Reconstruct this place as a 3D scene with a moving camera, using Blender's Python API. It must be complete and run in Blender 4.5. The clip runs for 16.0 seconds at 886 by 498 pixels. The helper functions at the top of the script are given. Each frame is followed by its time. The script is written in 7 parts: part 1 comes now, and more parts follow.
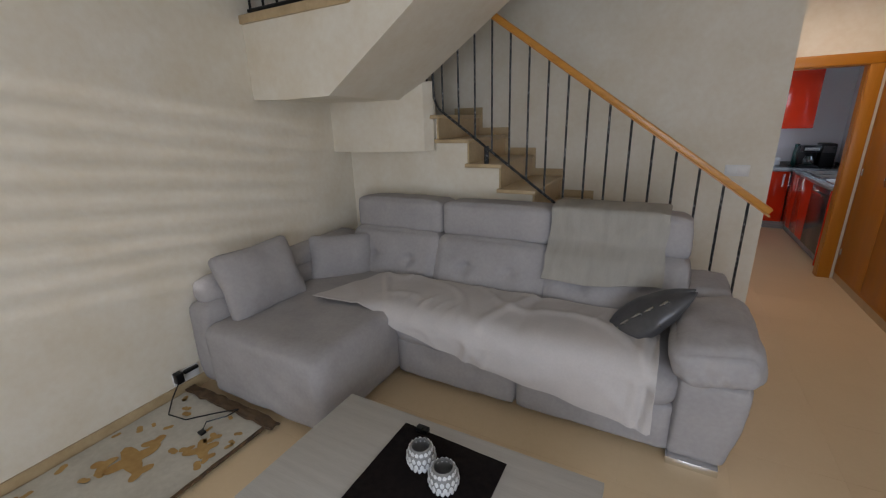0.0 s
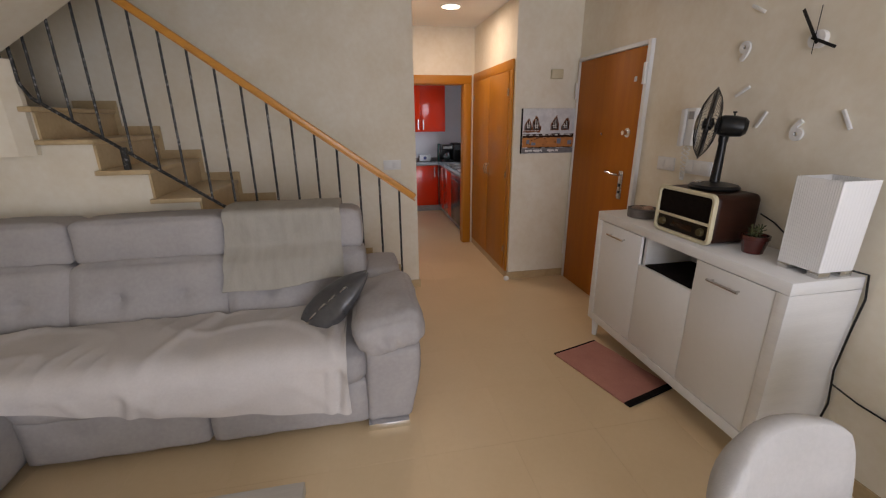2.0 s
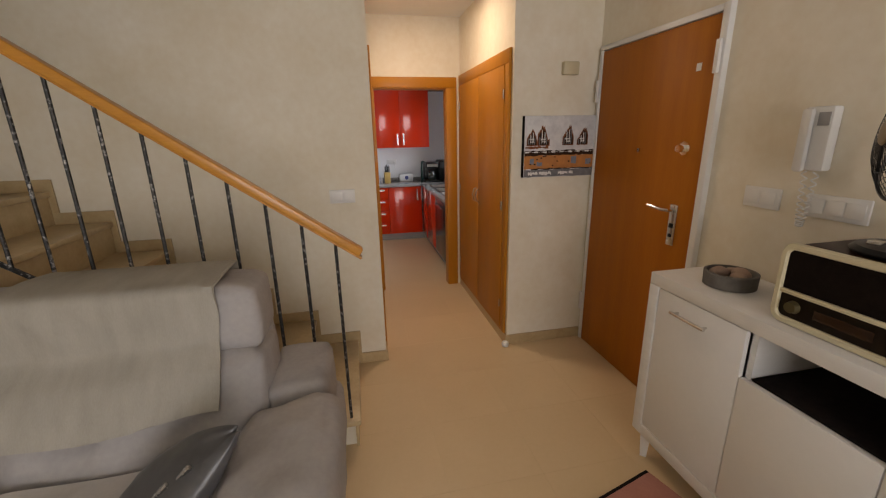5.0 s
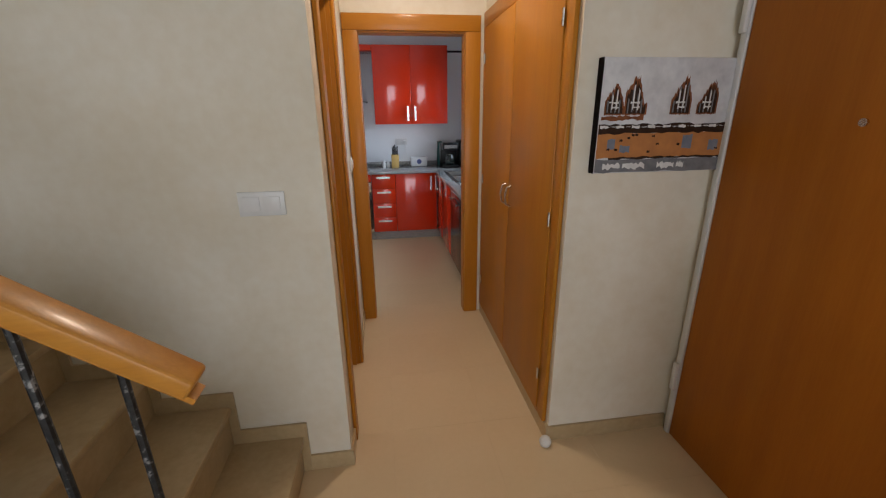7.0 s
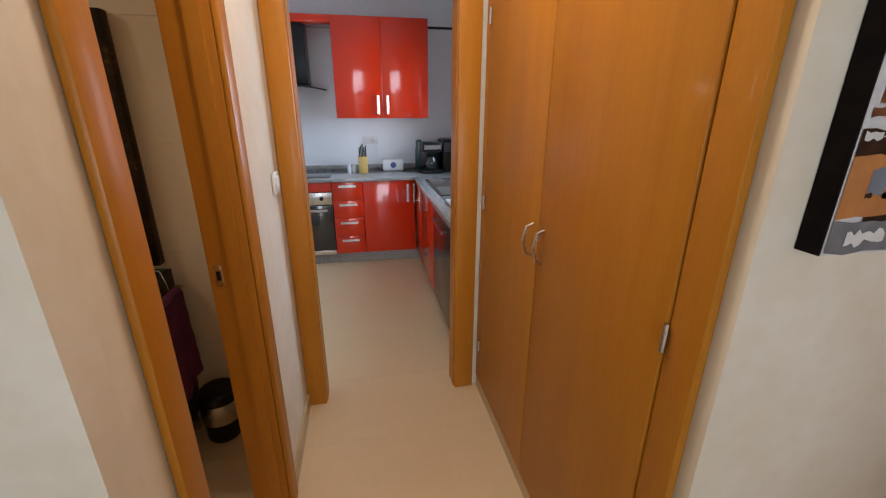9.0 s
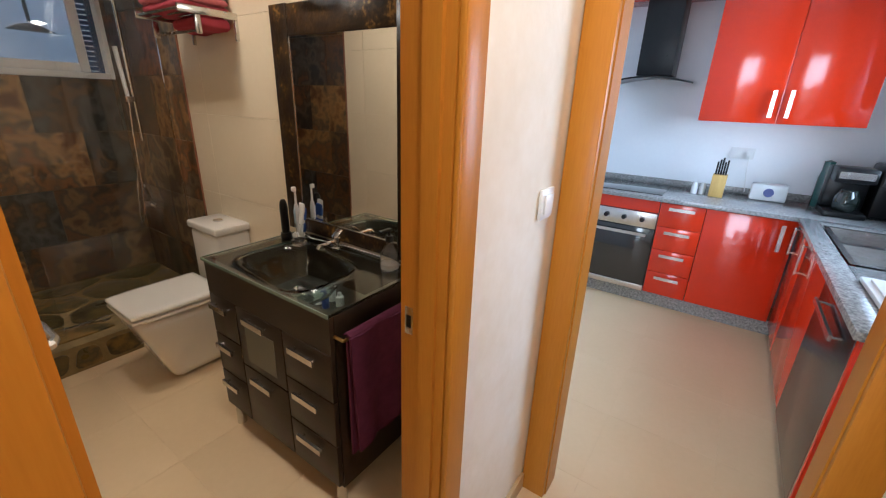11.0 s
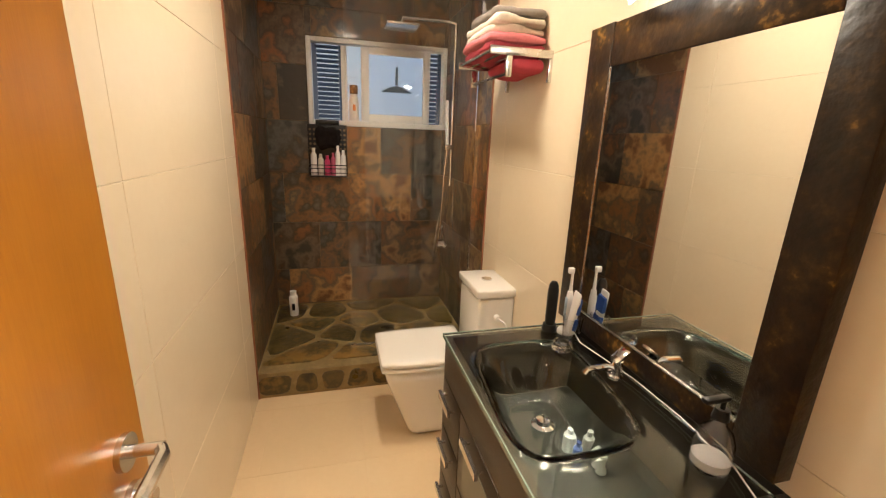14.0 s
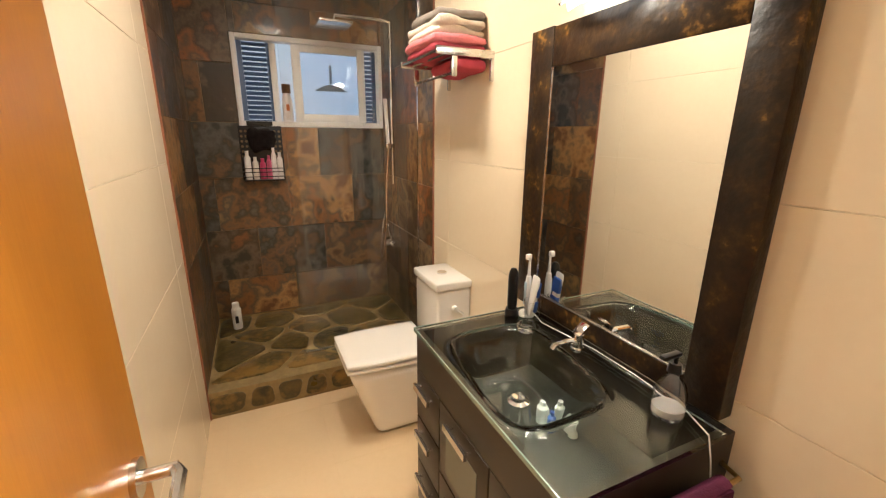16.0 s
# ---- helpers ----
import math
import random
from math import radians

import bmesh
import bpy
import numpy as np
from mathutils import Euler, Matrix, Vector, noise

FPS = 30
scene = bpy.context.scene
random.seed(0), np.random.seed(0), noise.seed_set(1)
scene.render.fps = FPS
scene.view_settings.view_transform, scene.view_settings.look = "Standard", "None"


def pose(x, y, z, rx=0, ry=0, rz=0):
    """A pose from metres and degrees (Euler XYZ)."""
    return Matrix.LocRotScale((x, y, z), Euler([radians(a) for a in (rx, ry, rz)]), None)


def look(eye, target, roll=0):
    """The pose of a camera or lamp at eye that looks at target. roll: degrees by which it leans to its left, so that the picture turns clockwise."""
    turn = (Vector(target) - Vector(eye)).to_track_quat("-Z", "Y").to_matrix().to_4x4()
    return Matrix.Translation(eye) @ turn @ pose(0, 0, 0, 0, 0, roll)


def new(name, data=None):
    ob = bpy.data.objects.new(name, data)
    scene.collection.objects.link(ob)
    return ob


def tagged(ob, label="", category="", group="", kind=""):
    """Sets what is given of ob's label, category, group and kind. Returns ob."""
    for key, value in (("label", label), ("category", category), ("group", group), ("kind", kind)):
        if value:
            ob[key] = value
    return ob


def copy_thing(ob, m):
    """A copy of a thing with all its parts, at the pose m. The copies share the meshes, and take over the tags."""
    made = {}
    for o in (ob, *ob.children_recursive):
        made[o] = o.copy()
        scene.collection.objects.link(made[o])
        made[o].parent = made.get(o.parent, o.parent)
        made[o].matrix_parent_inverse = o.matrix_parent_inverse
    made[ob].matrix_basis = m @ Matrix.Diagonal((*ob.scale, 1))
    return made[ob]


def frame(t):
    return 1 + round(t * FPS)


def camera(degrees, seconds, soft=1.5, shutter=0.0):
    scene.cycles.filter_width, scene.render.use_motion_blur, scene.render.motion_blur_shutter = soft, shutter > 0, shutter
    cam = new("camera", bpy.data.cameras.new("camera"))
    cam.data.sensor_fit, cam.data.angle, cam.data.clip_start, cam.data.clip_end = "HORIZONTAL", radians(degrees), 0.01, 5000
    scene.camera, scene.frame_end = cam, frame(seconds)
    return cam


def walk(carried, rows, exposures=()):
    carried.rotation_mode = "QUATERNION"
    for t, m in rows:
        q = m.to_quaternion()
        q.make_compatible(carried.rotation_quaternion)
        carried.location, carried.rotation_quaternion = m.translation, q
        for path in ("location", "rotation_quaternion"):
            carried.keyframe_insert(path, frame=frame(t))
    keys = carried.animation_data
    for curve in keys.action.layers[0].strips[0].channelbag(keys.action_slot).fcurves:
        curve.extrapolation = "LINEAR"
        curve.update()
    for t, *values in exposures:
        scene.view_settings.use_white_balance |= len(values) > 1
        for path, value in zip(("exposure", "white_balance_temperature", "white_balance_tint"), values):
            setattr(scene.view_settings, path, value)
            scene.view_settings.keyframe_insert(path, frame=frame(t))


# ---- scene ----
cam = camera(94.9, 16.0, soft=1.2)
EXPOSURES = ((0, -0.92, 6050, 17), (1.5, -0.65, 6450, 21), (3.5, -0.90, 6950, 22), (5, -0.60, 7350, 20), (7.5, -0.52, 6200, 14), (8, -0.68, 6200, 16), (10.3, 0.72, 5800, 11), (11, 0.58, 5500, 10), (11.5, 0.36, 5450, 8), (12, 0.44, 5500, 5), (12.5, 0.80, 5700, 1), (13, 1.22, 6050, 5), (14, 1.58, 6150, 10), (15, 1.86, 6000, 12), (16, 1.76, 5800, 9))
PATH = [
    (0, (-0.694, -3.753, 1.603), (-1.609, -2.078, 1.006), -1.9),
    (0.5, (-0.678, -3.772, 1.602), (-1.344, -1.98, 1.012), -0.9),
    (1, (-0.606, -3.738, 1.584), (-0.892, -1.855, 0.974), -1.0),
    (1.5, (-0.558, -3.713, 1.56), (-0.46, -1.811, 0.95), -0.2),
    (2, (-0.482, -3.689, 1.566), (-0.116, -1.819, 0.959), -0.5),
    (2.5, (-0.398, -3.633, 1.566), (0.175, -1.797, 1.016), -0.0),
    (3, (-0.344, -3.548, 1.571), (0.208, -1.698, 1.05), 0.0),
    (3.5, (-0.295, -3.438, 1.567), (0.169, -1.572, 1.015), -0.0),
    (4, (-0.294, -3.167, 1.552), (0.234, -1.331, 0.96), -0.9),
    (4.5, (-0.275, -2.937, 1.543), (0.264, -1.101, 0.962), -1.4),
    (5, (-0.126, -2.634, 1.552), (0.27, -0.751, 1.007), -1.1),
    (7.5, (0.252, -1.186, 1.465), (0.518, 0.685, 0.81), -0.6),
    (8, (0.302, -0.905, 1.472), (0.776, 0.923, 0.814), 0.4),
    (10.5, (0.381, 0.015, 1.424), (-0.169, 1.822, 0.768), 1.2),
    (11, (0.404, 0.165, 1.431), (-0.66, 1.714, 0.748), 2.0),
    (11.5, (0.375, 0.249, 1.419), (-1.035, 1.46, 0.681), 1.3),
    (12, (0.287, 0.303, 1.41), (-1.256, 1.332, 0.661), 2.2),
    (12.5, (0.147, 0.37, 1.396), (-1.514, 1.208, 0.662), 2.1),
    (13, (0.05, 0.399, 1.371), (-1.676, 1.066, 0.613), 1.6),
    (13.5, (-0.015, 0.463, 1.422), (-1.818, 1.02, 0.757), 1.3),
    (14, (-0.058, 0.523, 1.44), (-1.921, 1.024, 0.913), 2.2),
    (14.5, (-0.08, 0.524, 1.46), (-1.942, 1.105, 1.019), 0.4),
    (15, (-0.077, 0.482, 1.472), (-1.946, 1.084, 1.09), 0.9),
    (15.5, (-0.067, 0.443, 1.464), (-1.884, 1.134, 0.994), 0.8),
    (16, (-0.053, 0.414, 1.444), (-1.804, 1.219, 0.909), 0.5),
]
walk(cam, [(t, look(eye, target, roll)) for t, eye, target, roll in PATH], EXPOSURES)

# ---- world, sun, large lights ----
world = bpy.data.worlds.new("sky")
scene.world = world
world.use_nodes = True
wn = world.node_tree.nodes
sky = wn.new("ShaderNodeTexSky")
sky.sky_type, sky.sun_disc = "NISHITA", False
sky.sun_elevation, sky.sun_rotation = radians(8), radians(173)
world.node_tree.links.new(sky.outputs[0], wn["Background"].inputs[0])
wn["Background"].inputs[1].default_value = 0.10
sun = new("sun", bpy.data.lights.new("sun", "SUN"))
sun.data.energy, sun.data.angle, sun.data.color = 3.6, radians(1.2), (1, 0.95, 0.88)
sun.matrix_world = look((0, 0, 0), (-0.12, 1.0, -0.14))


def area_lamp(name, eye, target, sx, sy, watts, color):
    ob = new(name, bpy.data.lights.new(name, "AREA"))
    ob.data.shape, ob.data.size, ob.data.size_y = "RECTANGLE", sx, sy
    ob.data.energy, ob.data.color = watts, color
    ob.matrix_world = look(eye, target)
    return ob


def disc_lamp(name, eye, r, watts, color):
    ob = new(name, bpy.data.lights.new(name, "AREA"))
    ob.data.shape, ob.data.size = "DISK", r * 2
    ob.data.energy, ob.data.color = watts, color
    ob.matrix_world = pose(*eye)
    return ob


area_lamp("patio_daylight", (0.15, -5.93, 1.25), (0.1, 0, 1.0), 2.2, 2.1, 128, (0.86, 0.94, 1.0))
area_lamp("kitchen_daylight", (1.44, 2.80, 1.58), (-1.0, 2.45, 1.2), 1.15, 0.95, 30, (0.70, 0.85, 1.0)).data.spread = radians(130)
disc_lamp("hall_light", (0.43, 0.49, 2.54), 0.09, 13, (1.0, 0.83, 0.63))
disc_lamp("bath_light", (-1.53, 0.69, 2.42), 0.09, 5.6, (1.0, 0.81, 0.60))
area_lamp("mirror_light", (-0.97, 1.17, 1.86), (-0.97, 0.9, 0.9), 0.18, 0.06, 2.1, (1.0, 0.86, 0.66))

# ---- materials ----
def mat(name, c1, c2=None, rough=0.6, var=0.1, scale=5.0, bump=0.0, bscale=80.0, metal=0.0, stretch=(1, 1, 1), coat=0.0, rnd=0.0, fine=40.0, dist=0.002, spec=0.5):
    """Two-scale noise between two colours, with fine relief. rnd: how much each object differs."""
    m = bpy.data.materials.new(name)
    m.use_nodes = True
    n, l = m.node_tree.nodes, m.node_tree.links
    b = n["Principled BSDF"]
    c2 = c2 or tuple(v * 0.8 for v in c1)
    tc = n.new("ShaderNodeTexCoord")
    mp = n.new("ShaderNodeMapping")
    mp.inputs["Scale"].default_value = stretch
    l.new(tc.outputs["Object"], mp.inputs[0])
    oi = n.new("ShaderNodeObjectInfo")
    add = n.new("ShaderNodeVectorMath")
    mul = n.new("ShaderNodeMath")
    mul.operation = "MULTIPLY"
    mul.inputs[1].default_value = 37.0
    l.new(oi.outputs["Random"], mul.inputs[0])
    l.new(mp.outputs[0], add.inputs[0])
    l.new(mul.outputs[0], add.inputs[1])
    n1 = n.new("ShaderNodeTexNoise")
    n1.inputs["Scale"].default_value, n1.inputs["Detail"].default_value = scale, 5
    n2 = n.new("ShaderNodeTexNoise")
    n2.inputs["Scale"].default_value, n2.inputs["Detail"].default_value = fine, 4
    for q in (n1, n2):
        l.new(add.outputs[0], q.inputs["Vector"])
    mx = n.new("ShaderNodeMath")
    mx.operation = "MULTIPLY_ADD"
    mx.inputs[1].default_value, mx.inputs[2].default_value = 0.35, 0.0
    l.new(n2.outputs[0], mx.inputs[0])
    sm = n.new("ShaderNodeMath")
    sm.operation = "MULTIPLY_ADD"
    sm.inputs[1].default_value = 0.65
    l.new(n1.outputs[0], sm.inputs[0])
    l.new(mx.outputs[0], sm.inputs[2])
    src = sm.outputs[0]
    if rnd:
        ra = n.new("ShaderNodeMath")
        ra.operation = "MULTIPLY_ADD"
        ra.inputs[1].default_value, ra.inputs[2].default_value = rnd, -rnd / 2
        l.new(oi.outputs["Random"], ra.inputs[0])
        rs = n.new("ShaderNodeMath")
        l.new(src, rs.inputs[0])
        l.new(ra.outputs[0], rs.inputs[1])
        src = rs.outputs[0]
    cr = n.new("ShaderNodeValToRGB")
    cr.color_ramp.elements[0].position, cr.color_ramp.elements[1].position = 0.5 - 0.2, 0.5 + 0.2
    cr.color_ramp.elements[0].color, cr.color_ramp.elements[1].color = (*c2, 1), (*c1, 1)
    l.new(src, cr.inputs[0])
    l.new(cr.outputs[0], b.inputs["Base Color"])
    rr = n.new("ShaderNodeMapRange")
    rr.inputs[3].default_value, rr.inputs[4].default_value = max(0.02, rough - var), min(1, rough + var)
    l.new(n1.outputs[0], rr.inputs[0])
    l.new(rr.outputs[0], b.inputs["Roughness"])
    b.inputs["Metallic"].default_value = metal
    b.inputs["Specular IOR Level"].default_value = spec
    b.inputs["Coat Weight"].default_value = coat
    b.inputs["Coat Roughness"].default_value = 0.12
    if bump:
        n3 = n.new("ShaderNodeTexNoise")
        n3.inputs["Scale"].default_value, n3.inputs["Detail"].default_value = bscale, 3
        l.new(add.outputs[0], n3.inputs["Vector"])
        bp = n.new("ShaderNodeBump")
        bp.inputs["Strength"].default_value, bp.inputs["Distance"].default_value = bump, dist
        l.new(n3.outputs[0], bp.inputs["Height"])
        l.new(bp.outputs[0], b.inputs["Normal"])
    return m


def glass(name, tint=(1, 1, 1), rough=0.0, ior=1.45):
    m = bpy.data.materials.new(name)
    m.use_nodes = True
    b = m.node_tree.nodes["Principled BSDF"]
    b.inputs["Base Color"].default_value = (*tint, 1)
    b.inputs["Transmission Weight"].default_value = 1
    b.inputs["Roughness"].default_value = rough
    b.inputs["IOR"].default_value = ior
    return m


def glow(name, color, strength):
    m = bpy.data.materials.new(name)
    m.use_nodes = True
    b = m.node_tree.nodes["Principled BSDF"]
    b.inputs["Emission Color"].default_value = (*color, 1)
    b.inputs["Emission Strength"].default_value = strength
    return m


def stops(m, cols, lo=0.25, hi=0.75):
    """Give a mat() material a ramp of several colours."""
    ramp = next(n for n in m.node_tree.nodes if n.type == "VALTORGB").color_ramp
    while len(ramp.elements) > 2:
        ramp.elements.remove(ramp.elements[-1])
    ramp.elements[0].position, ramp.elements[0].color = lo, (*cols[0], 1)
    ramp.elements[1].position, ramp.elements[1].color = hi, (*cols[-1], 1)
    for i, c in enumerate(cols[1:-1], 1):
        ramp.elements.new(lo + (hi - lo) * i / (len(cols) - 1)).color = (*c, 1)
    return m


PAINT = mat("cream_plaster", (0.82, 0.775, 0.67), (0.725, 0.65, 0.51), 0.85, 0.08, 4.0, 0.45, 34, fine=24)
WHITE = mat("white_plaster", (0.82, 0.81, 0.79), (0.77, 0.76, 0.74), 0.85, 0.06, 3, 0.2, 40)
KWALL = mat("white_kitchen_tile", (0.84, 0.85, 0.86), (0.80, 0.81, 0.83), 0.3, 0.05, 4)
TILE = mat("cream_floor_tile", (0.72, 0.555, 0.345), (0.68, 0.515, 0.31), 0.42, 0.08, 3, 0.05, 60, rnd=0.03)
GROUT = mat("tile_grout", (0.70, 0.54, 0.335), (0.64, 0.485, 0.29), 0.9, 0.05, 20)
STONE = mat("beige_marble", (0.56, 0.43, 0.25), (0.41, 0.295, 0.155), 0.35, 0.1, 7, 0.1, 60, coat=0.1)
WOOD = mat("varnished_orange_wood", (0.485, 0.198, 0.016), (0.395, 0.147, 0.011), 0.40, 0.06, 2.5, 0.08, 90, stretch=(6, 6, 0.5), coat=0.08, spec=0.2)
GLOSSWOOD = mat("gloss_varnished_orange_wood", (0.485, 0.198, 0.016), (0.395, 0.147, 0.011), 0.36, 0.06, 2.5, 0.05, 90, stretch=(6, 6, 0.5), coat=0.12)
WOODX = mat("varnished_orange_wood_level", (0.485, 0.198, 0.016), (0.395, 0.147, 0.011), 0.36, 0.06, 2.5, 0.08, 90, stretch=(0.5, 6, 6), coat=0.12, spec=0.25)
DOORWOOD = mat("reddish_door_veneer", (0.46, 0.155, 0.013), (0.38, 0.118, 0.010), 0.5, 0.06, 3, 0.06, 90, stretch=(5, 5, 0.4), spec=0.2)
OAKRAIL = mat("orange_handrail_wood", (0.60, 0.27, 0.04), (0.47, 0.19, 0.025), 0.32, 0.06, 5, 0.06, 70, stretch=(0.7, 6, 6), coat=0.15)
IRON = stops(mat("speckled_wrought_iron", (0.16, 0.155, 0.15), (0.03, 0.03, 0.03), 0.5, 0.1, 60, 0.4, 120, metal=0.3, fine=90), [(0.012, 0.012, 0.012), (0.02, 0.02, 0.02), (0.03, 0.03, 0.03), (0.32, 0.31, 0.30)], 0.40, 0.62)
STEEL = mat("brushed_steel", (0.66, 0.65, 0.63), (0.58, 0.57, 0.55), 0.25, 0.06, 30, metal=1)
CHROME = mat("chrome", (0.85, 0.85, 0.85), (0.8, 0.8, 0.8), 0.08, 0.03, 10, metal=1)
FABRIC = mat("grey_sofa_suede", (0.43, 0.41, 0.405), (0.335, 0.318, 0.315), 0.95, 0.04, 4, 0.5, 240, fine=50, dist=0.001, spec=0.15)
THROW = mat("light_grey_throw", (0.61, 0.575, 0.555), (0.53, 0.50, 0.48), 0.95, 0.04, 6, 0.6, 300, fine=90, dist=0.001, spec=0.1)
FUR = mat("beige_grey_fleece", (0.45, 0.425, 0.375), (0.365, 0.345, 0.30), 1.0, 0.03, 7, 0.9, 200, fine=120, dist=0.003, spec=0.05, stretch=(3, 1, 0.6))
SATIN = mat("dark_grey_satin", (0.085, 0.083, 0.085), (0.055, 0.054, 0.056), 0.3, 0.08, 10, 0.1, 80)
SEQUIN = mat("silver_band", (0.6, 0.6, 0.6), (0.45, 0.45, 0.45), 0.25, 0.1, 90, 0.5, 200, metal=1)
WHITEWOOD = mat("whitewashed_wood", (0.82, 0.82, 0.815), (0.73, 0.73, 0.725), 0.5, 0.06, 3, 0.15, 70, stretch=(1, 0.5, 8))
PALEWOOD = mat("pale_grey_oak_top", (0.52, 0.50, 0.46), (0.41, 0.39, 0.355), 0.5, 0.06, 3, 0.12, 70, stretch=(0.5, 8, 8))
BLACKP = mat("black_plastic", (0.006, 0.006, 0.0065), (0.010, 0.010, 0.010), 0.3, 0.06, 20, spec=0.35)
BLACKC = mat("black_cloth", (0.009, 0.007, 0.007), (0.016, 0.012, 0.011), 0.95, 0.03, 40, 0.5, 300, spec=0.1)
WHITEP = mat("white_plastic", (0.78, 0.78, 0.77), (0.73, 0.73, 0.72), 0.35, 0.05, 8)
RED = mat("red_gloss_lacquer", (0.66, 0.032, 0.004), (0.60, 0.027, 0.004), 0.10, 0.03, 3, coat=0.25)
GRANITE = mat("grey_granite", (0.44, 0.43, 0.41), (0.10, 0.10, 0.10), 0.2, 0.06, 70, fine=160, coat=0.3)
SLATE = stops(mat("rusty_slate_tile", (0.10, 0.06, 0.03), (0.022, 0.022, 0.021), 0.40, 0.14, 4.2, 0.7, 26, rnd=0.30, fine=11, dist=0.004, coat=0.1), [(0.012, 0.012, 0.012), (0.026, 0.022, 0.016), (0.058, 0.054, 0.042), (0.072, 0.038, 0.015), (0.19, 0.125, 0.06)], 0.34, 0.66)
CREAM = mat("cream_wall_tile", (0.80, 0.70, 0.53), (0.77, 0.66, 0.49), 0.22, 0.05, 3, rnd=0.05)
CERAMIC = mat("white_ceramic", (0.82, 0.80, 0.76), (0.80, 0.78, 0.74), 0.12, 0.03, 3, coat=0.4)
WENGE = mat("dark_wenge_wood", (0.038, 0.025, 0.015), (0.020, 0.013, 0.008), 0.36, 0.08, 4, 0.1, 90, stretch=(0.6, 6, 6), spec=0.3)
DARKGLASS = mat("black_green_glass_top", (0.012, 0.018, 0.015), (0.016, 0.024, 0.019), 0.05, 0.02, 3, coat=1.0)
MIRROR = mat("mirror_silver", (0.86, 0.87, 0.86), (0.85, 0.86, 0.85), 0.012, 0.008, 3, metal=1)
GLASS = glass("clear_glass")
LAMPON = glow("lit_lamp_disc", (1.0, 0.85, 0.62), 14)

stops(SLATE, [(0.018, 0.018, 0.017), (0.075, 0.070, 0.058), (0.034, 0.025, 0.017), (0.135, 0.066, 0.026), (0.060, 0.048, 0.034), (0.20, 0.125, 0.055), (0.075, 0.036, 0.016)], 0.30, 0.70)


def tint_by_piece(m, tints):
    """Multiply the colour by one of several tints, chosen by each object's own random number."""
    n, l = m.node_tree.nodes, m.node_tree.links
    b, ramp = n["Principled BSDF"], next(q for q in n if q.type == "VALTORGB")
    pick = n.new("ShaderNodeValToRGB")
    pick.color_ramp.interpolation = "CONSTANT"
    el = pick.color_ramp.elements
    el[0].position, el[0].color = 0.0, (*tints[0], 1)
    el[1].position, el[1].color = 1 / len(tints), (*tints[1], 1)
    for i, c in enumerate(tints[2:], 2):
        el.new(i / len(tints)).color = (*c, 1)
    l.new(next(q for q in n if q.type == "OBJECT_INFO").outputs["Random"], pick.inputs[0])
    mix = n.new("ShaderNodeVectorMath")
    mix.operation = "MULTIPLY"
    l.new(ramp.outputs[0], mix.inputs[0])
    l.new(pick.outputs[0], mix.inputs[1])
    l.new(mix.outputs[0], b.inputs["Base Color"])


tint_by_piece(SLATE, [(1.5, 1.2, 0.9), (1.05, 1.15, 1.2), (1.8, 1.3, 0.82), (1.35, 1.35, 1.2), (0.95, 0.9, 0.85), (1.7, 1.5, 1.2), (1.2, 1.28, 1.35)])
SLATEGROUT = mat("brown_slate_grout", (0.17, 0.12, 0.065), (0.12, 0.085, 0.045), 0.85, 0.06, 20, 0.3, 80)
FLAG = stops(mat("brown_flagstone", (0.10, 0.075, 0.03), (0.04, 0.03, 0.015), 0.32, 0.12, 7, 0.8, 26, rnd=0.3, fine=20, dist=0.004, coat=0.2), [(0.026, 0.019, 0.006), (0.12, 0.080, 0.020), (0.055, 0.042, 0.012), (0.23, 0.135, 0.032)], 0.32, 0.68)
MORTAR = mat("tan_mortar", (0.31, 0.225, 0.095), (0.19, 0.135, 0.055), 0.8, 0.08, 14, 0.6, 60)
FRAMESLATE = stops(mat("dark_bronze_slate", (0.06, 0.03, 0.01), (0.02, 0.012, 0.008), 0.34, 0.1, 11, 0.7, 34, rnd=0.15, fine=60, dist=0.003, spec=0.22), [(0.011, 0.007, 0.005), (0.017, 0.010, 0.006), (0.024, 0.013, 0.006), (0.050, 0.026, 0.008), (0.23, 0.12, 0.022)], 0.37, 0.70)
COPPER = mat("terracotta_trim", (0.30, 0.12, 0.06), (0.22, 0.085, 0.045), 0.5)
TOWELP = mat("plum_towel", (0.125, 0.03, 0.065), (0.085, 0.02, 0.045), 0.95, 0.03, 10, 0.9, 220, dist=0.002, spec=0.1)
SHUTTER = mat("blue_shutter_paint", (0.10, 0.15, 0.26), (0.08, 0.12, 0.21), 0.45, 0.06, 6)
GREENGLASS = glass("greenish_basin_glass", (0.80, 0.90, 0.85))

# ---- mesh helpers ----
def box(bm, x0, x1, y0, y1, z0, z1, bev=0.0, seg=2, rot=None):
    """A box, its edges rounded by bev; rot: a matrix applied about its centre."""
    c = Vector(((x0 + x1) / 2, (y0 + y1) / 2, (z0 + z1) / 2))
    m = Matrix.Translation(c) @ (rot or Matrix()) @ Matrix.Diagonal((abs(x1 - x0), abs(y1 - y0), abs(z1 - z0), 1))
    vs = bmesh.ops.create_cube(bm, size=1, matrix=m)["verts"]
    if bev:
        es = list({e for v in vs for e in v.link_edges})
        bmesh.ops.bevel(bm, geom=es, offset=bev, segments=seg, profile=0.5, affect="EDGES", clamp_overlap=True)
    return bm


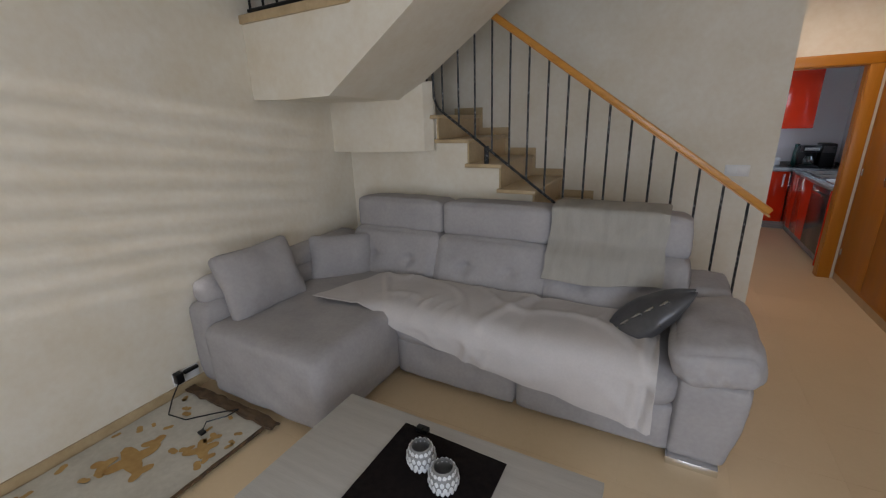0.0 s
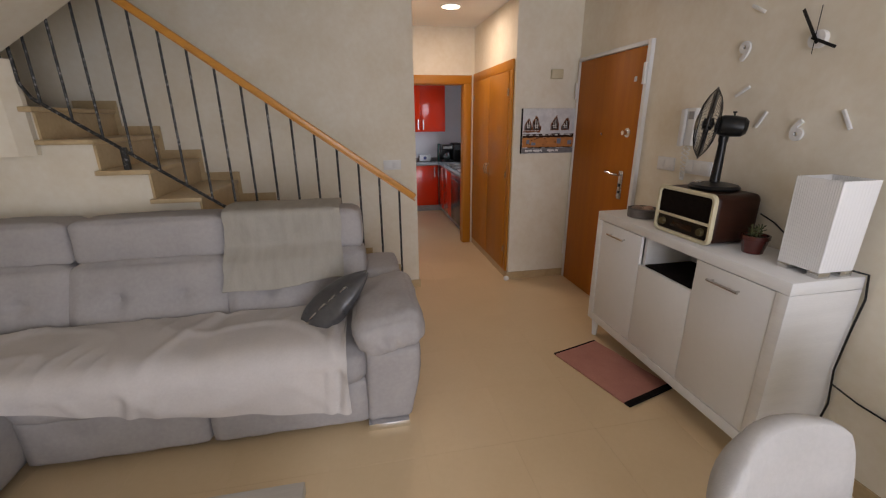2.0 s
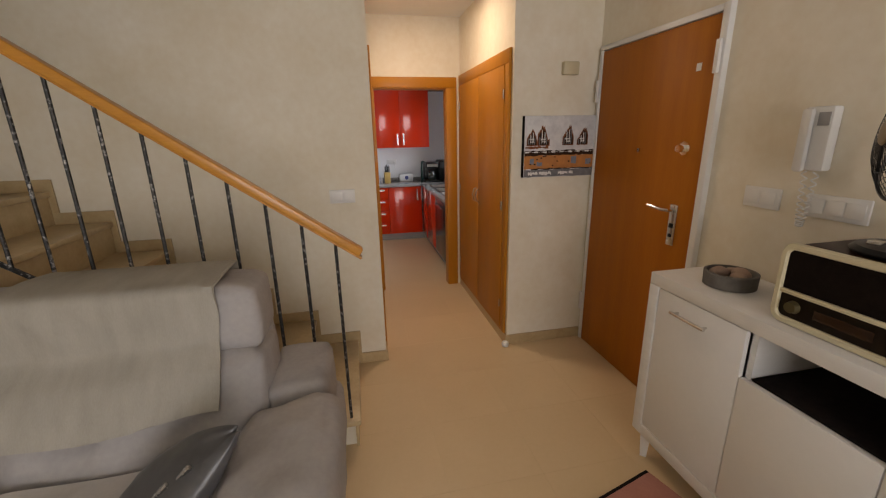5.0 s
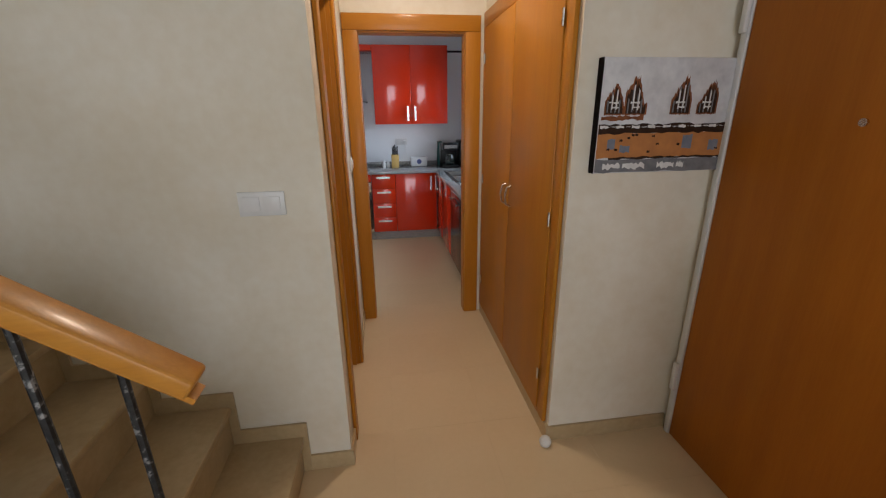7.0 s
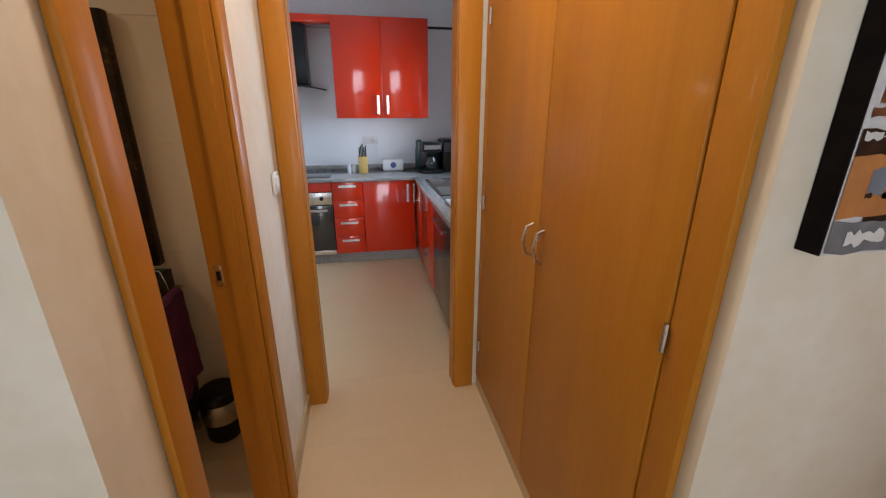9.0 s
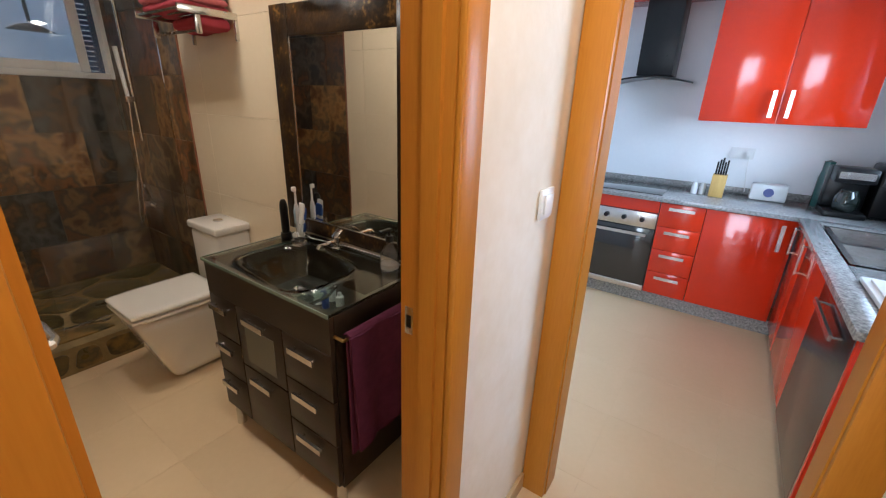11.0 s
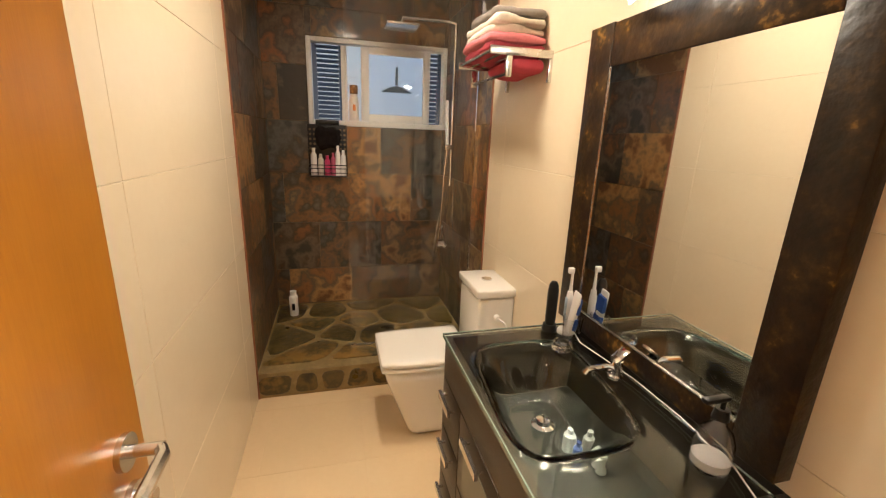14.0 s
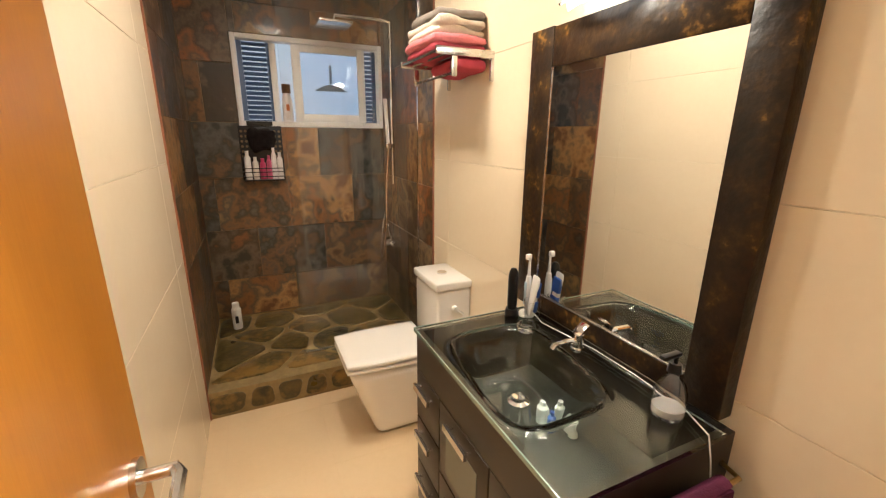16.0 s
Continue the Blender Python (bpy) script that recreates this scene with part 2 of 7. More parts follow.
def cyl(bm, p0, p1, r0, r1=None, seg=16):
    p0, p1 = Vector(p0), Vector(p1)
    d = p1 - p0
    m = Matrix.Translation((p0 + p1) / 2) @ d.to_track_quat("Z", "Y").to_matrix().to_4x4()
    bmesh.ops.create_cone(bm, cap_ends=True, segments=seg, radius1=r0, radius2=r0 if r1 is None else r1, depth=d.length, matrix=m)
    return bm


def tube(bm, pts, r, seg=8):
    """A round bar along points."""
    pts = [Vector(p) for p in pts]
    rings = []
    up = Vector((0.137, 0.31, 0.94)).normalized()
    for i, p in enumerate(pts):
        d = (pts[min(i + 1, len(pts) - 1)] - pts[max(i - 1, 0)]).normalized()
        a = d.cross(up)
        if a.length < 0.05:
            a = d.cross(Vector((1, 0, 0)))
        a.normalize()
        b = d.cross(a).normalized()
        rings.append([bm.verts.new(p + r * (math.cos(2 * math.pi * k / seg) * a + math.sin(2 * math.pi * k / seg) * b)) for k in range(seg)])
    for q, w in zip(rings, rings[1:]):
        for k in range(seg):
            bm.faces.new((q[k], q[(k + 1) % seg], w[(k + 1) % seg], w[k]))
    bm.faces.new(rings[0][::-1])
    bm.faces.new(rings[-1])
    return bm


def lathe(bm, prof, c=(0, 0, 0), seg=24, m=None, caps=True):
    """Turn a profile of (radius, height) about the z axis at c."""
    m = m or Matrix.Translation(c)
    rings = [[bm.verts.new(m @ Vector((max(r, 1e-4) * math.cos(2 * math.pi * k / seg), max(r, 1e-4) * math.sin(2 * math.pi * k / seg), z))) for k in range(seg)] for r, z in prof]
    for q, w in zip(rings, rings[1:]):
        for k in range(seg):
            bm.faces.new((q[k], q[(k + 1) % seg], w[(k + 1) % seg], w[k]))
    if caps:
        bm.faces.new(rings[0][::-1])
        bm.faces.new(rings[-1])
    return bm


def cushion(bm, m, hx, hy, hz, r=0.05, bulge=0.02, n=10, sag=None, wob=0.006, seed=0):
    """A soft rounded block with half sizes hx, hy, hz; sag(x, y, z) may move its points."""
    g = bmesh.new()
    bmesh.ops.create_cube(g, size=2)
    bmesh.ops.subdivide_edges(g, edges=g.edges[:], cuts=n, use_grid_fill=True)
    h = Vector((hx, hy, hz))
    r = min(r, hx * 0.95, hy * 0.95, hz * 0.95)
    idx = {}
    for v in g.verts:
        p = v.co.copy()
        q = Vector([p[i] * h[i] for i in range(3)])
        core = Vector([max(-(h[i] - r), min(h[i] - r, q[i])) for i in range(3)])
        d = q - core
        if d.length > 1e-6:
            q = core + d.normalized() * min(r, max(abs(d[0]), abs(d[1]), abs(d[2]))) if d.length > r else core + d
        nrm = (q - core).normalized() if (q - core).length > 1e-6 else Vector()
        f = [max(0, 1 - p[i] ** 2) for i in range(3)]
        w = sorted(f)
        q += nrm * bulge * (w[1] * w[2]) ** 0.7
        q += nrm * wob * noise.noise(q * 9 + Vector((seed, seed * 1.7, 0)))
        q += nrm * wob * 0.5 * noise.noise(q * 24 + Vector((0, seed, 3.1)))
        if sag:
            q = Vector(sag(q.x, q.y, q.z))
        idx[v] = bm.verts.new(m @ q)
    for f in g.faces:
        bm.faces.new([idx[v] for v in f.verts])
    g.free()
    return bm


def sheet(bm, nu, nv, fn, thick=0.006):
    """A cloth: fn(u, v) gives a point; doubled to a thickness downwards along its normal."""
    top = [[Vector(fn(i / nu, j / nv)) for j in range(nv + 1)] for i in range(nu + 1)]
    lower = []
    for i in range(nu + 1):
        row = []
        for j in range(nv + 1):
            du = top[min(i + 1, nu)][j] - top[max(i - 1, 0)][j]
            dv = top[i][min(j + 1, nv)] - top[i][max(j - 1, 0)]
            nn = du.cross(dv)
            row.append(top[i][j] - (nn.normalized() if nn.length > 1e-9 else Vector((0, 0, 1))) * thick)
        lower.append(row)
    a = [[bm.verts.new(p) for p in row] for row in top]
    b = [[bm.verts.new(p) for p in row] for row in lower]
    for i in range(nu):
        for j in range(nv):
            bm.faces.new((a[i][j], a[i + 1][j], a[i + 1][j + 1], a[i][j + 1]))
            bm.faces.new((b[i][j], b[i][j + 1], b[i + 1][j + 1], b[i + 1][j]))
    for i in range(nu):
        bm.faces.new((a[i][0], b[i][0], b[i + 1][0], a[i + 1][0]))
        bm.faces.new((a[i + 1][nv], b[i + 1][nv], b[i][nv], a[i][nv]))
    for j in range(nv):
        bm.faces.new((a[0][j + 1], b[0][j + 1], b[0][j], a[0][j]))
        bm.faces.new((a[nu][j], b[nu][j], b[nu][j + 1], a[nu][j + 1]))
    return bm


def part(name, bm, material, parent=None, label="", smooth=True):
    """Link a bmesh built in world coordinates as one mesh object, under parent if given."""
    bmesh.ops.recalc_face_normals(bm, faces=bm.faces[:])
    me = bpy.data.meshes.new(name)
    off = Vector((0, 0, 0))
    q = parent
    while q:
        off += q.location
        q = q.parent
    if off.length:
        bmesh.ops.translate(bm, verts=bm.verts[:], vec=-off)
    dense = len(bm.faces) > 220
    bm.to_mesh(me)
    bm.free()
    me.materials.append(material)
    if smooth:
        me.polygons.foreach_set("use_smooth", [True] * len(me.polygons))
        me.set_sharp_from_angle(angle=radians(62 if dense else 24))
    ob = new(name, me)
    ob.parent = parent
    return tagged(ob, label)


def thing(name, at, label, category, group=""):
    ob = new(name)
    ob.location = at
    ob.empty_display_size = 0.1
    return tagged(ob, label, category, group)


def B(*boxes):
    """A new bmesh with boxes."""
    bm = bmesh.new()
    for b in boxes:
        box(bm, *b)
    return bm


def setting(name, bm, material, label="", smooth=False):
    return tagged(part(name, bm, material, None, label, smooth), kind="structure")

# ---- structure ----
setting("floor", B((-3.35, 1.62, -6.12, 4.1, -0.12, -0.0009)), GROUT, "cream polished floor tiles with fine joints")
setting("wall_left", B((-3.35, -3.23, -6.12, 0.0, 0, 3.9)), PAINT, "cream sponged plaster wall beside the sofa")
setting("wall_stair", B((-3.35, 0.0, 0.0, 0.068, 0, 3.9)), PAINT, "cream sponged plaster wall along the stairs")
setting("wall_hall_left", B((-0.1, 0, 0.068, 0.195, 0, 2.57), (-0.1, 0, 0.784, 1.375, 0, 2.57), (-0.1, 0, 0.195, 0.784, 2.02, 2.57)), PAINT, "cream plaster wall with the bathroom doorway")
setting("wall_bath_right", B((-3.3, -0.1, 1.345, 1.47, 0, 2.57)), WHITE, "tiled partition behind mirror and toilet")
setting("wall_kitchen_door", B((-0.1, 0.085, 1.375, 1.47, 0, 2.57), (0.782, 1.62, 1.375, 1.47, 0, 2.57), (0.085, 0.782, 1.375, 1.47, 1.97, 2.57)), PAINT, "cream plaster wall with the kitchen doorway")
setting("wall_cupboard", B((0.91, 1.62, 0.0, 1.375, 0, 2.57)), PAINT, "cream plaster wall round the built-in cupboard")
setting("wall_entrance", B((1.515, 1.62, -6.12, -0.99, 0, 2.57), (1.515, 1.62, -0.035, 0.0, 0, 2.57), (1.515, 1.62, -0.99, -0.035, 2.06, 2.57)), PAINT, "cream plaster wall with the entrance door")
# the narrow slot left of the patio opening is added to admit sun bands
setting("wall_back", B((-3.23, -2.98, -6.12, -6.0, 0, 2.57), (-2.63, -1.6, -6.12, -6.0, 0, 2.57), (1.3, 1.515, -6.12, -6.0, 0, 2.57), (-2.98, -2.63, -6.12, -6.0, 2.3, 2.57), (-2.98, -2.63, -6.12, -6.0, 0, 1.1), (-1.6, 1.3, -6.12, -6.0, 2.3, 2.57)), PAINT, "cream plaster wall with the patio opening")
setting("wall_kitchen_back", B((-1.82, 1.55, 3.98, 4.1, 0, 2.57)), KWALL, "white tiled kitchen wall")
setting("wall_kitchen_right", B((1.43, 1.55, 1.47, 2.2, 0, 2.57), (1.43, 1.55, 3.4, 3.98, 0, 2.57), (1.43, 1.55, 2.2, 3.4, 0, 1.08), (1.43, 1.55, 2.2, 3.4, 2.08, 2.57)), KWALL, "white tiled kitchen wall with a window over the sink")
setting("wall_kitchen_left", B((-1.82, -1.7, 1.47, 3.98, 0, 2.57)), KWALL, "white kitchen wall")
setting("wall_shower", B((-3.32, -3.18, 0.068, 0.355, 0, 2.57), (-3.32, -3.18, 0.355, 1.342, 0, 1.495), (-3.32, -3.18, 0.355, 1.342, 2.065, 2.57), (-3.32, -3.18, 1.342, 1.345, 0, 2.57)), SLATEGROUT, "dark slate shower wall with a window")
setting("ceiling_living", B((-3.35, 1.62, -6.12, -1.75, 2.57, 2.7), (-0.75, 1.62, -1.75, 0.0, 2.57, 2.7)), WHITE, "white plaster ceiling")
setting("ceiling_hall", B((-0.1, 0.91, 0.0, 1.375, 2.57, 2.7)), WHITE, "white plaster hall ceiling")
setting("ceiling_bath", B((-3.32, -0.1, 0.068, 1.345, 2.44, 2.56)), WHITE, "white bathroom ceiling")
setting("ceiling_kitchen", B((-1.82, 1.55, 1.47, 4.1, 2.57, 2.7)), WHITE, "white kitchen ceiling")
setting("ceiling_stairwell", B((-3.35, 0.0, -1.85, 0.068, 3.9, 4.0)), WHITE, "white stairwell ceiling")
setting("wall_stairwell", B((-3.23, -0.75, -1.87, -1.75, 2.7, 3.9), (-0.75, -0.63, -1.87, 0.0, 2.7, 3.9)), WHITE, "white wall of the upper stairwell")
setting("ground", B((-40, 40, -60, 40, -0.3, -0.13)), STONE, "paved ground outside")

# stone baseboards
setting("baseboard", B((-0.18, 0.012, -0.012, 0.0, 0, 0.075), (0.0, 0.012, 0.0, 0.128, 0, 0.075), (0.0, 0.012, 0.848, 1.35, 0, 0.075),
        (0.895, 1.5, -0.012, 0.0, 0, 0.075), (0.895, 0.91, 0.0, 1.355, 0, 0.075), (1.503, 1.515, -6.0, -1.0, 0, 0.075), (-3.23, -3.218, -6.0, -0.81, 0, 0.075)), STONE, "beige marble skirting strip")

# ---- stairs ----
RISE, RUN, NOSE = 0.184, 0.262, -0.20
stairs = tagged(new("staircase"), "marble staircase with white plaster sides and iron railing", "staircase")
bm = bmesh.new()
prof = [(NOSE - 0.02, 0.0)]
for k in range(9):
    x1 = NOSE - k * RUN - 0.02
    prof += [(x1, (k + 1) * RISE - 0.031), (x1 - RUN if k < 8 else -3.228, (k + 1) * RISE - 0.031)]
prof.append((-3.228, 0.0))
lo = [bm.verts.new((x, -0.80, z)) for x, z in prof]
hi = [bm.verts.new((x, -0.002, z)) for x, z in prof]
bm.faces.new(lo)
bm.faces.new(hi[::-1])
for i in range(len(prof)):
    j = (i + 1) % len(prof)
    bm.faces.new((lo[i], lo[j], hi[j], hi[i]))
part("stringer", bm, PAINT, stairs, "cream plaster side under the steps", False)
for k in range(9):
    x1 = NOSE - k * RUN
    z1 = (k + 1) * RISE
    tread = part("tread", B((x1 - RUN - 0.025, x1 + 0.012, -0.865, -0.004, z1 - 0.03, z1, 0.006)), STONE, stairs)
    part("riser", B((x1 - 0.019, x1 - 0.005, -0.82, -0.004, z1 - RISE, z1 - 0.031)), STONE, stairs)
    part("wall_skirting", B((x1 - RUN, x1 + 0.02, -0.014, -0.003, z1 - 0.002, z1 + 0.065)), STONE, stairs)
    part("wall_skirting", B((x1 - 0.004, x1 + 0.03, -0.0135, -0.0035, z1 - RISE, z1 + 0.064)), STONE, stairs)

# turn of the stairs: plaster box with a curved front, landing and upper flight
bm = bmesh.new()
prof = [(-3.228, -1.01), (-3.0, -1.035), (-2.75, -1.02), (-2.5, -0.965), (-2.38, -0.91), (-2.335, -0.84), (-2.335, -0.803), (-3.228, -0.803)]
lo = [bm.verts.new((x, y, 1.385)) for x, y in prof]
hi = [bm.verts.new((x, y, 1.90)) for x, y in prof]
bm.faces.new(lo[::-1])
bm.faces.new(hi)
for i in range(len(prof)):
    j = (i + 1) % len(prof)
    bm.faces.new((lo[i], lo[j], hi[j], hi[i]))
part("winder_box", bm, PAINT, stairs, "curved cream plaster box under the turning steps")
bm = bmesh.new()
prof = [(-3.228, 1.785), (-2.9, 1.772), (-2.55, 1.775), (-0.95, 2.83), (-0.95, 3.25), (-2.33, 2.245), (-3.228, 2.245)]
lo = [bm.verts.new((x, -1.745, z)) for x, z in prof]
hi = [bm.verts.new((x, -0.905, z)) for x, z in prof]
bm.faces.new(lo)
bm.faces.new(hi[::-1])
for i in range(len(prof)):
    j = (i + 1) % len(prof)
    bm.faces.new((lo[i], lo[j], hi[j], hi[i]))
part("upper_flight", bm, PAINT, stairs, "plaster landing and sloping underside of the upper flight", False)
part("landing_edge", B((-3.228, -2.33, -1.765, -0.95, 2.246, 2.298, 0.004)), STONE, stairs, "beige marble landing slab")
for k in range(4):
    x0 = -2.33 + k * RUN
    part("tread", B((x0 - 0.02, x0 + RUN, -1.755, -0.91, 2.43 + k * RISE, 2.46 + k * RISE, 0.004)), STONE, stairs)
    part("riser", B((x0, x0 + RUN, -1.744, -0.91, 2.246 + k * RISE if k else 2.287, 2.429 + k * RISE)), STONE, stairs)

# ---- railing ----
rail = tagged(new("stair_railing"), "wrought iron stair railing with an orange wooden handrail", "railing")
SL = RISE / RUN
RY = -0.828
rx0, rz0 = -0.125, 1.043
bm = bmesh.new()
L = 2.35
ang = math.atan(1.185 / 1.635)
rot = Matrix.Rotation(ang, 4, "Y")
cx, cz = rx0 - L / 2 * math.cos(ang), rz0 + L / 2 * math.sin(ang)
box(bm, cx - L / 2, cx + L / 2, RY - 0.03, RY + 0.03, cz - 0.019, cz + 0.021, 0.009, 3, rot)
handrail = part("handrail", bm, OAKRAIL, rail, "varnished orange wooden handrail")
box_b = bmesh.new()
box(box_b, cx - L / 2, cx + L / 2, RY - 0.02, RY + 0.02, cz - 0.03, cz - 0.019, 0.0, 1, rot)
part("rail_flat_bar", box_b, OAKRAIL, rail)
TS = math.tan(ang)
for i in range(17):
    x = -0.234 - 0.1345 * i
    zt = rz0 + (rx0 - x) * TS - 0.03
    step = min(8, max(0, int((NOSE + 0.012 - x) / RUN)))
    zb = (step + 1) * RISE
    if x < -1.36:
        zb = 1.0 + (-1.346 - x) * 0.742
    part("baluster", cyl(bmesh.new(), (x, RY, zb), (x, RY, zt), 0.0075, seg=8), IRON, rail)
part("lower_bar", tube(bmesh.new(), [(-1.20, RY, 0.90), (-2.29, RY, 1.70), (-2.33, RY, 1.78), (-2.335, RY, 2.3)], 0.010), IRON, rail)
part("fixing_post", B((-1.905, -1.875, RY - 0.016, RY + 0.016, 1.285, 1.42, 0.003)), IRON, rail)
upper = tagged(new("landing_railing"), "black iron railing on the upper landing", "railing")
part("bottom_bar", tube(bmesh.new(), [(-3.2, -1.70, 2.33), (-2.62, -1.70, 2.33), (-2.50, -1.70, 2.42), (-1.9, -1.70, 2.86)], 0.012), BLACKP, upper)
for i in range(6):
    part("baluster", cyl(bmesh.new(), (-3.18 + 0.125 * i, -1.70, 2.29 if i in (0,) else 2.33), (-3.18 + 0.125 * i, -1.70, 3.2), 0.008, seg=8), BLACKP, upper)

# ---- doors and frames ----
def casing(name, label, boxes, material=None):
    ob = tagged(new(name), label, kind="structure")
    for b in boxes:
        part("jamb" if b[5] - b[4] > 0.5 else "head", B(b), material or (WOOD if b[5] - b[4] > 0.5 else WOODX), ob)
    return ob


casing("door_frame_kitchen", "varnished orange wood kitchen door frame, open", [
    (0.004, 0.094, 1.352, 1.374, 0, 1.965, 0.004), (0.772, 0.872, 1.352, 1.374, 0, 1.965, 0.004), (0.004, 0.872, 1.352, 1.374, 1.966, 2.06, 0.004),
    (0.086, 0.098, 1.375, 1.47, 0, 1.962), (0.768, 0.781, 1.375, 1.47, 0, 1.962), (0.086, 0.781, 1.375, 1.47, 1.955, 1.969)])
casing("door_frame_bath", "varnished orange wood bathroom door frame", [
    (0.001, 0.018, 0.130, 0.204, 0, 2.01, 0.005), (0.001, 0.018, 0.774, 0.846, 0, 2.01, 0.005), (0.001, 0.018, 0.130, 0.846, 2.011, 2.085, 0.005),
    (-0.118, 0.0005, 0.196, 0.207, 0, 2.005), (-0.118, 0.0005, 0.771, 0.783, 0, 2.005), (-0.118, 0.0005, 0.196, 0.783, 2.006, 2.019),
    (-0.062, -0.022, 0.207, 0.217, 0, 2.0), (-0.062, -0.022, 0.761, 0.771, 0, 2.0),
    (-0.125, -0.101, 0.130, 0.200, 0, 2.01, 0.004), (-0.125, -0.101, 0.776, 0.846, 0, 2.01, 0.004)])

# entrance door
ent = tagged(new("door_entrance"), "closed reddish wood veneer security door", kind="structure")
part("leaf", B((1.497, 1.54, -0.958, -0.062, 0.006, 2.04, 0.003)), DOORWOOD, ent)
part("frame", B((1.485, 1.56, -1.0, -0.962, 0, 2.075, 0.004), (1.49, 1.56, -0.058, -0.03, 0, 2.06, 0.004), (1.49, 1.56, -0.962, -0.03, 2.045, 2.075, 0.004)), WHITEP, ent, "white metal door frame")

# wardrobe in the hall
wr = tagged(new("built_in_cupboard"), "built-in cupboard with two varnished orange wood doors", "cupboard")
part("frame", B((0.89, 0.909, 0.03, 0.105, 0.076, 1.985, 0.003), (0.89, 0.909, 1.275, 1.35, 0.076, 1.985, 0.003), (0.89, 0.909, 0.03, 1.35, 1.986, 2.072, 0.003), (0.89, 0.909, 0.106, 1.274, 0.076, 0.10)), WOOD, wr)
for y0, y1, hy in ((0.108, 0.688, 0.648), (0.692, 1.272, 0.732)):
    d = part("door", B((0.885, 0.907, y0, y1, 0.103, 1.982, 0.003)), WOOD, wr)
    pts = [(0.885, hy, 0.99), (0.862, hy, 1.0), (0.853, hy, 1.045), (0.862, hy, 1.09), (0.885, hy, 1.10)]
    part("handle", tube(bmesh.new(), pts, 0.006), STEEL, d, "curved steel handle")
    for z in (0.3, 1.05, 1.8):
        yy = y0 - 0.004 if y0 < 0.5 else y1 + 0.004
        part("hinge", cyl(bmesh.new(), (0.882, yy, z - 0.03), (0.882, yy, z + 0.03), 0.006, seg=8), STEEL, d)

# bathroom door, standing open into the room
HX, HY = -0.128, 0.229
th = radians(180)
leafm = Matrix.Translation((HX, HY, 0)) @ Matrix.Rotation(th, 4, "Z")
bdoor = tagged(new("bathroom_door"), "varnished orange wood bathroom door standing open", kind="structure")
bm = box(bmesh.new(), 0, 0.545, 0.0, 0.036, 0.008, 2.0, 0.003)
bmesh.ops.transform(bm, matrix=leafm, verts=bm.verts[:])
part("leaf", bm, GLOSSWOOD, bdoor)
bm = bmesh.new()
cyl(bm, (0.485, 0.0, 1.008), (0.485, -0.008, 1.008), 0.026, seg=20)
cyl(bm, (0.485, -0.006, 1.008), (0.485, -0.05, 1.008), 0.009)
tube(bm, [(0.485, -0.045, 1.008), (0.47, -0.054, 1.008), (0.385, -0.056, 1.008), (0.37, -0.05, 1.008), (0.367, -0.03, 1.008)], 0.009)
bmesh.ops.transform(bm, matrix=leafm, verts=bm.verts[:])
part("lever_handle", bm, STEEL, bdoor, "brushed steel lever handle")
bm = bmesh.new()
cyl(bm, (0.485, 0.0, 0.928), (0.485, -0.008, 0.928), 0.026, seg=20)
cyl(bm, (0.485, -0.006, 0.928), (0.485, -0.03, 0.928), 0.012)
bmesh.ops.transform(bm, matrix=leafm, verts=bm.verts[:])
part("privacy_knob", bm, STEEL, bdoor, "round steel privacy knob")
strike = part("strike_plate", B((-0.106, -0.084, 0.7685, 0.7705, 0.945, 1.012, 0.0008)), STEEL, bdoor, "steel strike plate in the jamb")
part("latch_hole", B((-0.101, -0.089, 0.7678, 0.7684, 0.962, 0.992)), BLACKP, strike)
bm = bmesh.new()
box(bm, -0.1242, -0.1228, 0.2135, 0.2275, 1.345, 1.425, 0.0004)
box(bm, -0.1242, -0.1228, 0.2035, 0.2130, 1.382, 1.406, 0.0004)
for z in (1.345, 1.425):
    cyl(bm, (-0.1242, 0.2205, z), (-0.1228, 0.2205, z), 0.0065, seg=20)
part("hinge_plate", bm, mat("zinc_plate", (0.17, 0.18, 0.20), (0.13, 0.14, 0.155), 0.5), bdoor, "grey steel hinge plate")
for z in (1.346, 1.39, 1.424):
    part("screw", cyl(bmesh.new(), (-0.1229, 0.2205, z), (-0.1222, 0.2205, z), 0.0034, seg=10), STEEL, bdoor)

# entrance door fittings
part("spyhole", cyl(bmesh.new(), (1.497, -0.50, 1.44), (1.489, -0.50, 1.44), 0.011), STEEL, ent)
bm = cyl(bmesh.new(), (1.497, -0.845, 1.46), (1.489, -0.845, 1.46), 0.034, seg=24)
cyl(bm, (1.49, -0.845, 1.46), (1.45, -0.845, 1.46), 0.017, seg=20)
part("round_lock", bm, CHROME, ent, "round chrome lock with a turning knob")
lk = part("lock_plate", B((1.487, 1.497, -0.855, -0.805, 0.955, 1.175, 0.012)), STEEL, ent, "steel lock plate with black keyholes")
part("keyhole_cover", B((1.484, 1.4875, -0.845, -0.815, 1.05, 1.075, 0.002)), BLACKP, lk)
part("keyhole_cover", B((1.484, 1.4875, -0.842, -0.818, 1.0, 1.018, 0.002)), BLACKP, lk)
part("lever_handle", tube(bmesh.new(), [(1.488, -0.83, 1.145), (1.455, -0.83, 1.145), (1.44, -0.80, 1.147), (1.437, -0.70, 1.157)], 0.009), STEEL, ent, "steel lever handle")
part("peeled_sticker", B((1.4958, 1.4968, -0.875, -0.845, 1.815, 1.85)), WHITEP, ent, "torn remains of a white sticker")
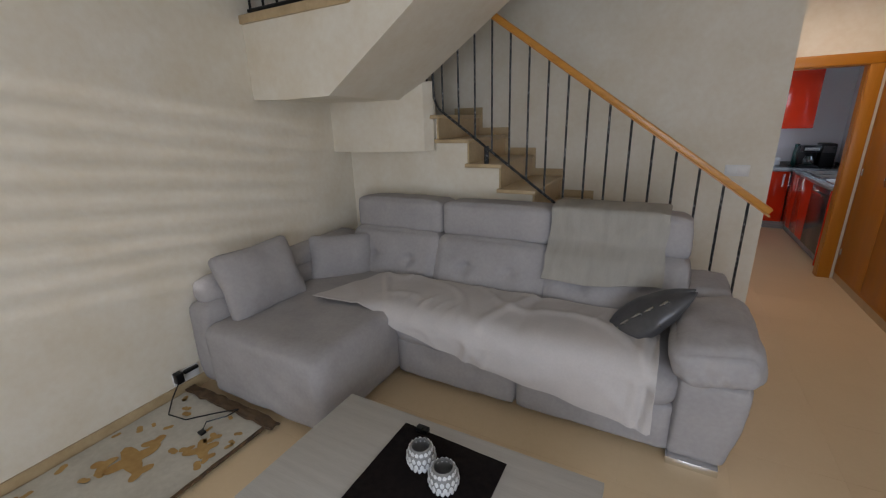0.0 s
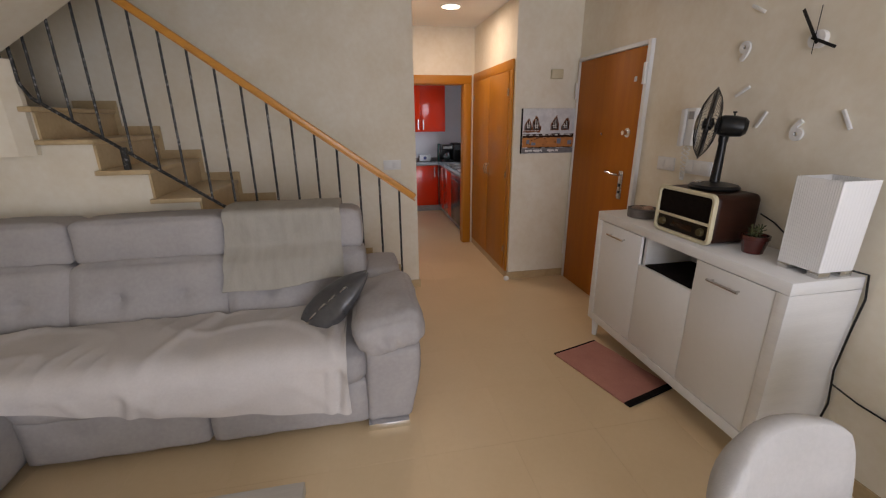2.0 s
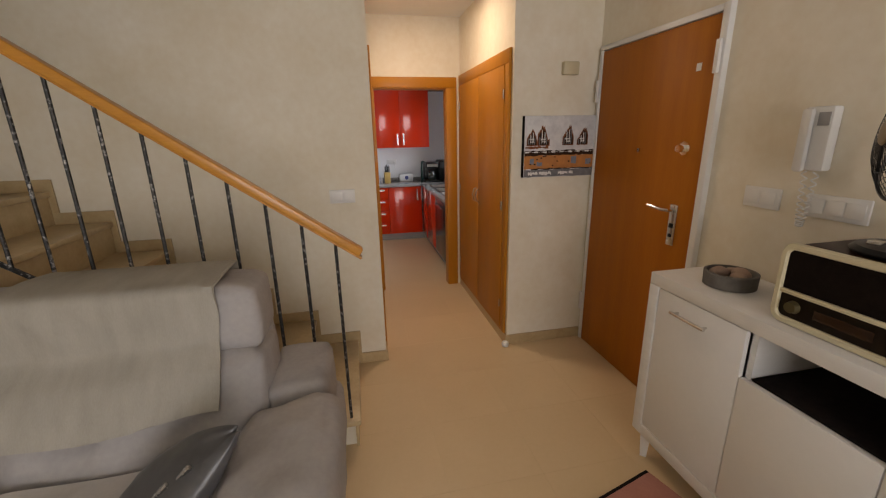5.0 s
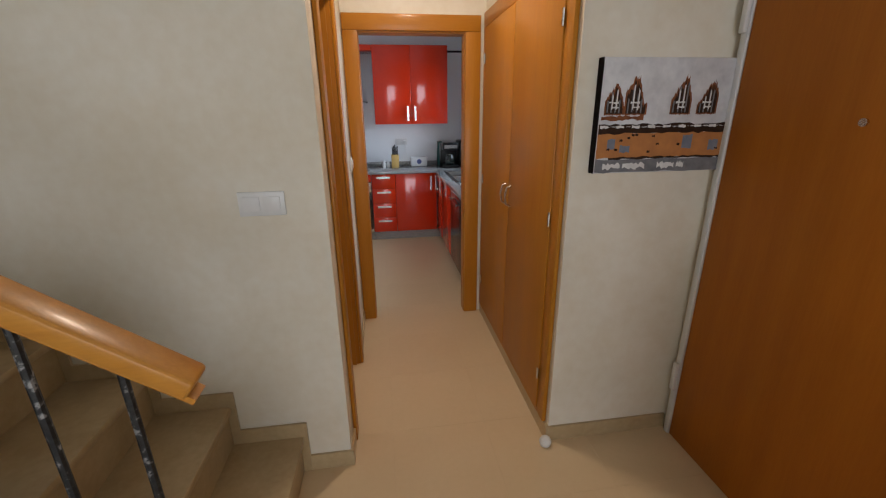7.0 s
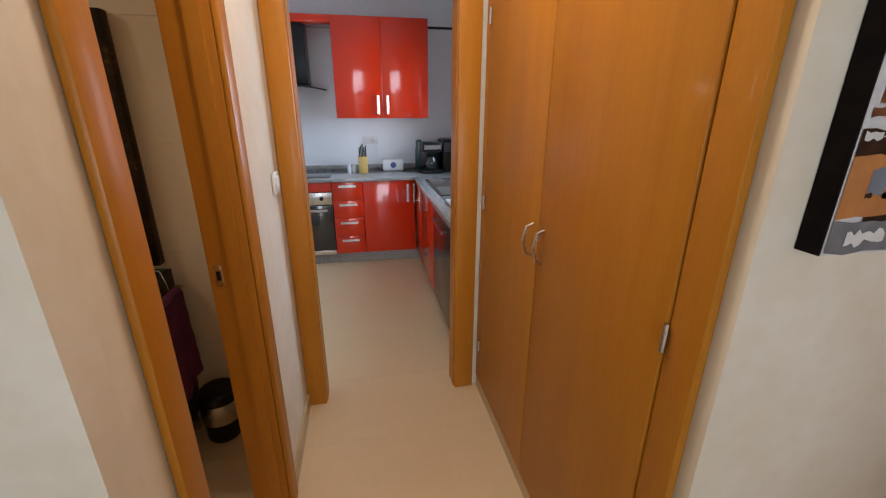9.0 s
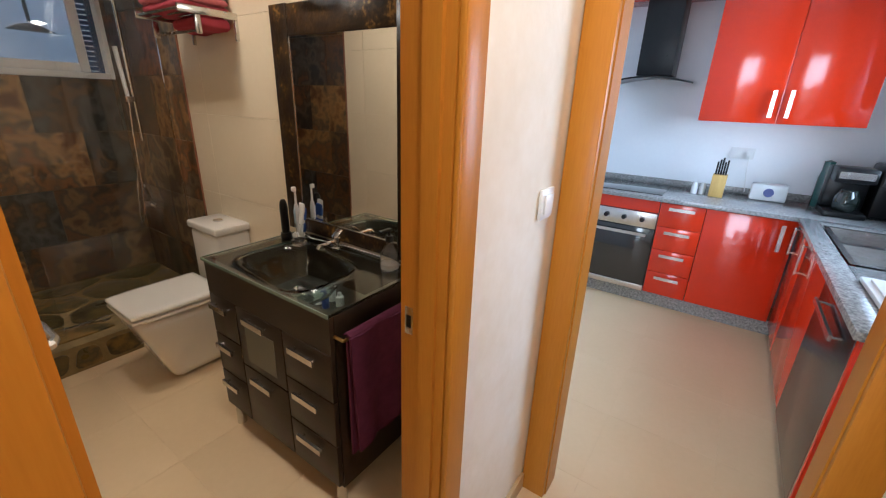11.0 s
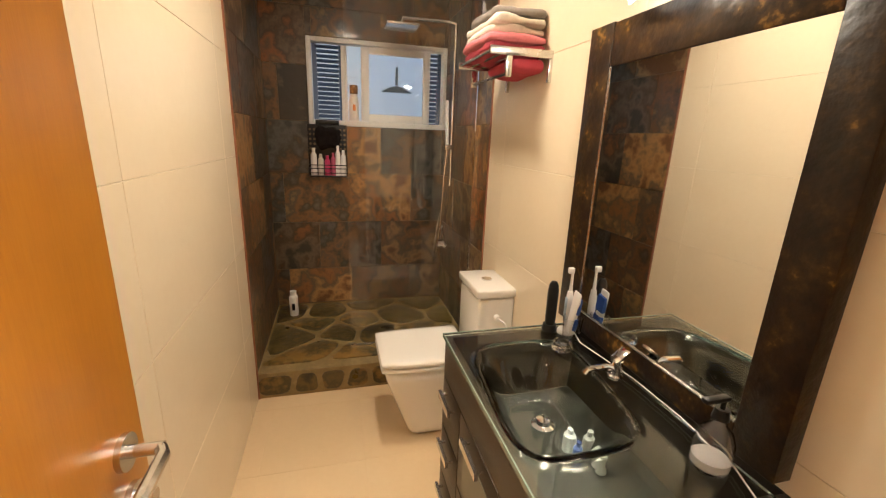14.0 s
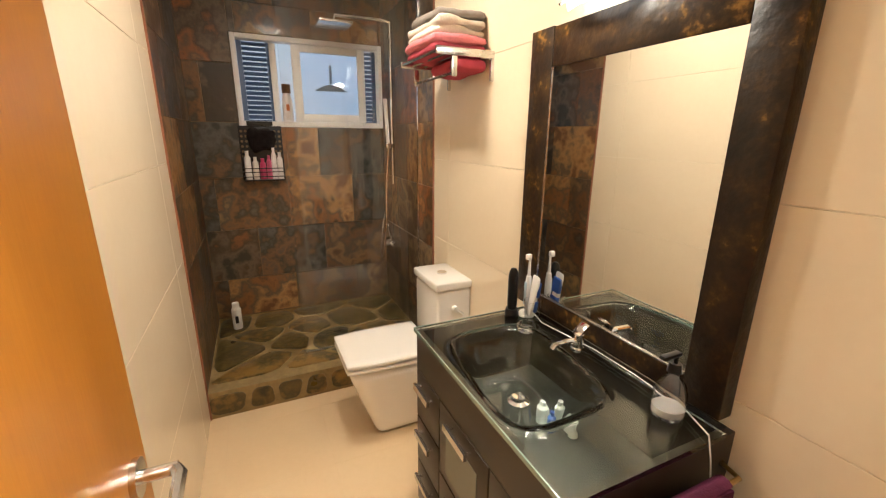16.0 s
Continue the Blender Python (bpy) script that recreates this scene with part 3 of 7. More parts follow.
for yy, zz in ((-0.975, 1.86), (-0.048, 1.80), (-0.048, 0.32)):
    part("hinge", B((1.47, 1.486, yy - 0.012, yy + 0.012, zz - 0.07, zz + 0.07, 0.004)), WHITEP, ent, "white metal hinge")
stopper = thing("door_stopper", (0.88, -0.02, 0), "white rubber door stopper at the cupboard corner", "door stop")
part("ball", lathe(bmesh.new(), [(0.012, 0.0), (0.024, 0.006), (0.028, 0.022), (0.022, 0.038), (0.008, 0.046)], (0.885, -0.035, 0.0)), WHITEP, stopper)

# ---- wall fittings ----
def switch(name, at, wide, keys, face, label):
    """A white double switch; face: 'y' on a wall seen along +y, 'x' on a wall seen along +x."""
    ob = thing(name, at, label, "light switch")
    w, h = wide / 2, 0.042
    def bb(a0, a1, d0, d1, z0, z1, bev):
        x, y, z = at
        return B((x + a0, x + a1, y - d1, y - d0, z + z0, z + z1, bev)) if face == "y" else B((x - d1, x - d0, y + a0, y + a1, z + z0, z + z1, bev))
    part("plate", bb(-w, w, 0.001, 0.011, -h, h, 0.003), WHITEP, ob)
    n = len(keys)
    for i, (a, b_) in enumerate(keys):
        part("rocker", bb(a, b_, 0.0112, 0.0145, -0.026, 0.026, 0.0015), WHITEP, ob)
    return ob


switch("light_switch", (-0.213, 0.0, 1.185), 0.155, [(-0.062, -0.006), (0.006, 0.062)], "y", "white double light switch on the stair wall")
switch("light_switch", (1.515, -1.275, 1.275), 0.155, [(-0.062, -0.006), (0.006, 0.062)], "x", "white double switch beside the entrance door")
switch("light_switch", (1.515, -1.55, 1.275), 0.20, [(-0.09, -0.033), (-0.027, 0.03), (0.036, 0.09)], "x", "white triple switch behind the radio")
hs = thing("light_switch", (0.0, 1.25, 1.17), "white light switch on the hall wall by the kitchen", "light switch")
part("plate", B((0.001, 0.012, 1.20, 1.285, 1.13, 1.215, 0.003)), WHITEP, hs)
part("rocker", B((0.0122, 0.018, 1.215, 1.27, 1.145, 1.20, 0.002)), WHITEP, hs)
ic = thing("intercom", (1.515, -1.45, 1.38), "white wall intercom handset with a coiled cord", "intercom")
part("body", B((1.472, 1.514, -1.50, -1.405, 1.40, 1.62, 0.008)), WHITEP, ic)
part("handset", B((1.447, 1.471, -1.447, -1.41, 1.395, 1.615, 0.01)), WHITEP, ic)
part("button_panel", B((1.468, 1.4725, -1.492, -1.455, 1.555, 1.60, 0.001)), mat("grey_plastic", (0.35, 0.35, 0.36), None, 0.4), ic, "grey speaker grille")
bm = bmesh.new()
pts = []
for i in range(150):
    a = i * 0.9
    v = i / 149
    d = math.sin(math.pi * v)
    pts.append((1.487 + 0.009 * math.cos(a), -1.435 - 0.04 * v + 0.009 * math.sin(a), 1.395 - 0.20 * d))
part("coiled_cord", tube(bm, pts, 0.0028, 5), WHITEP, ic, "white coiled cord")
bell = thing("door_chime", (1.29, 0, 1.91), "small cream plastic door chime box", "door chime")
part("box", B((1.235, 1.345, -0.042, -0.001, 1.905, 1.985, 0.008)), mat("cream_plastic", (0.62, 0.55, 0.38), (0.58, 0.51, 0.34), 0.4), bell)

# painting of boats
pic = thing("painting", (1.24, -0.02, 1.256), "canvas painting of sailing boats over orange sand bands", "painting")
part("canvas", B((0.983, 1.493, -0.036, -0.001, 1.256, 1.654, 0.002)), mat("grey_white_oil_paint", (0.74, 0.74, 0.75), (0.52, 0.52, 0.54), 0.6, 0.1, 14, 0.5, 60), pic, "canvas with pale grey sky")
part("canvas_side", B((0.9795, 0.9825, -0.0355, -0.001, 1.256, 1.654)), BLACKC, pic)
PX, PZ, PY = 0.985, 1.256, -0.0368
def oil(name, c1, c2, scale=22):
    return mat(name, c1, c2, 0.7, 0.1, scale, 0.6, 80, spec=0.2)


PA = {"brown": oil("umber_oil_paint", (0.020, 0.010, 0.007), (0.050, 0.021, 0.009), 30), "orange": oil("orange_oil_paint", (0.56, 0.235, 0.070), (0.40, 0.165, 0.060), 16),
      "grey": oil("slate_oil_paint", (0.13, 0.13, 0.14), (0.24, 0.24, 0.25)), "white": oil("white_oil_paint", (0.78, 0.77, 0.75), (0.62, 0.61, 0.59), 30),
      "rust": oil("rust_oil_paint", (0.30, 0.105, 0.038), (0.13, 0.045, 0.020), 34), "blue": oil("dull_blue_oil_paint", (0.15, 0.175, 0.235), (0.23, 0.245, 0.28), 30)}


def stroke(bm, u0, u1, v0, v1, lift, jag=0.006, seed=0, n=14):
    """A raised brush stroke with an uneven outline on the canvas."""
    rr = random.Random(seed)
    lo_, hi_ = [], []
    for i in range(n + 1):
        u = u0 + (u1 - u0) * i / n
        lo_.append(bm.verts.new((PX + u, PY - lift, PZ + v0 + rr.uniform(-jag, jag))))
        hi_.append(bm.verts.new((PX + u, PY - lift, PZ + v1 + rr.uniform(-jag, jag))))
    for i in range(n):
        bm.faces.new((lo_[i], lo_[i + 1], hi_[i + 1], hi_[i]))


bm = bmesh.new()
stroke(bm, 0, 0.506, 0.055, 0.145, 0.0004, 0.003, 1)
part("orange_band", bm, PA["orange"], pic)
bm = bmesh.new()
stroke(bm, 0, 0.506, 0.002, 0.05, 0.0004, 0.003, 2)
part("grey_band", bm, PA["grey"], pic)
def dab(name, key, *strokes):
    bm = bmesh.new()
    for st_ in strokes:
        stroke(bm, *st_)
    part(name, bm, PA[key], pic)


dab("umber_line", "brown", (0, 0.506, 0.142, 0.175, 0.0008, 0.004, 3, 24))
dab("umber_line", "brown", (0.05, 0.506, 0.050, 0.058, 0.0008, 0.003, 4, 24))
rr = random.Random(8)
for i in range(12):
    u, v = rr.uniform(0.03, 0.48), rr.uniform(0.065, 0.135)
    dab("umber_dot", "brown", (u, u + 0.012, v, v + 0.007, 0.0012, 0.002, 20 + i, 3))
for i in range(16):
    u = 0.005 + i * 0.031
    dab("foam_crest", "white", (u, u + 0.030, 0.161 + 0.006 * (i % 2), 0.165 + 0.006 * ((i + 1) % 2), 0.0014, 0.0022, 40 + i, 4))
for u0, u1 in ((0.03, 0.10), (0.11, 0.20), (0.25, 0.32), (0.33, 0.36)):
    dab("foam_patch", "white", (u0, u1, 0.016, 0.034, 0.0012, 0.006, int(u0 * 100), 10))
for u0, u1, v0, v1 in ((0.04, 0.07, 0.09, 0.125), (0.09, 0.13, 0.075, 0.10), (0.34, 0.38, 0.085, 0.135), (0.45, 0.49, 0.08, 0.115)):
    dab("blue_patch", "blue", (u0, u1, v0, v1, 0.001, 0.004, int(u1 * 100), 6))
def daub(name, key, u0, u1, lo, hi, lift, n):
    """One raised patch of paint whose lower and upper outlines follow lo(f) and hi(f)."""
    bm = bmesh.new()
    rows_ = [(bm.verts.new((PX + u0 + (u1 - u0) * i / n, PY - lift, PZ + lo(i / n))), bm.verts.new((PX + u0 + (u1 - u0) * i / n, PY - lift, PZ + hi(i / n)))) for i in range(n + 1)]
    for p, q in zip(rows_, rows_[1:]):
        bm.faces.new((p[0], q[0], q[1], p[1]))
    part(name, bm, PA[key], pic)


for bi, (u0, u1, top, peak) in enumerate(((0.014, 0.090, 0.322, 0.60), (0.090, 0.178, 0.345, 0.48), (0.270, 0.352, 0.345, 0.66), (0.376, 0.458, 0.328, 0.74))):
    rr = random.Random(60 + bi)
    tall = [rr.uniform(0.55, 1.0) for _ in range(40)]
    def reach(f):
        return (top - 0.205) * min(1.0, max(0.34, 1.12 - abs(f - peak) * (2.0 if f > peak else 1.05)))
    daub("boat_glow", "rust", u0, u1, lambda f: 0.199 + 0.010 * tall[int(f * 38)], lambda f: 0.200 + reach(f) * (0.62 + 0.42 * tall[int(f * 39)]), 0.0006, 34)
    daub("boat_hull", "brown", u0 + 0.006, u1 - 0.006, lambda f: 0.205 + 0.008 * tall[int(f * 37)], lambda f: 0.200 + reach(f) * 0.98 * tall[int(f * 39)] ** 0.7, 0.0011, 34)
    for k in range(4):
        x = u0 + (u1 - u0) * (0.16 + 0.19 * k + rr.uniform(-0.03, 0.03))
        dab("boat_shade", "grey", (x - 0.0025, x + 0.003, 0.215, 0.205 + reach((x - u0) / (u1 - u0)) * rr.uniform(0.5, 0.85), 0.0014, 0.004, bi * 9 + k, 3))
    for k in range(2):
        x = u0 + (u1 - u0) * (0.36 + 0.22 * k)
        dab("boat_sail", "white", (x - 0.0022, x + 0.0028, 0.226, 0.205 + reach((x - u0) / (u1 - u0)) * rr.uniform(0.65, 0.9), 0.0018, 0.004, bi * 7 + k, 3))
    mid = u0 + (u1 - u0) * 0.46
    dab("boat_sail", "white", (mid - 0.019, mid + 0.017, 0.246, 0.252, 0.0021, 0.002, bi + 95, 6))
    dab("boat_sail", "white", (mid - 0.011, mid + 0.018, 0.230, 0.235, 0.0021, 0.002, bi + 99, 6))
dab("shore_stroke", "rust", (0.006, 0.170, 0.190, 0.204, 0.0004, 0.004, 7, 14))

# wall clock: loose numerals, bars and hands round a hub
ck = thing("wall_clock", (1.5, -2.09, 1.90), "wall clock of loose white numerals and black pointers", "clock")
CY, CZ, CR = -2.085, 1.885, 0.385
part("hub", cyl(bmesh.new(), (1.514, CY, CZ), (1.49, CY, CZ), 0.037, seg=24), WHITEP, ck, "round white clock hub")
for a, ln in ((122, 0.155), (-26, 0.10)):
    r_ = Matrix.Rotation(radians(a), 4, "X")
    bm = box(bmesh.new(), 1.484, 1.488, -0.02, ln, -0.006, 0.006)
    for v in bm.verts:
        v.co = Vector((v.co.x, -v.co.y, v.co.z))
    bmesh.ops.rotate(bm, verts=bm.verts[:], cent=(1.486, 0, 0), matrix=Matrix.Rotation(radians(-a), 3, "X"))
    bmesh.ops.translate(bm, verts=bm.verts[:], vec=(0, CY, CZ))
    part("pointer", bm, BLACKP, ck, "black clock pointer")
part("second_pointer", B((1.482, 1.4835, CY - 0.0015, CY + 0.0015, CZ - 0.06, CZ + 0.13)), BLACKP, ck)


def clock_text(ch, y, z, size):
    cu = bpy.data.curves.new("numeral", "FONT")
    cu.body, cu.size, cu.extrude, cu.align_x, cu.align_y = ch, size, 0.006, "CENTER", "CENTER"
    cu.offset = 0.004
    tmp = bpy.data.objects.new("numeral", cu)
    me = bpy.data.meshes.new_from_object(tmp)
    bpy.data.objects.remove(tmp)
    me.transform(Matrix.Translation((1.507, y, z)) @ Matrix.Rotation(radians(-90), 4, "Z") @ Matrix.Rotation(radians(90), 4, "X"))
    me.transform(Matrix.Translation(-ck.location))
    me.materials.clear()
    me.materials.append(WHITEP)
    ob = new("numeral", me)
    ob.parent = ck
    return ob


for ch, a in (("12", 0), ("3", 90), ("6", 180), ("9", 270)):
    clock_text(ch, CY - CR * math.sin(radians(a)) * 0.95, CZ + CR * math.cos(radians(a)), 0.125)
for h in (1, 2, 4, 5, 7, 8, 10, 11):
    a = radians(h * 30)
    bm = box(bmesh.new(), 1.503, 1.514, -0.0075, 0.0075, -0.045, 0.045, 0.003)
    bmesh.ops.rotate(bm, verts=bm.verts[:], cent=(1.5, 0, 0), matrix=Matrix.Rotation(a, 3, "X"))
    bmesh.ops.translate(bm, verts=bm.verts[:], vec=(0, CY - CR * math.sin(a), CZ + CR * math.cos(a)))
    part("hour_bar", bm, WHITEP, ck)

# hall ceiling lamp
hl = thing("ceiling_lamp", (0.43, 0.49, 2.57), "round recessed ceiling lamp, lit", "ceiling lamp")
part("ring", lathe(bmesh.new(), [(0.085, -0.012), (0.10, -0.012), (0.105, -0.001), (0.085, -0.001)], (0.43, 0.49, 2.57), 32, caps=False), WHITEP, hl)
part("diffuser", cyl(bmesh.new(), (0.43, 0.49, 2.562), (0.43, 0.49, 2.568), 0.083, seg=32), LAMPON, hl, "glowing round diffuser")

# ---- sofa ----
sofa = thing("corner_sofa", (-1.7, -1.5, 0), "grey suede corner sofa with chaise and reclining backs", "sofa")
def blk(x0, x1, y0, y1, z0, z1, r=0.05, bulge=0.015, n=10, rx=0.0, ry=0.0, rz=0.0, wob=0.006, seed=0, sag=None):
    m = Matrix.Translation(((x0 + x1) / 2, (y0 + y1) / 2, (z0 + z1) / 2)) @ Euler((radians(rx), radians(ry), radians(rz))).to_matrix().to_4x4()
    return cushion(bmesh.new(), m, (x1 - x0) / 2, (y1 - y0) / 2, (z1 - z0) / 2, r, bulge, n, sag, wob, seed)


def tufted(cx_list, cz, depth=0.03, w=0.05, wedge=0.0):
    """Pull points in towards +y round button tufts; wedge: how far the foot of the cushion comes forward."""
    def fn(x, y, z):
        d = 0
        for c in cx_list:
            q = (x - c) ** 2 + (z - cz) ** 2
            d += depth * math.exp(-q / (w * w))
            d += depth * 0.5 * math.exp(-((x - c) ** 2) / 0.0003) * math.exp(-((z - cz) ** 2) / 0.012)
            d += depth * 0.4 * math.exp(-((z - cz - 0.3 * (x - c)) ** 2) / 0.0003) * math.exp(-((x - c) ** 2) / 0.006)
        low = max(0.0, min(1.0, (0.21 - z) / 0.40)) if wedge else 0.0
        return (x, y + (d - wedge * low ** 0.85 if y < 0 else 0), z)
    return fn


part("chaise_base", blk(-3.03, -2.098, -2.535, -0.92, 0.03, 0.485, 0.06, 0.010, 24, seed=1, wob=0.007), FABRIC, sofa)
part("low_arm", blk(-3.225, -3.0, -2.49, -0.92, 0.03, 0.60, 0.07, 0.02, 14, seed=2), FABRIC, sofa)
part("arm_roll", blk(-3.22, -3.03, -2.46, -1.0, 0.555, 0.735, 0.088, 0.0, 14, seed=3), FABRIC, sofa, "round grey bolster along the wall")
for i, (x0, x1) in enumerate(((-2.092, -1.302), (-1.297, -0.527))):
    part("front_panel", blk(x0, x1, -1.862, -1.2, 0.035, 0.30, 0.03, 0.012, 14, seed=5 + i, sag=tufted((-0.18, 0.18), 0.02, 0.012, 0.05)), FABRIC, sofa)
    part("seat_cushion", blk(x0 - (0.02 if i == 0 else 0), x1, -1.885, -1.10, 0.265, 0.475, 0.08, 0.03, 16, seed=8 + i, wob=0.012), FABRIC, sofa)
for i, (x0, x1) in enumerate(((-2.90, -2.115), (-2.105, -1.303), (-1.293, -0.51))):
    part("back_cushion", blk(x0, x1, -1.225, -0.93, 0.42, 0.798, 0.045, 0.028, 22, rx=-5, seed=12 + i, sag=tufted((-0.16, 0.17), -0.01, 0.032, wedge=0.135)), FABRIC, sofa)
    part("headrest", blk(x0 + 0.005, x1 - 0.005, -1.175, -0.885, 0.787, 1.035, 0.04, 0.016, 16, rx=-3, seed=16 + i), FABRIC, sofa)
    part("back_shell", blk(x0, x1, -0.97, -0.872, 0.06, 0.80, 0.03, 0.0, 6, seed=19 + i), FABRIC, sofa)
def waist(x, y, z):
    """The arm narrows towards the floor on its outer side and bulges below the pad."""
    f = max(0.0, min(1.0, (0.235 - z) / 0.47))
    return (x - (0.055 * f ** 1.6 - 0.012 * math.sin(math.pi * f)) * (1 if x > 0 else 0.15), y + (0.03 * f if y < 0 else 0), z)


part("arm_body", blk(-0.532, -0.250, -1.895, -0.92, 0.03, 0.485, 0.035, 0.006, 16, seed=22, sag=waist), FABRIC, sofa)
part("arm_back", blk(-0.505, -0.285, -1.26, -0.89, 0.30, 0.668, 0.03, 0.012, 10, seed=23), FABRIC, sofa)
def droop(x, y, z):
    """The pad sags over the front of the arm, gathered in short creases along its front hem."""
    f = max(0.0, (-y - 0.05) / 0.30)
    b_ = max(0.0, (y - 0.16) / 0.18)
    gather = 0.004 * math.sin(x * 90 + 14 * z + 2 * math.sin(x * 31)) * max(0.0, min(1.0, (-y - 0.17) / 0.12)) * math.exp(-((z + 0.02) / 0.07) ** 2)
    return (x * (1 + 0.05 * f), y + gather, z * (1 + 0.06 * f) - 0.028 * f ** 2 - 0.05 * b_ ** 2 + 0.5 * gather)


bm = blk(-0.562, -0.240, -1.935, -1.25, 0.492, 0.672, 0.07, 0.014, 30, ry=-11, seed=24, wob=0.012, sag=droop)
for k in range(2):
    bmesh.ops.smooth_vert(bm, verts=bm.verts[:], factor=0.5, use_axis_x=True, use_axis_y=True, use_axis_z=True)
part("arm_pad", bm, FABRIC, sofa, "puffy padded armrest cushion")
part("foot_plate", B((-0.535, -0.318, -1.893, -1.80, 0.0, 0.04, 0.004)), CHROME, sofa, "polished steel foot plate")
for x, y in ((-3.1, -2.4), (-2.2, -2.4), (-2.2, -1.0), (-3.1, -1.0), (-0.4, -1.0)):
    part("foot", cyl(bmesh.new(), (x, y, 0), (x, y, 0.04), 0.03), BLACKP, sofa)

# throws and loose cushions
def creases(x, y):
    """Soft folds running aslant over a cloth, broad ones and short pulled ones."""
    p = Vector((x, y, 0))
    warp = 0.35 * noise.noise(p * 1.7 + Vector((3, 1, 0)))
    a = math.sin((x * 0.62 + y * 1.1 + warp) * 17 + 3 * noise.noise(p * 1.2))
    long_ = max(0.0, a) ** 3 * (0.35 + 0.65 * max(0.0, noise.noise(p * 2.3 + Vector((0, 7, 2))) + 0.35))
    c = math.sin((x * 1.5 - y * 0.5 + 0.5 * warp) * 34 + 4 * noise.noise(p * 2.5))
    short = max(0.0, c) ** 2 * max(0.0, noise.noise(p * 4.0 + Vector((5, 2, 1))))
    return 0.013 * long_ + 0.014 * short + 0.005 * noise.noise(p * 6.0)


def throw_pt(u, v):
    x = -2.66 + u * 2.045
    hem = 0.43 - 0.26 * max(0, min(1, (x + 2.15) / 1.5)) ** 0.75
    L0, L1 = 0.465, max(0.03, 0.475 - hem)
    f = max(0.0, min(1.0, (x + 2.66) / 0.60))
    fy = -1.45 + 0.05 * f - 0.53 * v
    fz = 0.524 + 0.9 * creases(x, fy) + 0.02 * math.exp(-((v * 10 - 0.3) ** 2)) * (0.5 + noise.noise(Vector((x * 5, 1, 0))))
    flat = Vector((x + 0.19 * (1 - v) * (1 - f) + 0.03 * noise.noise(Vector((v * 4, 0, 1))) * (1 - f), fy, fz))
    d = v * (L0 + L1)
    c = creases(x, -d)
    side = max(0.0, (u - 0.93) / 0.07)
    fold = 0.014 * math.exp(-((x + 1.33 + 0.25 * v) / 0.03) ** 2) + 0.020 * math.sin(v * 5 + x * 75) * side
    dip = -0.014 * math.exp(-((x + 1.30) / 0.05) ** 2)
    if d < L0 - 0.05:
        y, z = -1.39 - d, 0.520 + c + fold + dip + 0.012 * math.sin(min(1, d / 0.46) * math.pi)
    elif d < L0 + 0.06:
        a = (d - (L0 - 0.05)) / 0.11 * math.pi / 2
        y, z = -1.805 - (0.116 + 0.6 * c) * math.sin(a), 0.412 + (0.110 + c + fold + dip) * math.cos(a)
    else:
        y, z = -1.922 - 1.2 * c - fold - 0.006 * math.sin(x * 22 + 3 * v), 0.412 - (d - L0 - 0.06)
    hang = Vector((x, y, z))
    k = max(0.0, min(1.0, (x + 2.34) / 0.30))
    k = k * k * (3 - 2 * k)
    return flat.lerp(hang, k)


thr = part("seat_throw", sheet(bmesh.new(), 150, 60, throw_pt, 0.005), THROW)
tagged(thr, "crumpled light grey throw spread over the sofa seat", "throw blanket")
thr2_bm = bmesh.new()
def fleece_pt(u, v):
    x = -1.285 + 0.655 * u - 0.02 * v * (1 - u) + 0.012 * noise.noise(Vector((v * 5, u * 2, 6)))
    L = 0.655 + 0.04 * (1 - u) - 0.010 * math.cos(u * 7)
    d = v * L
    w = 0.012 * noise.noise(Vector((u * 6, v * 5, 3))) + 0.004 * noise.noise(Vector((u * 20, v * 16, 9)))
    if d < 0.12:
        y, z = -0.868, 0.935 + d
    elif d < 0.27:
        a = (d - 0.12) / 0.15
        y, z = -0.868 - 0.32 * a, 1.057 + 0.012 * math.sin(a * math.pi)
    else:
        q = d - 0.27
        z = 1.05 - q
        over = max(0.0, min(1.0, (0.87 - z) / 0.10))
        y = -1.19 - 0.075 * over * over * (3 - 2 * over) - 0.12 * max(0.0, 0.80 - z) / 0.22
    return (x, y - w * 1.2 - 0.006 * math.exp(-((u - 0.85 + 0.5 * (v - 0.5)) / 0.03) ** 2), z + w * 0.5)


thr2 = part("fleece_throw", sheet(thr2_bm, 50, 60, fleece_pt, 0.01), FUR)
tagged(thr2, "beige grey fleece folded over the sofa headrest", "throw blanket")


def pillow(name, m, hx, hz, thick, material, label, seed, taper=0.0):
    """A square scatter cushion with pinched corners; its face looks along local y."""
    def pinch(x, y, z):
        fx, fz = min(1, abs(x) / hx), min(1, abs(z) / hz)
        k = (1 - fx ** 2.6) * (1 - fz ** 2.6)
        t = thick * (0.10 + 0.90 * max(0, k) ** 0.5)
        s_ = 1 - 0.07 * (1 - fx * fz) * max(fx, fz)
        crease = 0.012 * noise.noise(Vector((x * 7 + seed, z * 7, seed))) + 0.006 * noise.noise(Vector((x * 18, z * 18, seed)))
        return (x * s_, math.copysign(t, y) * min(1, abs(y) / (thick * 0.5)) * (1 - taper * 0.6 * fx ** 2) + crease, z * s_ * (1 - taper * fx ** 2))
    bm = cushion(bmesh.new(), m, hx, thick, hz, thick * 0.5, 0, 18, pinch, 0.0, seed)
    ob = part(name, bm, material)
    return tagged(ob, label, "cushion")


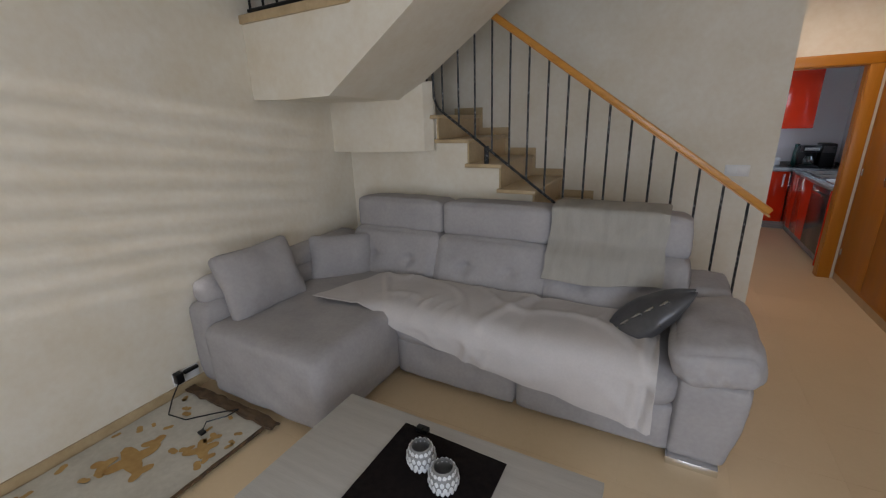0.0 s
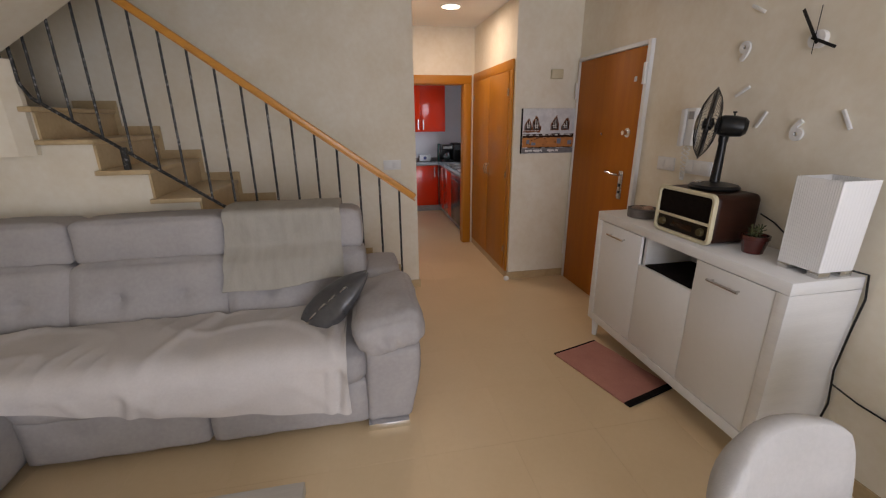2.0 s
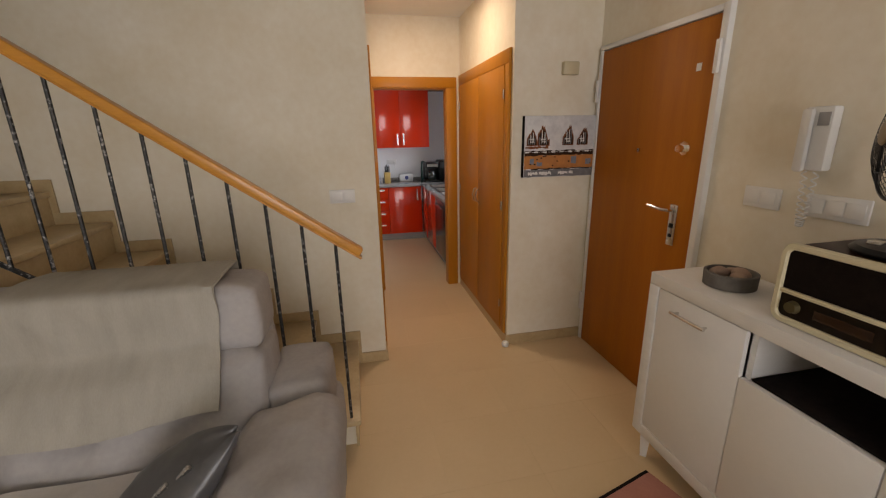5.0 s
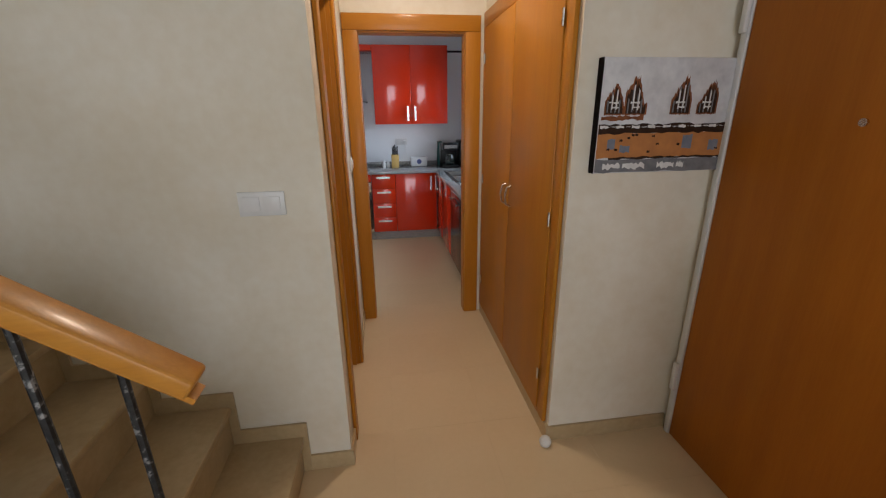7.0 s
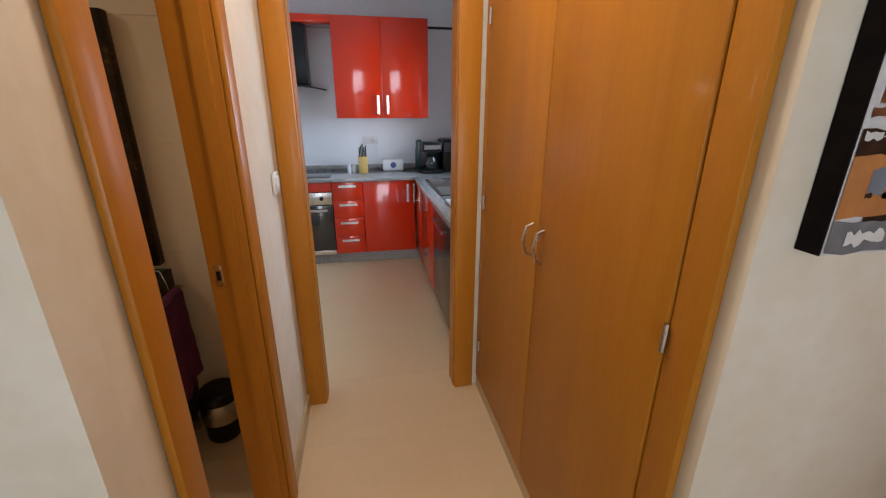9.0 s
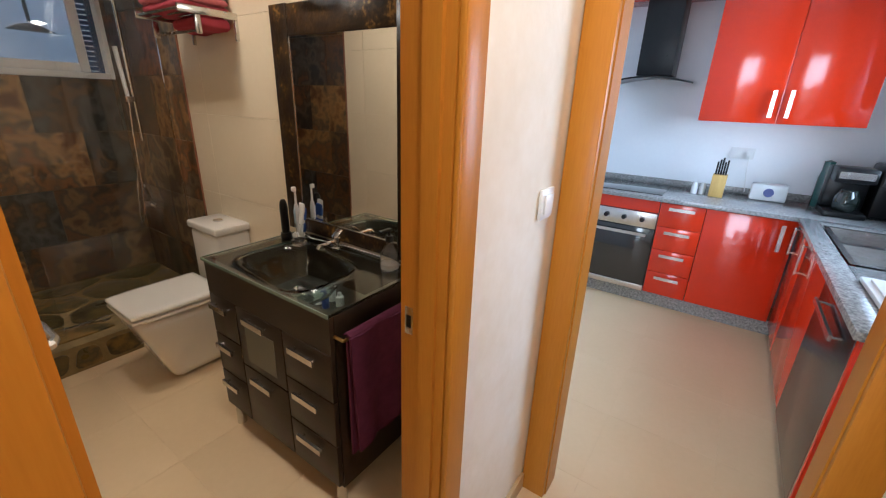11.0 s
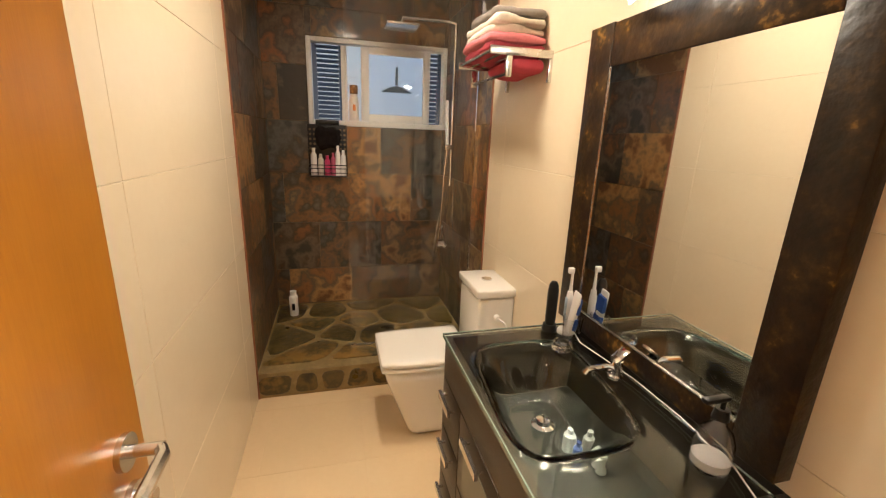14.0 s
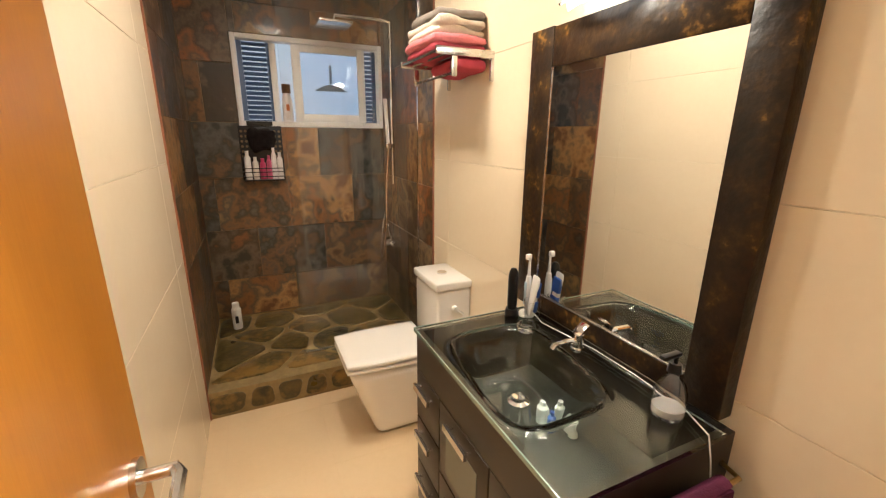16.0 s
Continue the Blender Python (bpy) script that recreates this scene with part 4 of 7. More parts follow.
pillow("cushion", Matrix.Translation((-2.945, -2.13, 0.672)) @ Euler((radians(-20), radians(-2), radians(86))).to_matrix().to_4x4(), 0.275, 0.22, 0.10, FABRIC, "large square grey cushion leaning on the bolster", 4)
pillow("cushion", Matrix.Translation((-2.87, -1.45, 0.60)) @ Euler((radians(-20), radians(3), radians(46))).to_matrix().to_4x4(), 0.245, 0.19, 0.11, FABRIC, "smaller creased grey cushion in the sofa corner", 9)
sp = Matrix.Translation((-0.700, -1.60, 0.605)) @ Matrix(((0.755, -0.656, 0, 0), (0, 0, -1, 0), (0.656, 0.755, 0, 0), (0, 0, 0, 1))) @ Matrix.Rotation(radians(28), 4, "X")
dp = pillow("satin_cushion", sp, 0.285, 0.128, 0.060, SATIN, "dark grey satin cushion with a silver band", 14, 0.92)
bm = bmesh.new()
for i in range(5):
    a = -0.15 + i * 0.07
    fold = 0.012 * noise.noise(Vector((a * 7 + 14, 0.21, 14))) + 0.006 * noise.noise(Vector((a * 18, 0.54, 14)))
    cushion(bm, sp @ Matrix.Translation((a, 0.061 - 0.8 * a * a + fold, 0.030)), 0.026, 0.006, 0.006, 0.002, 0, 2)
part("silver_band", bm, SEQUIN, dp, "dashed silver band")

# coffee table with runner and candle holders
ct = thing("coffee_table", (-1.34, -2.8, 0), "low coffee table with pale grey oak top", "coffee table")
part("tabletop", B((-1.925, -0.755, -3.13, -2.483, 0.295, 0.342, 0.004)), PALEWOOD, ct)
part("apron", B((-1.88, -0.80, -3.08, -2.53, 0.22, 0.294, 0.003)), WHITEWOOD, ct)
for x in (-1.86, -0.86):
    for y in (-3.06, -2.59):
        part("leg", B((x - 0.03, x + 0.05, y - 0.03, y + 0.04, 0, 0.219, 0.004)), WHITEWOOD, ct)
run = part("table_runner", sheet(bmesh.new(), 14, 30, lambda u, v: (-1.565 + 0.47 * u, -2.55 - 0.56 * v - 0.02 * u, 0.349 + 0.0015 * noise.noise(Vector((u * 6, v * 9, 0)))), 0.004), BLACKC)
tagged(run, "black woven cloth runner on the coffee table", "table runner")
for hx_, hy_ in ((-1.385, -2.715), (-1.262, -2.765)):
    ho = thing("candle_holder", (hx_, hy_, 0.35), "round white and grey candle holder with petal relief", "candle holder", "candle holders")
    prof = [(0.02, 0.001), (0.035, 0.0), (0.047, 0.02), (0.054, 0.045), (0.05, 0.072), (0.040, 0.092), (0.034, 0.095), (0.044, 0.07), (0.046, 0.04), (0.03, 0.015), (0.001, 0.012)]
    part("cup", lathe(bmesh.new(), prof, (hx_, hy_, 0.35), 32), mat("grey_glaze", (0.30, 0.29, 0.28), (0.2, 0.2, 0.19), 0.4), ho)
    bm = bmesh.new()
    for row in range(4):
        for k in range(16):
            a = 2 * math.pi * (k + 0.5 * (row % 2)) / 16
            z = 0.018 + row * 0.021
            rad = (0.047, 0.0545, 0.0525, 0.044)[row]
            m = Matrix.Translation((hx_ + rad * math.cos(a), hy_ + rad * math.sin(a), 0.35 + z)) @ Matrix.Rotation(a, 4, "Z") @ Matrix.Diagonal((0.004, 0.0088, 0.0135, 1))
            bmesh.ops.create_icosphere(bm, subdivisions=1, radius=1, matrix=m)
    part("petals", bm, WHITEP, ho, "white raised petals")
rem = thing("remote_control", (-1.47, -2.54, 0.355), "small black remote on the runner", "remote control")
part("body", B((-1.50, -1.445, -2.575, -2.545, 0.352, 0.372, 0.004)), BLACKP, rem)

# patterned cloth mat on the floor beside the chaise
rug = thing("floor_mat", (-2.85, -3.1, 0), "white cloth floor mat with ochre flowers and brown edges", "mat")
part("cloth", sheet(bmesh.new(), 30, 44, lambda u, v: (-3.205 + 0.72 * u, -2.60 - 1.3 * v + 0.04 * u, 0.005 + 0.003 * noise.noise(Vector((u * 5, v * 8, 0)))), 0.017), mat("off_white_cotton", (0.60, 0.57, 0.49), (0.45, 0.42, 0.35), 0.9, 0.04, 5, 0.4, 150), rug)
OCHRE = mat("ochre_print", (0.50, 0.33, 0.12), (0.36, 0.20, 0.06), 0.9, 0.04, 16)
BROWNC = mat("brown_fringe_cloth", (0.16, 0.095, 0.045), (0.06, 0.04, 0.025), 0.95, 0.03, 16, 0.6, 90)
part("torn_edge", sheet(bmesh.new(), 40, 6, lambda u, v: (-3.20 + 0.78 * u, -2.55 - 0.065 * v - 0.012 * noise.noise(Vector((u * 12, v, 0))), 0.03 + 0.014 * noise.noise(Vector((u * 9, v * 3, 5)))), 0.012), BROWNC, rug, "crumpled brown border")
part("side_edge", sheet(bmesh.new(), 4, 40, lambda u, v: (-2.487 + 0.018 * u, -2.60 - 1.3 * v + 0.04, 0.018 + 0.003 * noise.noise(Vector((u, v * 20, 0)))), 0.012), BROWNC, rug)


def blot(bm, x, y, r, seed, z=0.0256, lobes=5):
    c = bm.verts.new((x, y, z))
    ring = []
    for k in range(28):
        a = 2 * math.pi * k / 28
        q = r * (0.72 + 0.28 * math.cos(lobes * a + seed) + 0.12 * noise.noise(Vector((math.cos(a) * 2, math.sin(a) * 2, seed))))
        ring.append(bm.verts.new((x + q * math.cos(a), y + q * math.sin(a), z)))
    for k in range(28):
        bm.faces.new((c, ring[k], ring[(k + 1) % 28]))


for fx, fy, fr, sd in ((-2.90, -3.07, 0.15, 1.0), (-2.64, -2.86, 0.10, 2.2), (-2.72, -3.45, 0.15, 3.3)):
    bm = bmesh.new()
    blot(bm, fx, fy, fr * 0.8, sd, lobes=4)
    for k in range(3):
        a = sd * 1.7 + k * 2.2
        blot(bm, fx + fr * 0.8 * math.cos(a), fy + fr * 0.8 * math.sin(a), fr * 0.42, sd + k, 0.0260 + 0.0004 * k, 3)
    part("flower", bm, OCHRE, rug)
rr = random.Random(5)
for i in range(34):
    bm = bmesh.new()
    blot(bm, rr.uniform(-3.17, -2.52), rr.uniform(-3.8, -2.64), rr.uniform(0.018, 0.034), i, 0.0256, 2)
    part("leaf_print", bm, OCHRE, rug)
sock = thing("wall_socket", (-3.22, -2.62, 0.12), "white wall socket with black plugs and leads", "socket")
part("plate", B((-3.229, -3.217, -2.66, -2.50, 0.085, 0.165, 0.003)), WHITEP, sock)
part("plug", B((-3.216, -3.17, -2.66, -2.615, 0.11, 0.18, 0.006)), BLACKP, sock, "black adapter plug")
part("plug", B((-3.216, -3.19, -2.60, -2.51, 0.145, 0.165, 0.004)), BLACKP, sock, "black flat plug")
part("cable", tube(bmesh.new(), [(-3.18, -2.65, 0.12), (-3.15, -2.72, 0.06), (-3.05, -2.80, 0.045), (-2.92, -2.78, 0.042), (-2.80, -2.66, 0.045), (-2.70, -2.60, 0.06), (-2.72, -2.66, 0.05), (-2.79, -2.74, 0.045), (-2.74, -2.80, 0.042)], 0.004, 6), BLACKP, sock, "black charging lead")
part("lead_end", B((-2.755, -2.72, -2.815, -2.785, 0.034, 0.05, 0.003)), BLACKP, sock)

# ---- sideboard and what stands on it ----
SBX, SBY0, SBY1, SBZ = 1.135, -2.515, -1.148, 0.945
sb = thing("sideboard", (1.3, -1.83, 0), "whitewashed wooden sideboard with two doors and an open niche", "sideboard")
part("top", B((SBX, 1.50, SBY0, SBY1, SBZ - 0.055, SBZ, 0.004)), WHITEWOOD, sb)
part("side_panel", B((SBX, 1.50, SBY1 - 0.055, SBY1, 0.13, SBZ - 0.056, 0.003)), WHITEWOOD, sb)
part("side_panel", B((SBX, 1.50, SBY0, SBY0 + 0.055, 0.13, SBZ - 0.056, 0.003)), WHITEWOOD, sb)
part("bottom", B((SBX, 1.50, SBY0 + 0.056, SBY1 - 0.056, 0.13, 0.185, 0.003)), WHITEWOOD, sb)
part("back_panel", B((1.485, 1.499, SBY0 + 0.056, SBY1 - 0.056, 0.186, SBZ - 0.057)), WHITEWOOD, sb)
MATTE = mat("matt_white_front", (0.80, 0.80, 0.80), (0.76, 0.76, 0.76), 0.45, 0.05, 4)
for y0, y1, z1 in ((-1.622, -1.206, 0.886), (-2.457, -2.045, 0.886)):
    d = part("door", B((SBX + 0.004, SBX + 0.024, y0, y1, 0.189, z1, 0.002)), MATTE, sb)
    hy = (y0 + y1) / 2 + 0.02
    bm = cyl(bmesh.new(), (SBX - 0.022, hy - 0.085, 0.82), (SBX - 0.022, hy + 0.085, 0.82), 0.007, seg=10)
    for q in (-0.07, 0.07):
        cyl(bm, (SBX - 0.022, hy + q, 0.82), (SBX + 0.004, hy + q, 0.82), 0.005, seg=8)
    part("handle", bm, STEEL, d, "brushed steel bar handle")
part("middle_panel", B((SBX + 0.004, SBX + 0.024, -2.041, -1.626, 0.189, 0.71, 0.002)), MATTE, sb)
part("divider", B((SBX + 0.03, 1.484, -1.648, -1.626, 0.186, 0.886)), WHITEWOOD, sb)
part("divider", B((SBX + 0.03, 1.484, -2.062, -2.042, 0.186, 0.886)), WHITEWOOD, sb)
part("niche_shelf", B((SBX + 0.026, 1.484, -2.04, -1.65, 0.69, 0.708)), WHITEWOOD, sb)
part("niche_lining", B((SBX + 0.028, 1.483, -2.038, -1.652, 0.7085, 0.718, 0.002)), BLACKC, sb, "black mat lying in the niche")
for y in (SBY0 + 0.06, SBY1 - 0.06):
    for x in (SBX + 0.035, 1.455):
        part("leg", cyl(bmesh.new(), (x, y, 0.129), (x, y, 0), 0.032, 0.02, seg=4), WHITEWOOD, sb)

RWOOD = mat("dark_walnut_case", (0.042, 0.013, 0.006), (0.02, 0.006, 0.0035), 0.38, 0.06, 4, 0.08, 80, stretch=(1, 1, 7), spec=0.25)
IVORY = mat("ivory_plastic", (0.66, 0.60, 0.42), (0.62, 0.56, 0.38), 0.35, 0.05, 8)
radio = thing("retro_radio", (1.33, -1.84, SBZ), "retro radio in dark walnut with ivory front frame", "radio")
RY0, RY1, RZ0, RZ1, RX0 = -2.045, -1.645, SBZ + 0.002, SBZ + 0.262, 1.185
part("case", B((RX0 + 0.012, 1.47, RY0 + 0.006, RY1 - 0.006, RZ0 + 0.004, RZ1 - 0.004, 0.035, 4)), RWOOD, radio)
def round_rect(y0, y1, z0, z1, r, n=6):
    pts = []
    for cy_, cz_, a0 in ((y1 - r, z1 - r, 0), (y0 + r, z1 - r, 90), (y0 + r, z0 + r, 180), (y1 - r, z0 + r, 270)):
        pts += [(cy_ + r * math.cos(radians(a0 + 90 * i / n)), cz_ + r * math.sin(radians(a0 + 90 * i / n))) for i in range(n + 1)]
    return pts


bm = bmesh.new()
rims = []
for inset, r, x in ((0.0, 0.036, RX0 + 0.016), (0.0, 0.036, RX0 + 0.001), (0.004, 0.033, RX0 - 0.004), (0.017, 0.024, RX0 - 0.004), (0.021, 0.020, RX0 + 0.001), (0.021, 0.020, RX0 + 0.016)):
    rims.append([bm.verts.new((x, y, z)) for y, z in round_rect(RY0 + inset, RY1 - inset, RZ0 + inset, RZ1 - inset, r)])
for ra, rb in zip(rims, rims[1:] + rims[:1]):
    for i in range(len(ra)):
        j = (i + 1) % len(ra)
        bm.faces.new((ra[i], ra[j], rb[j], rb[i]))
part("front_frame", bm, IVORY, radio, "ivory front frame with round corners")
part("cross_bar", B((RX0 - 0.003, RX0 + 0.015, RY0 + 0.019, RY1 - 0.019, RZ0 + 0.098, RZ0 + 0.112, 0.003)), IVORY, radio, "ivory bar across the front")
part("speaker_cloth", B((RX0 + 0.006, RX0 + 0.011, RY0 + 0.02, RY1 - 0.02, RZ0 + 0.11, RZ1 - 0.02)), mat("dark_brown_speaker_cloth", (0.007, 0.004, 0.003), (0.012, 0.008, 0.006), 0.9, 0.05, 60, 0.5, 300, spec=0.1), radio)
part("tuner_panel", B((RX0 + 0.006, RX0 + 0.0115, RY0 + 0.02, RY1 - 0.02, RZ0 + 0.022, RZ0 + 0.10)), mat("brown_tuner_panel", (0.016, 0.010, 0.005), (0.010, 0.006, 0.004), 0.3, 0.05, 10, spec=0.25), radio)
for y in (RY1 - 0.065, RY0 + 0.065):
    part("knob", cyl(bmesh.new(), (RX0 + 0.007, y, RZ0 + 0.06), (RX0 - 0.012, y, RZ0 + 0.06), 0.021, 0.017, seg=20), mat("olive_brass_knob", (0.16, 0.13, 0.06), (0.10, 0.08, 0.04), 0.35, metal=0.5), radio, "dull brass turning knob")
part("dial", B((RX0 + 0.003, RX0 + 0.006, -1.92, -1.77, RZ0 + 0.045, RZ0 + 0.075, 0.001)), mat("tuner_dial", (0.04, 0.018, 0.008), (0.025, 0.012, 0.006), 0.25, spec=0.3), radio, "amber tuning dial")
part("power_lead", tube(bmesh.new(), [(1.472, -2.035, 1.10), (1.465, -2.12, 1.075), (1.43, -2.21, 1.045), (1.40, -2.278, 1.026)], 0.0035, 6), BLACKP, radio)

# table fan on the radio
FX, FY, FZ = 1.335, -1.86, SBZ + 0.264
fan = thing("table_fan", (FX, FY, FZ), "black table fan standing on the radio", "fan")
part("base", lathe(bmesh.new(), [(0.115, 0.0), (0.12, 0.008), (0.108, 0.02), (0.06, 0.03), (0.03, 0.034), (0.001, 0.035)], (FX, FY, FZ), 36), BLACKP, fan, "round glossy black base")
part("speed_buttons", B((FX - 0.075, FX - 0.045, FY + 0.02, FY + 0.055, FZ + 0.022, FZ + 0.036, 0.003)), STEEL, fan)
part("stem", cyl(bmesh.new(), (FX, FY, FZ + 0.03), (FX + 0.005, FY, FZ + 0.24), 0.024, 0.018, seg=16), BLACKP, fan)
axm = Matrix.Translation((FX - 0.105, FY, FZ + 0.325)) @ Matrix.Rotation(radians(-43), 4, "Z") @ Matrix.Rotation(radians(-84), 4, "Y")
part("motor", lathe(bmesh.new(), [(0.001, -0.17), (0.03, -0.166), (0.045, -0.15), (0.05, -0.11), (0.048, -0.06), (0.035, -0.035), (0.001, -0.03)], m=axm, seg=24), BLACKP, fan, "rounded black motor housing")
part("neck", cyl(bmesh.new(), (FX + 0.004, FY, FZ + 0.235), (FX + 0.004, FY, FZ + 0.30), 0.022, seg=14), BLACKP, fan)
CAGE = mat("black_fan_wire", (0.02, 0.02, 0.021), (0.03, 0.03, 0.03), 0.3, 0.05, 20, metal=0.5)
cage = bmesh.new()
CRAD = 0.168
for k in range(48):
    a = 2 * math.pi * k / 48
    for sgn in (1, -1):
        pts = [axm @ Vector((CRAD * f * math.cos(a + 0.25 * f), CRAD * f * math.sin(a + 0.25 * f), sgn * 0.05 * (1 - f ** 3))) for f in (0.22, 0.5, 0.75, 0.92, 1.0)]
        tube(cage, pts, 0.0011, 3)
for rr_, zz in ((1.0, 0.0), (0.62, 0.038), (0.62, -0.038)):
    pts = [axm @ Vector((CRAD * rr_ * math.cos(t), CRAD * rr_ * math.sin(t), zz)) for t in [2 * math.pi * i / 40 for i in range(41)]]
    tube(cage, pts, 0.005 if zz == 0 else 0.0012, 6)
part("cage", cage, CAGE, fan, "black wire safety cage")
part("cage_badge", lathe(bmesh.new(), [(0.001, 0.056), (0.034, 0.054), (0.038, 0.048), (0.038, 0.042), (0.001, 0.042)], m=axm, seg=28), mat("brass_badge", (0.35, 0.30, 0.2), (0.3, 0.25, 0.16), 0.3, metal=0.8), fan, "round pale badge on the cage")
for k in range(4):
    bl = bmesh.new()
    a0 = k * math.pi / 2 + 0.3
    def blade(u, v):
        r_ = 0.03 + 0.12 * u
        a = a0 + (v - 0.5) * (0.5 + 0.75 * u) + 0.35 * u
        return axm @ Vector((r_ * math.cos(a), r_ * math.sin(a), 0.022 * (v - 0.5)))
    sheet(bl, 8, 6, blade, 0.0015)
    part("blade", bl, BLACKP, fan, "dark plastic fan blade")
part("hub", lathe(bmesh.new(), [(0.001, 0.025), (0.025, 0.02), (0.03, -0.02), (0.001, -0.03)], m=axm, seg=20), BLACKP, fan)

km = axm @ Matrix.Translation((0.05, 0, -0.10))
part("swing_knob", lathe(bmesh.new(), [(0.004, -0.004), (0.004, 0.010), (0.009, 0.012), (0.009, 0.018), (0.001, 0.019)], m=Matrix.Translation(km.translation), seg=12), BLACKP, fan)
pa = thing("power_adapter", (1.40, -2.27, SBZ), "black wedge shaped power adapter on the sideboard", "adapter")
bm = B((1.375, 1.425, -2.295, -2.255, SBZ + 0.001, SBZ + 0.085))
for v in bm.verts:
    if v.co.z > SBZ + 0.05:
        v.co.y = -2.282 + (v.co.y + 2.282) * 0.35
        v.co.x = 1.40 + (v.co.x - 1.40) * 0.6
bmesh.ops.bevel(bm, geom=bm.edges[:], offset=0.003, segments=2, affect="EDGES")
part("body", bm, BLACKP, pa)

# dish with pebbles, potted plant, pleated lamp
ash = thing("stone_dish", (1.31, -1.38, SBZ), "round grey stone dish holding pebbles and shells", "dish")
part("bowl", lathe(bmesh.new(), [(0.08, 0.0), (0.092, 0.002), (0.094, 0.058), (0.084, 0.060), (0.081, 0.018), (0.001, 0.016)], (1.31, -1.375, SBZ), 36), mat("grey_stone", (0.17, 0.155, 0.14), (0.11, 0.10, 0.09), 0.8, 0.05, 20, 0.3, 90), ash)
PEB = mat("pink_pebble", (0.42, 0.30, 0.23), (0.3, 0.2, 0.15), 0.7, 0.1, 12, rnd=0.4)
for i, (dx, dy, dz, r) in enumerate(((-0.03, 0.03, 0.05, 0.035), (0.03, -0.02, 0.05, 0.04), (-0.01, -0.045, 0.05, 0.028), (0.045, 0.035, 0.045, 0.025), (-0.05, -0.02, 0.04, 0.022))):
    part("pebble", cushion(bmesh.new(), Matrix.Translation((1.31 + dx, -1.375 + dy, SBZ + dz)) @ Matrix.Rotation(i, 4, "Z"), r, r * 0.7, r * 0.5, r * 0.45, 0, 5, wob=0.01, seed=i), PEB, ash)
pot = thing("potted_plant", (1.33, -2.16, SBZ), "small succulent in a dark red pot", "plant")
part("pot", lathe(bmesh.new(), [(0.038, 0.0), (0.042, 0.002), (0.056, 0.068), (0.060, 0.07), (0.060, 0.088), (0.052, 0.088), (0.048, 0.075), (0.001, 0.073)], (1.33, -2.155, SBZ), 28), mat("dark_red_glaze", (0.085, 0.013, 0.009), (0.06, 0.009, 0.007), 0.25, 0.05, 10, coat=0.3), pot)
part("soil", cyl(bmesh.new(), (1.33, -2.155, SBZ + 0.07), (1.33, -2.155, SBZ + 0.078), 0.049, seg=20), mat("dark_soil", (0.03, 0.02, 0.014), None, 0.95, 0.03, 60, 0.8, 120), pot)
LEAF = mat("succulent_green", (0.09, 0.11, 0.03), (0.03, 0.05, 0.014), 0.5, 0.1, 20, rnd=0.3)
rr = random.Random(3)
for st_ in range(4):
    sx, sy = 1.33 + rr.uniform(-0.025, 0.025), -2.155 + rr.uniform(-0.025, 0.025)
    hgt = rr.uniform(0.03, 0.065)
    stem = part("stem", tube(bmesh.new(), [(sx, sy, SBZ + 0.075), (sx + rr.uniform(-0.01, 0.01), sy + rr.uniform(-0.01, 0.01), SBZ + 0.078 + hgt)], 0.003, 6), LEAF, pot)
    for i in range(9):
        a, t_ = i * 2.4 + st_, (i + 2) / 11
        c = Vector((sx + 0.013 * math.cos(a), sy + 0.013 * math.sin(a), SBZ + 0.078 + hgt * t_))
        bm = bmesh.new()
        bmesh.ops.create_icosphere(bm, subdivisions=1, radius=1, matrix=Matrix.Translation(c) @ Matrix.Rotation(a, 4, "Z") @ Matrix.Rotation(-0.6, 4, "Y") @ Matrix.Diagonal((0.010, 0.004, 0.0025, 1)))
        part("leaf", bm, LEAF, stem)
LAMPW = mat("white_pleated_shade", (0.84, 0.84, 0.845), (0.81, 0.81, 0.815), 0.7, 0.05, 6)
lamp = thing("table_lamp", (1.355, -2.41, SBZ), "square white pleated table lamp on steel feet, unlit", "lamp")
LX0, LX1, LY0, LY1 = 1.275, 1.445, -2.495, -2.325
def ribbed(p0, p1, out, n, amp):
    pts = []
    for i in range(n * 4):
        f = i / (n * 4)
        o = amp * (0.5 - 0.5 * math.cos(2 * math.pi * f * n))
        pts.append((p0[0] + (p1[0] - p0[0]) * f + out[0] * o, p0[1] + (p1[1] - p0[1]) * f + out[1] * o))
    return pts


loop = ribbed((LX0, LY1), (LX0, LY0), (-1, 0), 20, 0.002) + ribbed((LX0, LY0), (LX1, LY0), (0, -1), 11, 0.001) + ribbed((LX1, LY0), (LX1, LY1), (1, 0), 20, 0.002) + ribbed((LX1, LY1), (LX0, LY1), (0, 1), 11, 0.001)
bm = bmesh.new()
rings = []
for j in range(9):
    z = SBZ + 0.024 + 0.365 * j / 8
    k = 1.0 + 0.05 * (j / 8)
    rings.append([bm.verts.new((1.36 + (x - 1.36) * k, -2.41 + (y + 2.41) * k, z)) for x, y in loop])
nn = len(loop)
for a_, b_ in zip(rings, rings[1:]):
    for i in range(nn):
        bm.faces.new((a_[i], a_[(i + 1) % nn], b_[(i + 1) % nn], b_[i]))
inner = [bm.verts.new((1.36 + (v.co.x - 1.36) * 0.96, -2.41 + (v.co.y + 2.41) * 0.96, v.co.z)) for v in rings[-1]]
inner2 = [bm.verts.new((v.co.x, v.co.y, SBZ + 0.06)) for v in inner]
for i in range(nn):
    bm.faces.new((rings[-1][i], rings[-1][(i + 1) % nn], inner[(i + 1) % nn], inner[i]))
    bm.faces.new((inner[i], inner[(i + 1) % nn], inner2[(i + 1) % nn], inner2[i]))
bm.faces.new(inner2)
part("shade", bm, LAMPW, lamp, "white pleated square shade")
